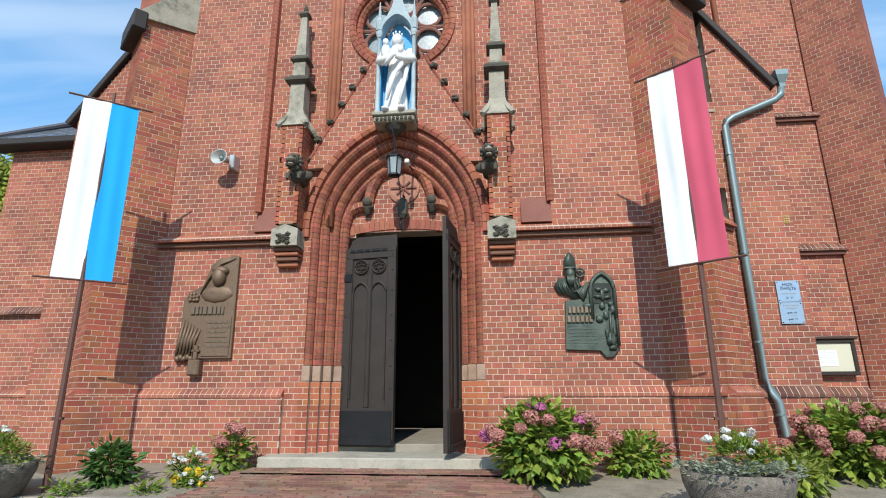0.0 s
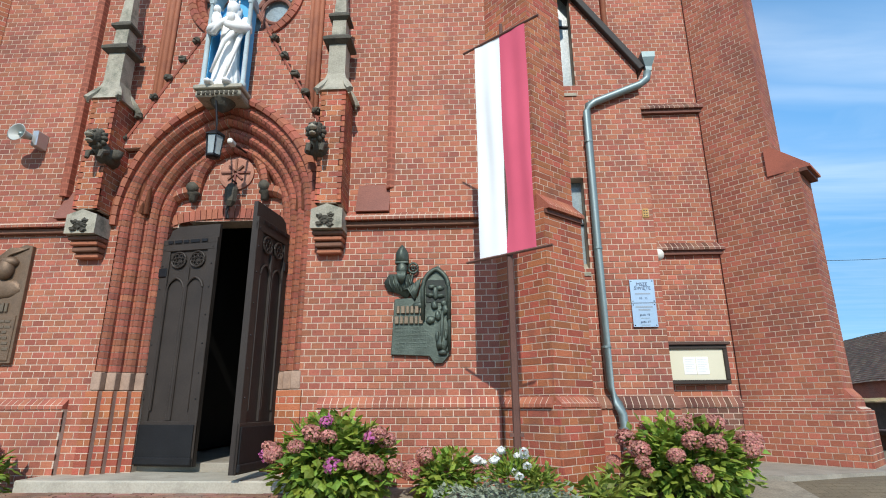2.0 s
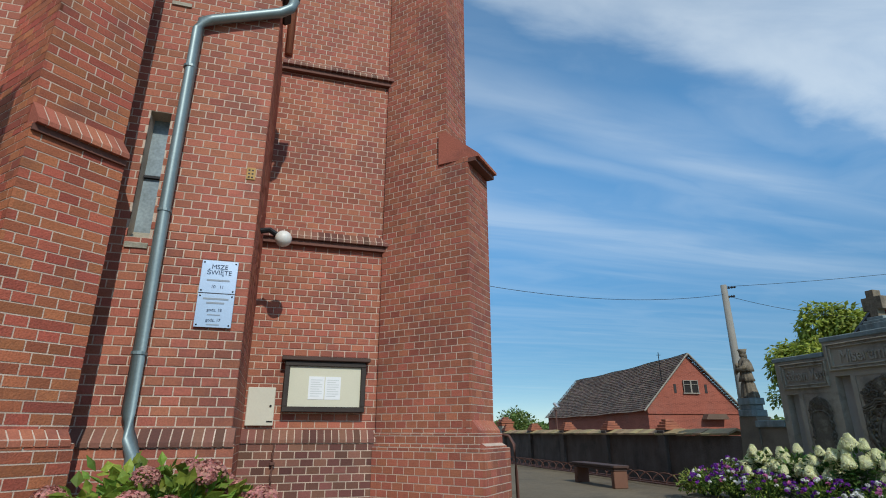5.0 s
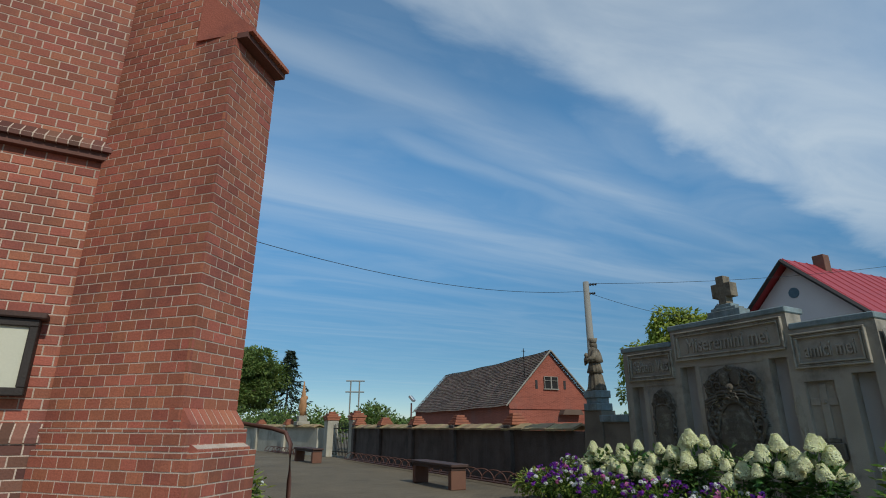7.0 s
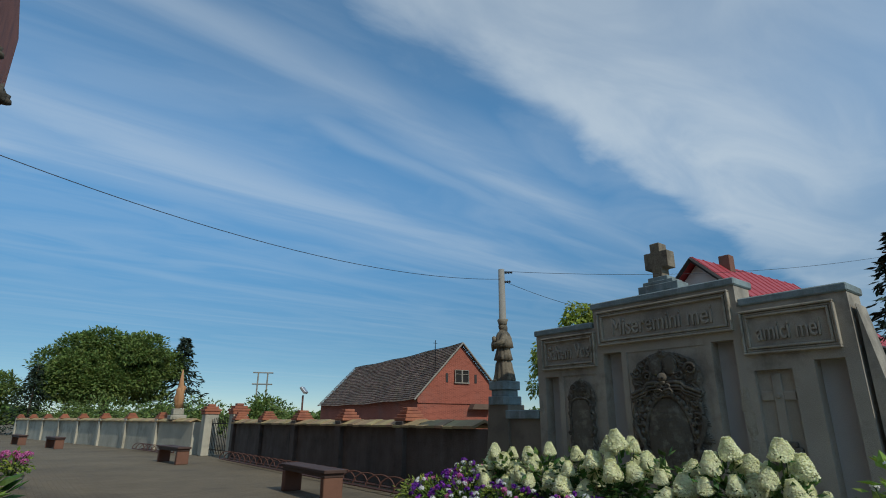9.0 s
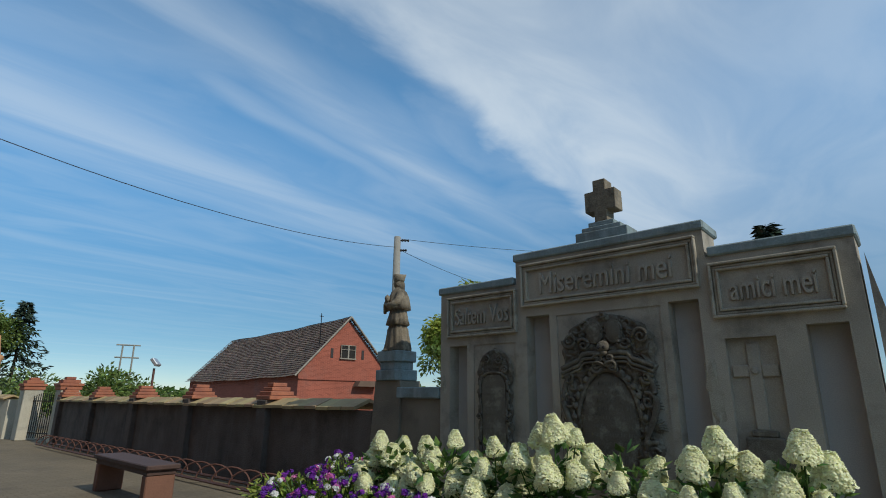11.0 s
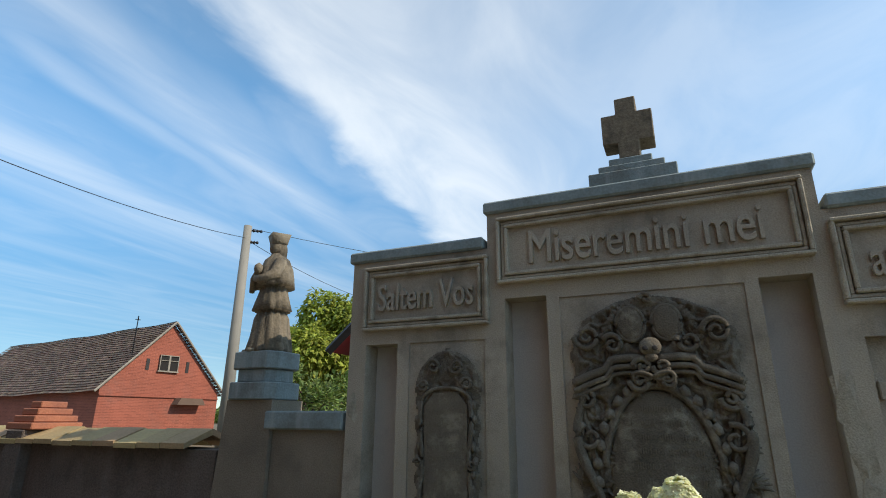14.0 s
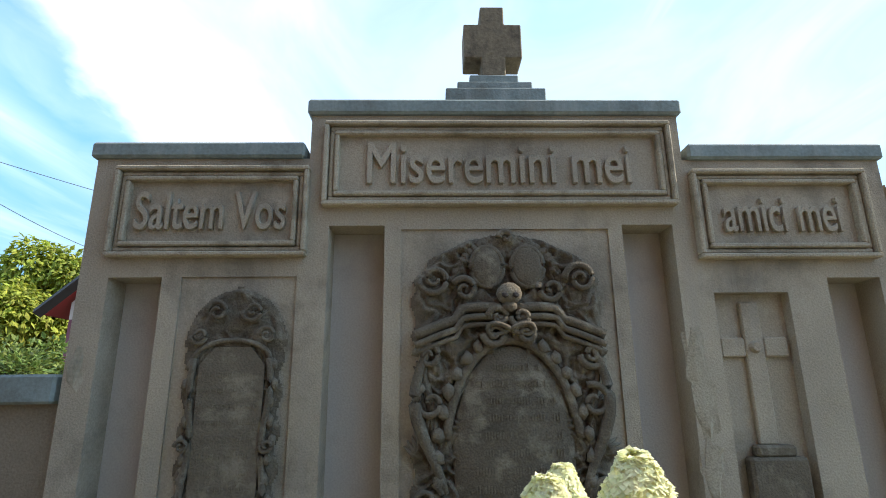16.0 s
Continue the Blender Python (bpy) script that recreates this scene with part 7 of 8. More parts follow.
text_mesh("lettering", "ŚWIĘTE", 0.055, (3.82, AY - 0.032, 2.435), 0, 0.001, INK_DARK, pt)
for words, size, z in (("10   11", 0.036, 2.318), ("godz. 18", 0.034, 2.12), ("godz. 17", 0.034, 2.035)):
    text_mesh("lettering", words, size, (3.82, AY - 0.032, z), 0, 0.001, INK_DARK, pt)
bm = B()
for z, a, b, h in ((2.385, 3.73, 3.91, 0.014), (2.225, 3.72, 3.92, 0.014), (2.19, 3.75, 3.89, 0.014), (2.09, 3.77, 3.87, 0.008), (2.008, 3.77, 3.87, 0.008)):
    box(bm, a, b, AY - 0.033, AY - 0.0305, z - h / 2, z + h / 2)
part("print_lines", bm, INK, pt)

# glazed notice case on the tower wall
nb = thing("notice_case", "dark wooden glazed notice case with pinned papers", "notice board", (4.9, TW, 1.4))
a0, a1, z0, z1, yw = 4.44, 5.31, 1.37, 1.90, TW
YB = yw - 0.012
bm = B(); box(bm, a0, a1, yw - 0.10, YB, z0, z1, 0.006); part("case_back", bm, DOORWOOD, nb)
bm = B(); box(bm, a0 + 0.055, a1 - 0.055, yw - 0.106, yw - 0.1, z0 + 0.055, z1 - 0.055); part("cream_backing", bm, CREAM, nb)
for q in ((a0, a1, z0, z0 + 0.055), (a0, a1, z1 - 0.055, z1), (a0, a0 + 0.055, z0 + 0.055, z1 - 0.055), (a1 - 0.055, a1, z0 + 0.055, z1 - 0.055)):
    bm = B(); box(bm, q[0], q[1], yw - 0.135, yw - 0.1, q[2], q[3], 0.006); part("frame_bar", bm, DOORWOOD, nb)
bm = B(); box(bm, a0 - 0.04, a1 + 0.04, yw - 0.17, YB, z1 + 0.002, z1 + 0.045, 0.008); part("top_board", bm, BENCHWOOD, nb)
for x in (4.70, 4.875):
    bm = B(); box(bm, x, x + 0.165, yw - 0.110, yw - 0.1065, 1.50, 1.74); part("paper", bm, PAPER, nb)
    bm = B()
    for k in range(8):
        box(bm, x + 0.02, x + 0.145 - 0.03 * (k % 3 == 1), yw - 0.112, yw - 0.1105, 1.70 - 0.024 * k, 1.708 - 0.024 * k)
    part("print_lines", bm, PALE_PRINT, nb)
mc = thing("meter_cabinet", "cream painted metal meter cabinet door on the wall", "meter cabinet", (4.25, TW, 1.2))
bm = B(); box(bm, 4.09, 4.37, TW - 0.05, TW - 0.01, 1.23, 1.62, 0.006); part("door_panel", bm, CABINET_PAINT, mc)
bm = B(); lathe(bm, [(0.012, 0), (0.012, 0.008), (0, 0.009)], 10, Matrix.Translation((4.33, TW - 0.05, 1.43)) @ pose(0, 0, 0, 90, 0, 0), closed=False); box(bm, 4.30, 4.36, TW - 0.052, TW - 0.0505, 1.265, 1.28); part("lock", bm, DARKIRON, mc)
gl = thing("globe_lamp", "white globe lamp on a dark wall bracket", "lamp", (4.22, 8.6, 3.1))
bm = B(); blob(bm, (4.30, 8.25, 3.06), (0.085, 0.085, 0.085), 3, 0.0, 0); part("globe", bm, WHITE_PLASTIC, gl, smooth=True)
bm = B(); tube(bm, [(4.07, 8.25, 3.12), (4.16, 8.25, 3.14), (4.24, 8.25, 3.09)], 0.03, 8); part("bracket", bm, DARKIRON, gl)
cb = thing("lightning_conductor", "rusty twisted conductor rod fixed to the plinth", "conductor", (4.40, TW - 0.1, 0.3))
bm = B(); tube(bm, [(4.40 + 0.006 * math.sin(k * 1.7), TW - 0.11, 0.25 + 0.05 * k) for k in range(17)], 0.012, 6); part("rod", bm, RUSTPOLE, cb)
for z in (0.5, 0.85):
    bm = B(); box(bm, 4.375, 4.425, TW - 0.13, TW - 0.07, z, z + 0.03, 0.004); part("clip", bm, RUSTPOLE, cb)
ab = thing("air_brick", "small perforated yellow vent brick in the corner", "air brick", (4.0, AY, 3.4))
bm = B(); box(bm, 3.93, 4.01, AY - 0.012, AY, 3.36, 3.48, 0.004); part("vent_face", bm, mat("ochre_brick", (0.45, 0.28, 0.10), 0.8, 0.2, 8, 50, 0.2), ab)
bm = B()
for i in range(2):
    for j in range(3):
        box(bm, 3.945 + 0.03 * i, 3.962 + 0.03 * i, AY - 0.014, AY - 0.011, 3.375 + 0.035 * j, 3.39 + 0.035 * j)
part("vent_holes", bm, DARK_EAVE, ab)
# beast spouts on the nave side
for x, y, z in ((6.78, 10.65, 4.95), (6.64, 12.0, 4.80), (6.72, 12.9, 4.74), (6.60, 13.2, 3.80)):
    g = thing("gargoyle", "dark stone water-spout beast on the nave buttress", "gargoyle", (6.4, y, z), group="nave gargoyles")
    bm = B(); tube(bm, [(5.6, y, z - 0.06), (x - 0.22, y, z - 0.01), (x - 0.10, y, z + 0.02)], [0.10, 0.085, 0.10], 9); part("body", bm, DARKSTONE, g, smooth=True)
    bm = B(); blob(bm, (x, y, z), (0.11, 0.11, 0.12), 3, 0.7, z)
    for s in (-1, 1):
        blob(bm, (x - 0.02, y + s * 0.09, z + 0.09), (0.04, 0.035, 0.05), 1, 0.3, s)
    blob(bm, (x + 0.09, y, z - 0.05), (0.07, 0.06, 0.05), 2, 0.4, z + 1)
    part("head", bm, DARKSTONE, g, smooth=True)
# curved brown handrail by the ramp and white railing beyond
hr = thing("handrail", "brown bent tube handrail on the side ramp", "handrail", (7.3, 9.5, 0))
bm = B(); tube(bm, [(6.45, 11.5, 1.32), (6.85, 10.6, 1.24), (7.2, 9.75, 1.16), (7.30, 9.58, 1.12), (7.34, 9.52, 1.02), (7.35, 9.5, 0.7), (7.36, 9.48, -0.02)], 0.021, 9); part("tube", bm, RUSTPOLE, hr, smooth=True)

# ---- plants ----
def leaf_mesh(name, pts, material, size, rng, droop=0.3, narrow=0.5, up=None):
    """Folded leaves at the given (place, outward direction)."""
    vs, fs = [], []
    for p, o in pts:
        s = size * rng.uniform(0.6, 1.25)
        d = (o + Vector((rng.gauss(0, 0.5), rng.gauss(0, 0.5), rng.gauss(0, 0.4) - droop))).normalized()
        side = d.cross(Vector((rng.gauss(0, 0.4), rng.gauss(0, 0.4), 1))).normalized() * s * narrow * 0.5
        nrm = side.cross(d).normalized() * s * 0.10
        i = len(vs)
        for q in (p, p + d * s * 0.45 + side - nrm * 0.2, p + d * s, p + d * s * 0.45 - side - nrm * 0.2, p + d * s * 0.5 + nrm):
            vs.append(tuple(q))
        fs += [(i, i + 1, i + 4), (i + 1, i + 2, i + 4), (i + 2, i + 3, i + 4), (i + 3, i, i + 4)]
    return raw_object(name, vs, fs, material)

def shell(c, r, n, rng, inner=0.55, zmin=-1.0):
    out = []
    while len(out) < n:
        v = Vector((rng.gauss(0, 1), rng.gauss(0, 1), rng.gauss(0, 1)))
        if v.length < 1e-3: continue
        v.normalize()
        if v.z < zmin: continue
        k = rng.uniform(inner, 1.0) * (1 + 0.22 * noise.noise(v * 2.1 + Vector(c)))
        out.append((Vector(c) + Vector((v.x * r[0] * k, v.y * r[1] * k, v.z * r[2] * k)), v))
    return out

def petal_head(name, kind, rng, size, n, petal):
    """Flower head as one mesh of many small petals: 'ball' or 'cone'."""
    vs, fs = [], []
    for _ in range(n):
        if kind == "ball":
            v = Vector((rng.gauss(0, 1), rng.gauss(0, 1), rng.gauss(0, 1) + 0.4)).normalized()
            p = Vector((v.x, v.y, v.z * 0.75)) * size * rng.uniform(0.86, 1.05)
        else:
            t = rng.random() ** 0.8
            a = rng.uniform(0, 2 * math.pi)
            rad = size * 0.70 * (1 - t ** 1.6 * 0.80) ** 0.8 * (1 + 0.10 * math.sin(3 * a + 5 * t))
            if t < 0.15: rad *= 0.65 + 2.3 * t
            rad *= rng.uniform(0.88, 1.06)
            p = Vector((rad * math.cos(a), rad * math.sin(a), size * (1.40 * t - 0.45)))
            v = Vector((math.cos(a), math.sin(a), 0.45 + 0.6 * t)).normalized()
            if t > 0.93: v = Vector((0, 0, 1))
        s = petal * rng.uniform(0.7, 1.25)
        n_ = (v + Vector((rng.gauss(0, 0.38), rng.gauss(0, 0.38), rng.gauss(0, 0.38)))).normalized()
        a = n_.cross(Vector((0.3, 0.2, 1))).normalized() * s
        b = n_.cross(a).normalized() * s
        i = len(vs)
        for q in (p + a, p + b * 0.9 + n_ * s * 0.15, p - a, p - b * 0.9 - n_ * s * 0.1):
            vs.append(tuple(q))
        fs.append((i, i + 1, i + 2, i + 3))
    me = bpy.data.meshes.new(name)
    me.from_pydata(vs, [], fs)
    return me

def adopt(o, e, label=""):
    o.parent = e
    o.matrix_parent_inverse = e.matrix_basis.inverted()
    if label: o["label"] = label
    return o

def stems(e, base, tops, r=0.006, material=LEAF_DARK):
    bm = B()
    for t in tops:
        b = Vector(base) + (Vector(t) - Vector(base)) * 0.12
        b.z = base[2]
        mid = b.lerp(Vector(t), 0.55) + Vector((0, 0, 0.04))
        tube(bm, [b, mid, t], r, 4)
    part("stem", bm, material, e)

def shrub(name, label, c, r, nleaf, lsize, material, seed, heads=(), group="", ground=None, category="shrub"):
    """heads: (mesh list, material, count, head radius, lowest share of the height)."""
    rng = random.Random(seed)
    g = gz(c[0], c[1]) if ground is None else ground
    e = thing(name, label, category, (c[0], c[1], g), group=group)
    adopt(leaf_mesh("foliage", shell(c, r, nleaf, rng, 0.35, -0.75), material, lsize, rng, narrow=0.74 if "hydrangea" in name else 0.55), e)
    tops = []
    for meshes, m_, cnt, zlo in heads:
        for k in range(cnt):
            for _ in range(60):
                v = Vector((rng.gauss(0, 1), rng.gauss(0, 1), rng.gauss(0.35, 0.8))).normalized()
                if v.z > zlo: break
            p = Vector(c) + Vector((v.x * r[0], v.y * r[1], v.z * r[2])) * rng.uniform(0.93, 1.12)
            o = new("flower_head", meshes[rng.randrange(len(meshes))])
            o.matrix_basis = Matrix.Translation(p) @ pose(0, 0, 0, rng.uniform(-25, 25), rng.uniform(-25, 25), rng.uniform(0, 360)) @ Matrix.Scale(rng.uniform(0.75, 1.15), 4)
            adopt(o, e)
            tops.append(p)
    tops += [p for p, v in shell(c, (r[0] * 0.7, r[1] * 0.7, r[2] * 0.7), 10, rng, 0.8, 0.0)]
    stems(e, (c[0], c[1], g), tops)
    return e

frng = random.Random(11)
def heads_of(name, kind, n, size, cnt, petal, material):
    out = []
    for _ in range(n):
        me = petal_head(name, kind, frng, size, cnt, petal)
        me.materials.append(material)
        out.append(me)
    return out
PINK = heads_of("pink_head", "ball", 3, 0.092, 420, 0.013, PINK_PETAL)
MAGENTA = heads_of("magenta_head", "ball", 2, 0.07, 120, 0.015, MAGENTA_PETAL)
PANICLE = heads_of("panicle", "cone", 5, 0.142, 2200, 0.0098, WHITE_PETAL)
DAISY = heads_of("white_bloom", "ball", 2, 0.03, 26, 0.014, PURE_PETAL)
YELLOW = heads_of("yellow_bloom", "ball", 2, 0.035, 26, 0.016, YELLOW_PETAL)
PETUNIA = heads_of("purple_bloom", "ball", 3, 0.03, 12, 0.022, PURPLE_PETAL)
MAG_SMALL = heads_of("magenta_bloom", "ball", 2, 0.03, 12, 0.022, MAGENTA_PETAL)

shrub("hydrangea_shrub", "full pink hydrangea shrub beside the church step", (0.43, 6.40, 0.57), (0.58, 0.46, 0.45), 1900, 0.115, LEAF_BRIGHT, 1, [(PINK, None, 20, -0.25), (MAGENTA, None, 7, 0.1)], "hydrangeas")
shrub("hydrangea_shrub", "dusty pink hydrangea shrub by the rain pipe", (3.78, 6.62, 0.56), (0.62, 0.46, 0.42), 1700, 0.11, LEAF_BRIGHT, 2, [(PINK, None, 42, -0.2), (MAGENTA, None, 2, 0.0)], "hydrangeas")
shrub("hydrangea_shrub", "small fading pink hydrangea against the wall", (1.50, 6.75, 0.40), (0.36, 0.26, 0.28), 520, 0.10, LEAF_BRIGHT, 3, [(PINK, None, 7, 0.1)], "hydrangeas")
shrub("hydrangea_shrub", "small pink hydrangea with bright leaves by the wall", (-3.30, 6.72, 0.42), (0.22, 0.20, 0.32), 230, 0.11, LEAF_BRIGHT, 4, [(PINK, None, 7, 0.1)], "hydrangeas")
shrub("green_shrub", "dense dark green leafy shrub with one white bloom", (-4.46, 6.15, 0.31), (0.28, 0.25, 0.30), 420, 0.13, LEAF_DARK, 5, [(DAISY, None, 4, 0.5)])
shrub("flower_clump", "low clump of yellow and white flowers", (-3.45, 6.15, 0.17), (0.19, 0.18, 0.13), 260, 0.07, LEAF_BRIGHT, 6, [(YELLOW, None, 14, 0.0), (DAISY, None, 8, 0.2)], category="flowers")
shrub("flower_clump", "loose clump of white daisies by the wall", (-3.70, 6.45, 0.28), (0.24, 0.20, 0.22), 280, 0.07, LEAF_BRIGHT, 7, [(DAISY, None, 12, 0.2)], category="flowers")
shrub("leaf_tuft", "small bright green weed tuft", (-4.55, 5.65, 0.12), (0.22, 0.18, 0.14), 150, 0.08, LEAF_BRIGHT, 8, category="plant")
shrub("leaf_tuft", "small bright green weed tuft", (-3.78, 5.85, 0.12), (0.18, 0.15, 0.12), 120, 0.08, LEAF_BRIGHT, 9, category="plant")
shrub("hosta_clump", "yellow-green hosta leaves beside the planter", (2.75, 5.85, 0.32), (0.24, 0.24, 0.22), 200, 0.13, LEAF_LIME, 10, category="plant")

def planter(at, r, label, seed):
    e = thing("bowl_planter", label, "planter", at, group="stone bowls")
    bm = B(); lathe(bm, [(0.16 * r, 0.0), (0.55 * r, 0.0), (0.82 * r, 0.16), (0.98 * r, 0.36), (1.0 * r, 0.46), (0.92 * r, 0.46), (0.88 * r, 0.36), (0.0, 0.34)], 32, Matrix.Translation(at), closed=False)
    part("bowl", bm, PEBBLE, e, smooth=True)
    bm = B(); lathe(bm, [(0.0, 0.40), (0.9 * r, 0.38)], 24, Matrix.Translation(at), closed=False); part("soil", bm, SOIL, e)
    rng = random.Random(seed)
    f = thing("trailing_plants", "silver trailing leaves with white and yellow-green flowers", "plants", (at[0], at[1], at[2] + 0.4))
    pts = []
    for _ in range(1100):
        a = rng.uniform(0, 2 * math.pi); q = rng.random() ** 0.5
        z = 0.50 + 0.08 * noise.noise(Vector((q * 3 * math.cos(a), q * 3 * math.sin(a), seed)))
        if q > 0.86: z -= rng.uniform(0, 0.10) * (0.5 + 0.5 * math.sin(3 * a + seed))
        k = r * (q + (0.12 if q > 0.86 else 0))
        pts.append((Vector(at) + Vector((k * math.cos(a), k * math.sin(a), z)), Vector((math.cos(a), math.sin(a), 0.6))))
    adopt(leaf_mesh("silver_foliage", pts, LEAF_SILVER, 0.045, rng, narrow=0.7), f)
    adopt(leaf_mesh("green_foliage", shell((at[0] + 0.05, at[1] + 0.1, at[2] + 0.6), (0.42 * r, 0.4 * r, 0.17), 420, rng, 0.2, -0.2), LEAF_BRIGHT, 0.075, rng, narrow=0.25, droop=-0.5), f)
    adopt(leaf_mesh("lime_foliage", shell((at[0] + 0.55 * r, at[1] + 0.05, at[2] + 0.52), (0.4 * r, 0.4 * r, 0.16), 300, rng, 0.3, -0.4), LEAF_LIME, 0.07, rng), f)
    for k in range(16):
        o = new("white_bloom", DAISY[k % 2]); o.matrix_basis = Matrix.Translation((at[0] + rng.uniform(-0.5, 0.4) * r, at[1] + rng.uniform(-0.4, 0.3) * r, at[2] + rng.uniform(0.62, 0.80))); adopt(o, f)
planter((1.98, 5.24, 0.0), 0.45, "round pebble-dashed stone bowl planter", 21)
planter((-5.42, 5.45, -0.02), 0.52, "round pebble-dashed stone bowl planter", 22)
# soil strips in front of the wall, edged with stone
for nm, pts in (("flower_bed", [(-6.6, 5.55), (-3.38, 5.7), (-3.15, 7.17), (-4.95, 7.17), (-5.5, 6.5), (-6.6, 6.9)]), ("flower_bed", [(0.42, 5.75), (4.9, 5.8), (5.0, 7.2), (3.9, 7.45), (3.1, 7.05), (2.6, 6.6), (2.05, 7.17), (0.12, 7.17)])):
    vs, fs = [], []
    bm = B()
    a = [bm.verts.new((x, y, gz(x, y) + 0.03)) for x, y in pts]; b = [bm.verts.new((x, y, gz(x, y) - 0.05)) for x, y in pts]
    bm.faces.new(a)
    for i in range(len(pts)):
        bm.faces.new((a[i], b[i], b[(i + 1) % len(pts)], a[(i + 1) % len(pts)]))
    bed = structure(mesh_object(nm, bm, SOIL), "dry soil bed along the church wall", "flower bed")
    for (x0, y0), (x1, y1) in zip(pts[:1], pts[1:2]):
        n = int(abs(x1 - x0) / 0.5)
        for k in range(n):
            xa, xb = x0 + (x1 - x0) * k / n, x0 + (x1 - x0) * (k + 1) / n - 0.01
            bm = B(); box(bm, xa, xb, y0 - 0.09 + (y1 - y0) * k / n, y0 + (y1 - y0) * k / n, gz(xa, y0) - 0.04, gz(xa, y0) + 0.055, 0.008); part("edging_stone", bm, CONCRETE, bed)
bm = B(); slab(bm, [(4.12, 8.9), (4.2, 7.6), (5.0, 7.3), (6.4, 7.7), (7.0, 8.35), (6.3, 9.3)], 0.0, 0.375); structure(mesh_object("concrete_apron", bm, CONCRETE), "cracked concrete apron at the tower foot", "pavement")
shrub("wall_plant", "dusty hydrangea leaves beside the rain pipe", (3.05, 6.35, 0.36), (0.22, 0.2, 0.2), 130, 0.12, LEAF_LIME, 14, category="plant")

# ---- flower bed before the memorial ----
bm = B(); slab(bm, [(11.75, 6.3), (13.5, 6.3), (13.5, 12.3), (12.4, 12.35), (11.75, 12.0)], -0.05, 0.06); mb = structure(mesh_object("flower_bed_memorial", bm, SOIL), "raised soil bed before the memorial", "flower bed")
hyd_rng = random.Random(42)
def panicle_shrub(cx, cy, spread, heads, ztop, seed):
    rng = random.Random(seed)
    e = thing("panicle_hydrangea", "white panicle hydrangea in full bloom", "shrub", (cx, cy, 0.1), group="white hydrangeas")
    tops = []
    pts = shell((cx, cy, 0.50), (spread[0] * 0.95, spread[1] * 0.95, 0.40), 420, rng, 0.3, -0.9)
    for k in range(heads):
        for _ in range(40):
            a, q = rng.uniform(0, 2 * math.pi), rng.random() ** 0.5
            p = Vector((cx + spread[0] * q * math.cos(a), cy + spread[1] * q * math.sin(a), ztop - 0.30 * q * q - rng.uniform(0.0, 0.20)))
            if all((p - o).length > 0.17 for o in tops):
                break
        o = new("flower_head", PANICLE[rng.randrange(5)])
        lean = (p - Vector((cx, cy, 0.3))).normalized()
        o.matrix_basis = Matrix.Translation(p) @ pose(0, 0, 0, -28 * lean.y + rng.uniform(-8, 8), 28 * lean.x + rng.uniform(-8, 8), rng.uniform(0, 360)) @ Matrix.Scale(rng.uniform(0.66, 1.04), 4)
        adopt(o, e)
        tops.append(p)
        for _ in range(5):
            t = rng.uniform(0.35, 0.95)
            s = Vector((cx, cy, 0.15)).lerp(p, t)
            pts.append((s, Vector((rng.gauss(0, 1), rng.gauss(0, 1), 0.2)).normalized()))
    adopt(leaf_mesh("foliage", pts, LEAF_DARK, 0.105, rng, narrow=0.55), e)
    stems(e, (cx, cy, 0.1), tops, 0.005)
for cy, cx, h, zt, sp in ((7.56, 12.5, 10, 1.08, 0.26), (8.0, 12.42, 9, 1.07, 0.26), (8.55, 12.5, 8, 0.94, 0.30), (9.1, 12.50, 13, 1.13, 0.32), (9.62, 12.5, 13, 0.91, 0.34), (10.2, 12.52, 14, 0.94, 0.36), (10.75, 12.5, 18, 0.91, 0.38)):
    panicle_shrub(cx, cy, (sp, sp), h, zt, int(cy * 100))
for k, (cx, cy, rx, ry_, z) in enumerate(((12.1, 11.55, 0.36, 0.45, 0.30), (12.05, 11.0, 0.40, 0.5, 0.32), (12.0, 10.3, 0.36, 0.5, 0.30), (12.0, 9.3, 0.32, 0.5, 0.28), (12.0, 8.3, 0.32, 0.5, 0.28), (12.45, 11.35, 0.36, 0.36, 0.46))):
    shrub("petunia_clump", "purple and white petunia clump in the bed", (cx, cy, z), (rx, ry_, 0.26), 520, 0.06, LEAF_BRIGHT, 60 + k, [(PETUNIA, None, 26 if k in (0, 5) else 34, 0.05), (DAISY, None, 18, 0.15), (MAG_SMALL, None, 6, 0.3)], "petunias", 0.1, "flowers")
shrub("lime_foliage", "bright lime foliage at the bed's end", (12.15, 12.0, 0.27), (0.38, 0.42, 0.22), 620, 0.09, LEAF_LIME, 70, (), "", 0.1, "plant")
shrub("white_lily_clump", "white lily clump at the end of the bed", (12.45, 6.75, 0.55), (0.35, 0.3, 0.40), 200, 0.16, LEAF_BRIGHT, 71, [(DAISY, None, 12, 0.5)], "", 0.1, "flowers")
# bed and pot beside the nave
for k, (x, y, r, m_, s) in enumerate(((7.0, 12.4, 0.5, LEAF_BRIGHT, 0.30), (7.25, 13.6, 0.45, LEAF_DARK, 0.26), (7.35, 12.0, 0.35, LEAF_LIME, 0.12))):
    shrub("garden_plant", "long-leaved green garden plant by the nave", (x, y, 0.32), (r, r, 0.36), 260, s, m_, 80 + k, [(DAISY, None, 6, 0.3)], "nave bed plants", 0.0, "plant")
pot = thing("flower_pot", "pale pot of magenta flowers on the paving", "flower pot", (7.75, 17.5, 0))
bm = B(); lathe(bm, [(0.14, 0.0), (0.2, 0.32), (0.22, 0.34), (0.19, 0.34), (0.0, 0.30)], 16, Matrix.Translation((7.75, 17.5, 0)), closed=False); part("pot", bm, CONCRETE, pot)
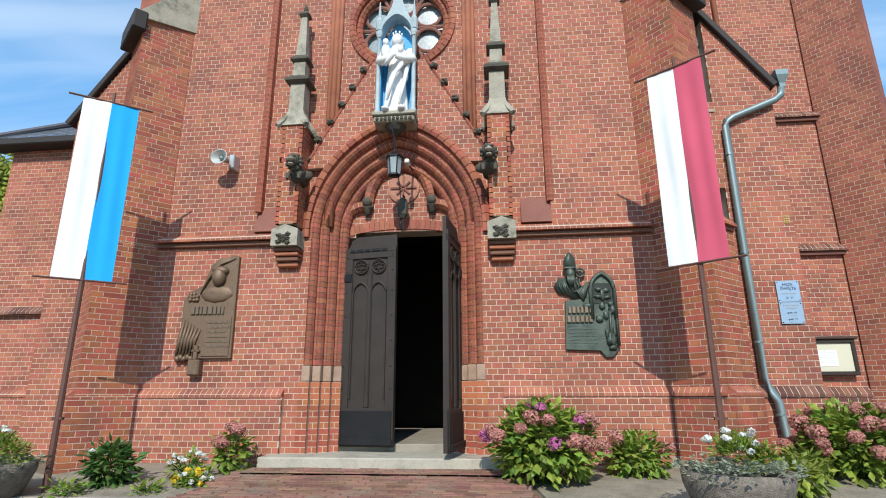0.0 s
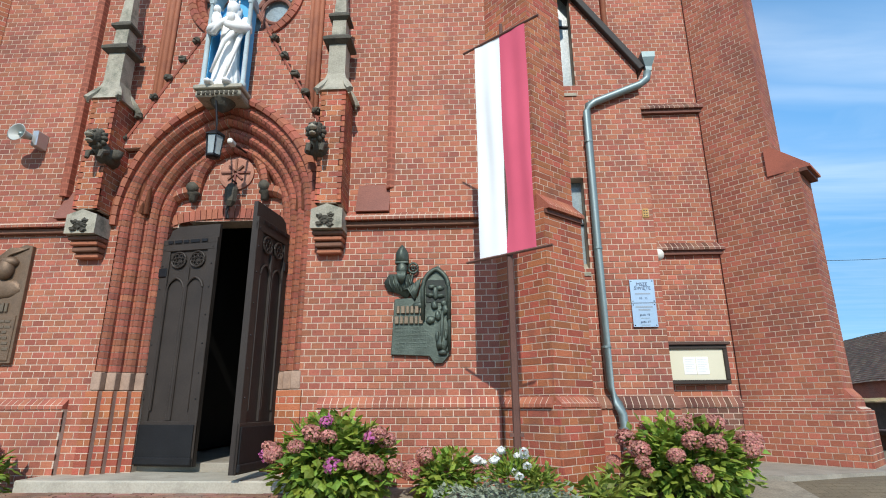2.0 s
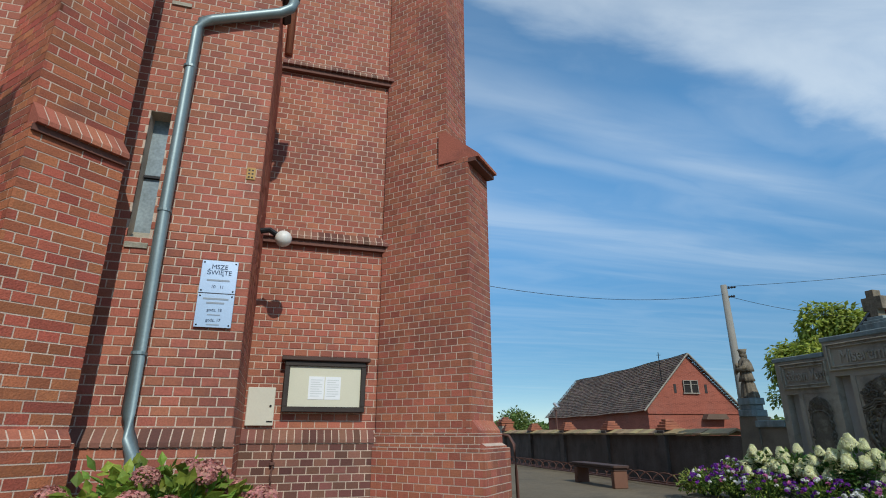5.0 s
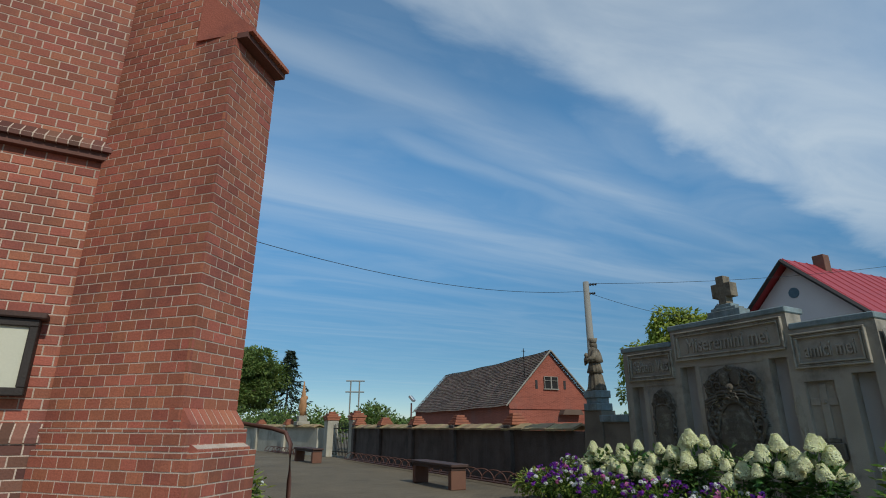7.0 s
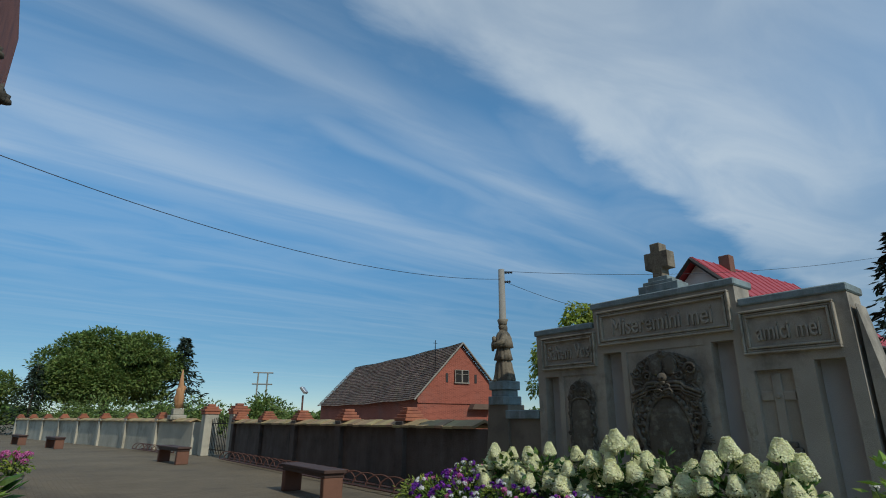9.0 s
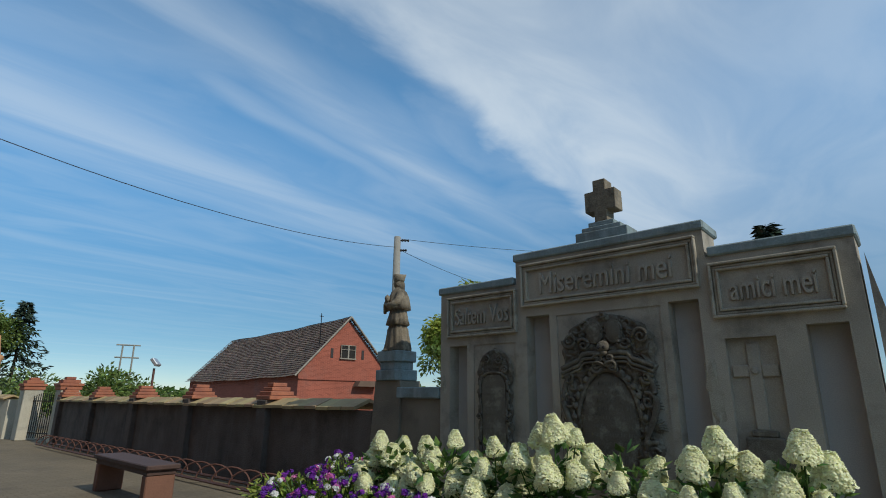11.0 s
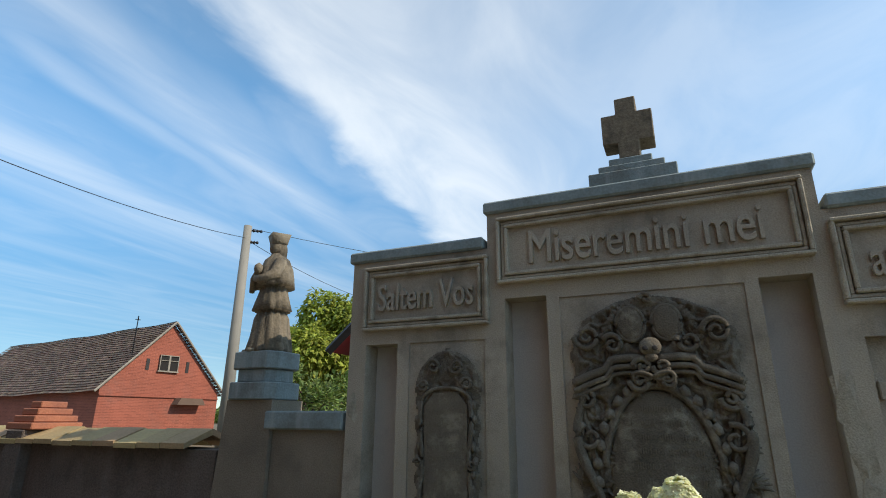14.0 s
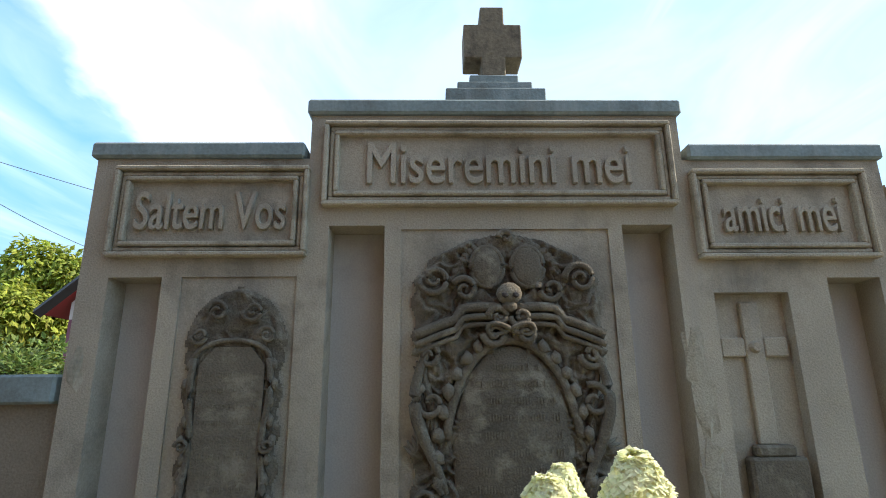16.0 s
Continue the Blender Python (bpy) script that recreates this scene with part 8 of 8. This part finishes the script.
shrub("pot_flowers", "magenta flowers in a pot", (7.75, 17.5, 0.50), (0.28, 0.28, 0.2), 200, 0.08, LEAF_BRIGHT, 90, [(MAGENTA, None, 14, 0.0)], "", 0.32, "flowers")
rl = thing("steel_railing", "galvanised tube railing of the side entrance", "railing", (6.9, 15.5, 0))
for z in (0.72, 0.95):
    bm = B(); tube(bm, [(6.3, 15.2, z + 0.06), (7.25, 15.5, z), (7.45, 15.5, z - 0.06)], 0.02, 8); part("rail", bm, GALV, rl)
bm = B(); tube(bm, [(7.42, 15.5, 0.0), (7.42, 15.5, 0.92)], 0.02, 8); part("post", bm, GALV, rl)

# ---- trees ----
def tree(name, label, at, h, crown, n, lsize, material, seed, trunk_r=0.25, droop=0.2, clumps=14):
    rng = random.Random(seed)
    e = thing(name, label, "tree", at)
    A = Vector(at)
    c0 = A + Vector((0, 0, h - crown[2]))
    bm = B(); tube(bm, [A - Vector((0, 0, 0.2)), A + Vector((0.1, 0, h * 0.3)), c0], [trunk_r, trunk_r * 0.75, trunk_r * 0.35], 8)
    centres = []
    for k in range(clumps):
        v = Vector((rng.gauss(0, 1), rng.gauss(0, 1), rng.gauss(0.1, 0.8))).normalized()
        q = c0 + Vector((v.x * crown[0], v.y * crown[1], v.z * crown[2])) * rng.uniform(0.5, 0.92)
        centres.append((q, rng.uniform(0.20, 0.42)))
        tube(bm, [A + Vector((0, 0, h * rng.uniform(0.2, 0.4))), (A + Vector((0, 0, h * 0.45))).lerp(q, 0.5), q], [trunk_r * 0.4, trunk_r * 0.25, trunk_r * 0.08], 5)
    part("trunk", bm, BARK, e)
    centres.append((c0, 0.6))
    pts = []
    tot = sum(k * k for _, k in centres)
    for q, k in centres:
        pts += shell(q, (crown[0] * k, crown[1] * k, crown[2] * k), int(n * k * k / tot), rng, 0.55, -0.9)
    adopt(leaf_mesh("crown", pts, material, lsize, rng, droop, 0.6), e)
def conifer(label, at, h, r, seed, n=26):
    rng = random.Random(seed)
    e = thing("conifer_tree", label, "tree", at, group="conifers")
    A = Vector(at)
    bm = B(); tube(bm, [A, A + Vector((0, 0, h))], [0.16, 0.02], 6); part("trunk", bm, BARK, e)
    pts = []
    for k in range(n):
        t = (k + 0.5) / n
        z = h * (0.12 + 0.88 * t)
        rr = r * (1 - t) ** 0.85 + 0.08
        for j in range(9):
            a = rng.uniform(0, 2 * math.pi)
            for m_ in range(9):
                q = (m_ + 1) / 9 * rng.uniform(0.85, 1.15)
                pts.append((A + Vector((rr * q * math.cos(a), rr * q * math.sin(a), z - 0.35 * rr * q + rng.gauss(0, 0.06))), Vector((math.cos(a), math.sin(a), -0.2))))
    adopt(leaf_mesh("crown", pts, NEEDLE, h * 0.055, rng, 0.3, 0.45), e)
tree("broadleaf_tree", "wide full green broadleaf tree behind the wall", (14.6, 66.0, 0), 9.5, (5.3, 5.0, 4.2), 60000, 0.33, LEAF_TREE, 101, 0.4, clumps=44)
tree("broadleaf_tree", "low dark green tree behind the wall", (4.6, 66.0, 0), 5.8, (3.8, 3.0, 2.6), 9000, 0.28, LEAF_TREE, 102, 0.3)
conifer("dark conifer behind the yard wall", (20.9, 66.5, 0), 9.4, 3.4, 103)
conifer("dark conifer behind the yard wall", (9.0, 63.0, 0), 5.6, 2.2, 104)
conifer("tall dark spruce beyond the memorial", (41.5, 12.0, 0), 10.6, 4.0, 105, 34)
tree("willow_tree", "bright yellow-green willow behind the memorial", (43.5, 33.5, 0), 10.2, (4.9, 4.9, 5.0), 30000, 0.42, LEAF_WILLOW, 106, 0.3, droop=1.0, clumps=20)
tree("willow_tree", "green weeping willow beyond the annex", (-16.6, 15.4, 0), 11.3, (3.6, 3.6, 5.6), 20000, 0.30, LEAF_WILLOW, 107, 0.35, droop=1.6, clumps=22)
tree("garden_tree", "dark leafy shrub tree behind the pier", (22.5, 18.0, 0), 3.0, (1.4, 1.4, 1.4), 3500, 0.16, LEAF_TREE, 108, 0.12)
for k, (x, y, h, r) in enumerate(((15.0, 34.0, 2.1, 1.6), (14.0, 40.0, 2.2, 1.8), (12.5, 47.0, 2.6, 2.2), (17.5, 33.0, 2.3, 1.3), (19.0, 34.5, 2.0, 1.5), (16.2, 29.5, 2.2, 0.9), (11.2, 54.0, 2.4, 2.4))):
    shrub("hedge_shrub", "loose green hedge shrub behind the yard wall", (x, y, h * 0.55), (r, r, h * 0.5), 1300, 0.20, LEAF_TREE, 110 + k, (), "hedge shrubs", 0.0)
rng = random.Random(77)
pts = []
for k in range(22000):
    a = radians(rng.uniform(-40, 75))
    d = rng.uniform(150, 190)
    hh = 3.0 + 2.2 * noise.noise(Vector((a * 14, 0, 0))) + 1.2 * noise.noise(Vector((a * 60, 3, 0)))
    pts.append((Vector((d * math.sin(a), d * math.cos(a), rng.uniform(0, max(0.8, hh)))), Vector((0, -1, 0.3))))
o = leaf_mesh("far_woods", pts, LEAF_TREE, 1.6, rng, 0.1, 0.8); tagged(o, "distant line of dark green woods on the horizon", "woods", kind="stuff")

# ---- buildings beyond ----
barn = thing("barn", "old red brick barn with brown tiled roof", "barn", (32.0, 35.15, 0))
A = Vector((32.0, 35.15, 0)); rd = Vector((0.155, 0.988, 0)).normalized(); gd = Vector((0.988, -0.155, 0)).normalized()
HW, EZ, AZ, LEN = 3.5, 2.75, 6.4, 21.5
def on(u, v, z): return A + gd * u + rd * v + Vector((0, 0, z))
bm = B()
outline = [(-HW + 0.15, -0.1), (HW - 0.15, -0.1), (HW - 0.15, EZ), (0, AZ - 0.12), (-HW + 0.15, EZ)]
a_ = [bm.verts.new(on(u, 0, z)) for u, z in outline]; b_ = [bm.verts.new(on(u, LEN, z)) for u, z in outline]
bm.faces.new(a_); bm.faces.new(b_[::-1])
for i in range(5): bm.faces.new((a_[i], b_[i], b_[(i + 1) % 5], a_[(i + 1) % 5]))
part("body", bm, FAR_BRICK, barn)
for s in (-1, 1):
    vs, fs = [], []
    rows = 26
    for r in range(rows):
        t0, t1 = r / rows, (r + 1.25) / rows
        sag = lambda v: -0.10 * math.sin(v / LEN * math.pi) - 0.03 * math.sin(v * 0.9)
        n = 60
        for k in range(n):
            v0, v1 = -0.25 + (LEN + 0.5) * k / n, -0.25 + (LEN + 0.5) * (k + 1) / n - 0.02
            i = len(vs)
            for v, t in ((v0, t0), (v1, t0), (v1, t1), (v0, t1)):
                u = s * (HW + 0.25) * (1 - t)
                z = EZ - 0.25 + (AZ - EZ + 0.3) * t + sag(v) + (0.06 if t == t0 else 0.0) + 0.02 * rng.random()
                vs.append(tuple(on(u, v, z)))
            fs.append((i, i + 1, i + 2, i + 3))
    o = raw_object("roof_tiles", vs, fs, ROOF_TILE); adopt(o, barn, "weathered brown roof tiles"); o["kind"] = "stuff"
    bm = B(); tube(bm, [on(s * (HW + 0.2), -0.27, EZ - 0.2), on(0, -0.27, AZ + 0.06)], 0.06, 5); part("verge_board", bm, CONCRETE, barn)
wn_ = part("window", box(B(), -0.55, 0.55, -0.08, 0.05, 3.75, 4.6, 0.0, m=Matrix.Translation(A + Vector((0, 0, 0))) @ pose(0, 0, 0, 0, 0, math.degrees(math.atan2(gd.y, gd.x)))), UNLIT_INSIDE, barn, "dark two-light barn window")
Mg = Matrix.Translation(A) @ pose(0, 0, 0, 0, 0, math.degrees(math.atan2(gd.y, gd.x)))
for q in ((-0.55, 0.55, 4.57, 4.61), (-0.60, 0.60, 3.70, 3.77), (-0.55, -0.51, 3.77, 4.57), (0.51, 0.55, 3.77, 4.57), (-0.05, 0.05, 3.77, 4.57), (-0.51, -0.05, 4.30, 4.33), (0.05, 0.51, 4.30, 4.33)):
    bm = B(); box(bm, q[0], q[1], -0.13, 0.0, q[2], q[3], m=Mg); part("window_frame", bm, CONCRETE, wn_)
for u in (-1.15, 1.15):
    bm = B(); box(bm, u - 0.09, u + 0.09, -0.03, 0.05, 3.75, 4.35, m=Mg); part("vent_slot", bm, DARK_EAVE, barn)
bm = B(); prism(bm, [(0.5, 2.0), (2.2, 2.0), (2.0, 2.35), (0.7, 2.35)], 0.6, Mg @ Matrix.Translation((0, -0.6, 0))); part("porch_roof", bm, ROOF_TILE, barn)
bm = B(); box(bm, -HW + 0.15, HW - 0.15, -0.08, 0.0, 2.35, 2.42, m=Mg); part("brick_band", bm, FAR_BRICK, barn)
bm = B(); tube(bm, [on(-1.8, 0.5, 3.5), on(-1.8, 0.5, 6.6)], 0.03, 5); tube(bm, [on(-1.95, 0.5, 6.4), on(-1.65, 0.5, 6.4)], 0.02, 5); part("roof_mast", bm, DARKIRON, barn)

house = thing("house", "pale rendered house with red sheet roof and chimney", "house", (36, 19.6, 0))
A2 = Vector((36.0, 19.63, 0)); r2 = Vector((0.996, -0.087, 0)); g2 = Vector((-0.087, -0.996, 0))
def on2(u, v, z): return A2 + g2 * u + r2 * v + Vector((0, 0, z))
HW2, EZ2, AZ2, L2 = 4.3, 5.5, 9.65, 10.0
bm = B()
outline = [(-HW2, -0.1), (HW2, -0.1), (HW2, EZ2), (0, AZ2 - 0.1), (-HW2, EZ2)]
a_ = [bm.verts.new(on2(u, 0, z)) for u, z in outline]; b_ = [bm.verts.new(on2(u, L2, z)) for u, z in outline]
bm.faces.new(a_); bm.faces.new(b_[::-1])
for i in range(5): bm.faces.new((a_[i], b_[i], b_[(i + 1) % 5], a_[(i + 1) % 5]))
part("body", bm, HOUSE_RENDER, house)
for s in (-1, 1):
    bm = B()
    q = [bm.verts.new(on2(*p)) for p in ((s * (HW2 + 0.6), -0.6, EZ2 - 0.5), (s * (HW2 + 0.6), L2 + 0.6, EZ2 - 0.5), (0, L2 + 0.6, AZ2 + 0.05), (0, -0.6, AZ2 + 0.05))]
    q2 = [bm.verts.new(v.co + Vector((0, 0, 0.14))) for v in q]
    bm.faces.new(q); bm.faces.new(q2[::-1])
    for i in range(4): bm.faces.new((q[i], q2[i], q2[(i + 1) % 4], q[(i + 1) % 4]))
    part("roof_slope", bm, RED_ROOF, house, "red sheet metal roof slope")
    for k in range(12):
        v = -0.4 + (L2 + 0.8) * k / 11
        bm = B(); tube(bm, [on2(s * (HW2 + 0.58), v, EZ2 - 0.34), on2(0, v, AZ2 + 0.21)], 0.03, 4); part("roof_seam", bm, RED_ROOF, house)
    bm = B(); tube(bm, [on2(s * (HW2 + 0.6), -0.62, EZ2 - 0.5), on2(0, -0.62, AZ2 + 0.05)], 0.12, 4); part("verge_board", bm, DARK_EAVE, house)
    bm = B(); tube(bm, [on2(s * (HW2 + 0.6), -0.6, EZ2 - 0.5), on2(s * (HW2 + 0.6), L2 + 0.6, EZ2 - 0.5)], 0.12, 4); part("eave_board", bm, DARK_EAVE, house)
bm = B(); c = on2(0.2, 2.6, 0); box(bm, c.x - 0.3, c.x + 0.3, c.y - 0.3, c.y + 0.3, 9.2, 10.35, 0.02); part("chimney", bm, BRICK_DARK, house)
bm = B(); c = on2(0.0, 0.0, 8.0); lathe(bm, [(0, -0.04), (0.28, -0.04), (0.28, 0.04), (0, 0.04)], 16, Matrix.Translation(c) @ pose(0, 0, 0, 0, 90, 0), closed=False); part("round_window", bm, GLASS_DARK, house)
for u, v, z in ((HW2, 2.5, 2.8), (HW2, 6.0, 2.8)):
    c = on2(u, v, z); bm = B(); box(bm, c.x - 0.5, c.x + 0.5, c.y - 0.06, c.y + 0.1, z - 0.7, z + 0.7); wnd = part("window", bm, GLASS_DARK, house)
    bm = B(); box(bm, c.x - 0.56, c.x + 0.56, c.y - 0.08, c.y + 0.06, z - 0.78, z - 0.70); box(bm, c.x - 0.04, c.x + 0.04, c.y - 0.08, c.y + 0.06, z - 0.7, z + 0.7); part("frame", bm, WHITE_PLASTIC, wnd)
PURPLE_WALL = mat("dull_purple_wall_paint", (0.22, 0.085, 0.12), 0.9, 0.1, 1, 60, 0.2)
bm = B(); box(bm, 36.0, 41.0, 21.2, 25.95, 0.0, 4.67); wing = part("wing", bm, PURPLE_WALL, house, "dull purple lower wall of the house wing")
bm = B(); prism(bm, [(21.2, 4.67), (25.95, 4.67), (25.95, 5.45), (23.5, 7.6), (21.2, 5.6)], 5.0, Matrix(((0, 1, 0, 36.0), (1, 0, 0, 0), (0, 0, 1, 0), (0, 0, 0, 1)))); part("wing_gable", bm, HOUSE_RENDER, wing)
bm = B(); prism(bm, [(26.95, 4.85), (26.95, 5.0), (23.5, 8.05), (20.4, 5.35), (20.4, 5.2), (23.5, 7.88)], 6.0, Matrix(((0, 1, 0, 35.4), (1, 0, 0, 0), (0, 0, 1, 0), (0, 0, 0, 1)))); part("wing_roof", bm, RED_ROOF, wing, "red sheet metal roof slope")
for y1, z1 in ((26.97, 4.86), (20.38, 5.2)):
    bm = B(); tube(bm, [(35.36, y1, z1), (35.36, 23.5, 7.93)], 0.26, 4); part("verge_board", bm, DARK_EAVE, wing)
bm = B(); box(bm, 35.94, 36.02, 24.35, 25.35, 2.84, 4.02); wnd = part("wing_window", bm, GLASS_DARK, wing)
for q in ((24.25, 24.35, 2.76, 4.10), (25.35, 25.45, 2.76, 4.10), (24.35, 25.35, 4.02, 4.10), (24.35, 25.35, 2.76, 2.84), (24.82, 24.88, 2.84, 4.02)):
    bm = B(); box(bm, 35.90, 36.0, *q); o = part("window_bar", bm, WHITE_PLASTIC, wing)

# ---- poles, wires, far figure, floodlight ----
up = thing("utility_pole", "pale concrete utility pole with insulators and wires", "utility pole", (23.13, 21.73, 0))
bm = B(); tube(bm, [(23.13, 21.73, -0.1), (23.13, 21.73, 7.42)], [0.20, 0.13], 10); part("pole", bm, POLE_CONC, up, smooth=True)
for dz, dx in ((-0.15, 0.25), (-0.55, 0.2)):
    bm = B(); tube(bm, [(23.13, 21.73, 7.42 + dz), (23.13 + dx, 21.73 - dx * 1.2, 7.42 + dz)], 0.025, 6)
    for k in range(3): blob(bm, (23.13 + dx * (0.5 + 0.3 * k), 21.73 - dx * 1.2 * (0.5 + 0.3 * k), 7.42 + dz), (0.05, 0.05, 0.06), 1, 0, 0)
    part("insulator_arm", bm, DARKIRON, up)
def wire(p, q, sag, r=0.010):
    P, Q = Vector(p), Vector(q)
    e = thing("overhead_wire", "thin black overhead wire", "wire", p, group="wires")
    bm = B(); tube(bm, [P.lerp(Q, t) - Vector((0, 0, sag * 4 * t * (1 - t))) for t in np.linspace(0, 1, 24)], r, 5); part("cable", bm, CABLE, e)
wire((23.13, 21.73, 7.0), (5.75, 18.9, 6.45), 0.75)
wire((23.13, 21.73, 7.35), (45.0, 13.4, 10.2), 0.5)
wire((23.13, 21.73, 6.95), (35.6, 21.5, 6.8), 0.5)
hp = thing("double_pole", "distant double wooden power pole", "utility pole", (64, 163, 0))
for dx in (-1.2, 1.2):
    bm = B(); tube(bm, [(64 + dx, 163 - dx * 0.4, 0), (64 + dx, 163 - dx * 0.4, 14.2)], 0.22, 6); part("pole", bm, POLE_CONC, hp)
for z in (14.2, 11.0):
    bm = B(); tube(bm, [(61.4, 164, z), (66.6, 162, z)], 0.2, 5); part("cross_arm", bm, POLE_CONC, hp)
fl = thing("floodlight", "floodlight on a short brown post behind the wall", "floodlight", (15.55, 23.9, 0))
bm = B(); tube(bm, [(15.55, 23.9, 0), (15.55, 23.9, 2.05)], 0.035, 6); part("post", bm, RUSTPOLE, fl)
bm = B(); box(bm, -0.18, 0.18, -0.05, 0.05, -0.13, 0.13, 0.02, m=Matrix.Translation((15.55, 23.85, 2.22)) @ pose(0, 0, 0, -40, 0, 50)); part("lamp_head", bm, GALV, fl)
fs_ = thing("figure_pedestal", "pale stone pedestal on the yard wall", "pedestal", (13.0, 30.2, 1.2))
bm = B(); box(bm, 12.7, 13.3, 29.9, 30.5, 1.22, 1.40, 0.02); box(bm, 12.8, 13.2, 30.0, 30.4, 1.40, 1.65, 0.02); part("block", bm, SANDSTONE, fs_)
bm = B(); blob(bm, (13.0, 30.2, 2.1), (0.18, 0.16, 0.45), 3, 0.35, 3); tube(bm, [(13.05, 30.2, 1.66), (13.0, 30.2, 2.3), (12.98, 30.2, 3.2)], [0.16, 0.14, 0.02], 8); blob(bm, (13.12, 30.2, 2.45), (0.09, 0.09, 0.11), 2, 0.1, 1)
tagged(mesh_object("angel_figure", bm, mat("orange_painted_stone", (0.42, 0.22, 0.10), 0.8, 0.25, 4, 40, 0.3), smooth=True), "ochre painted winged figure on a pedestal", "statue")

# ---- bricks one by one, where the walls are passed nearest ----
_cache = {}
def brick_mesh(L, H):
    key = (round(L, 3), round(H, 3))
    if key not in _cache:
        me = bpy.data.meshes.new("brick")
        c = 0.004
        vs = [(0, -0.02, 0), (L, -0.02, 0), (L, -0.02, H), (0, -0.02, H), (0, 0.004, 0), (L, 0.004, 0), (L, 0.004, H), (0, 0.004, H), (c, 0.0065, c), (L - c, 0.0065, c), (L - c, 0.0065, H - c), (c, 0.0065, H - c)]
        fs = [(8, 9, 10, 11)] + [(4 + i, 4 + (i + 1) % 4, 8 + (i + 1) % 4, 8 + i) for i in range(4)] + [(i, (i + 1) % 4, 4 + (i + 1) % 4, 4 + i) for i in range(4)]
        me.from_pydata(vs, [], fs)
        me.materials.append(BRICK_ONE)
        _cache[key] = me
    return _cache[key]
for core, p, L, H, d in BRICK_JOBS:
    o = new("brick", brick_mesh(L, H))
    ang = math.atan2(d.y, d.x)
    o.matrix_basis = Matrix.Translation(p) @ Matrix.Rotation(ang, 4, "Z") @ Matrix.Diagonal((1, -1, 1, 1))
    o.parent = core

# tiny joined details that nobody could pick apart
for ob in scene.objects:
    if ob.name.split(".")[0] in ("worn_lettering", "scrollwork", "small_lettering", "print_lines", "studs", "carved_lettering", "stem", "foliage", "crown", "vent_holes", "base_carving", "carved_leaves", "leaf_garland", "relief_drapery", "relief_carving", "slates", "clinkers", "inscription"):
        ob["kind"] = "stuff"
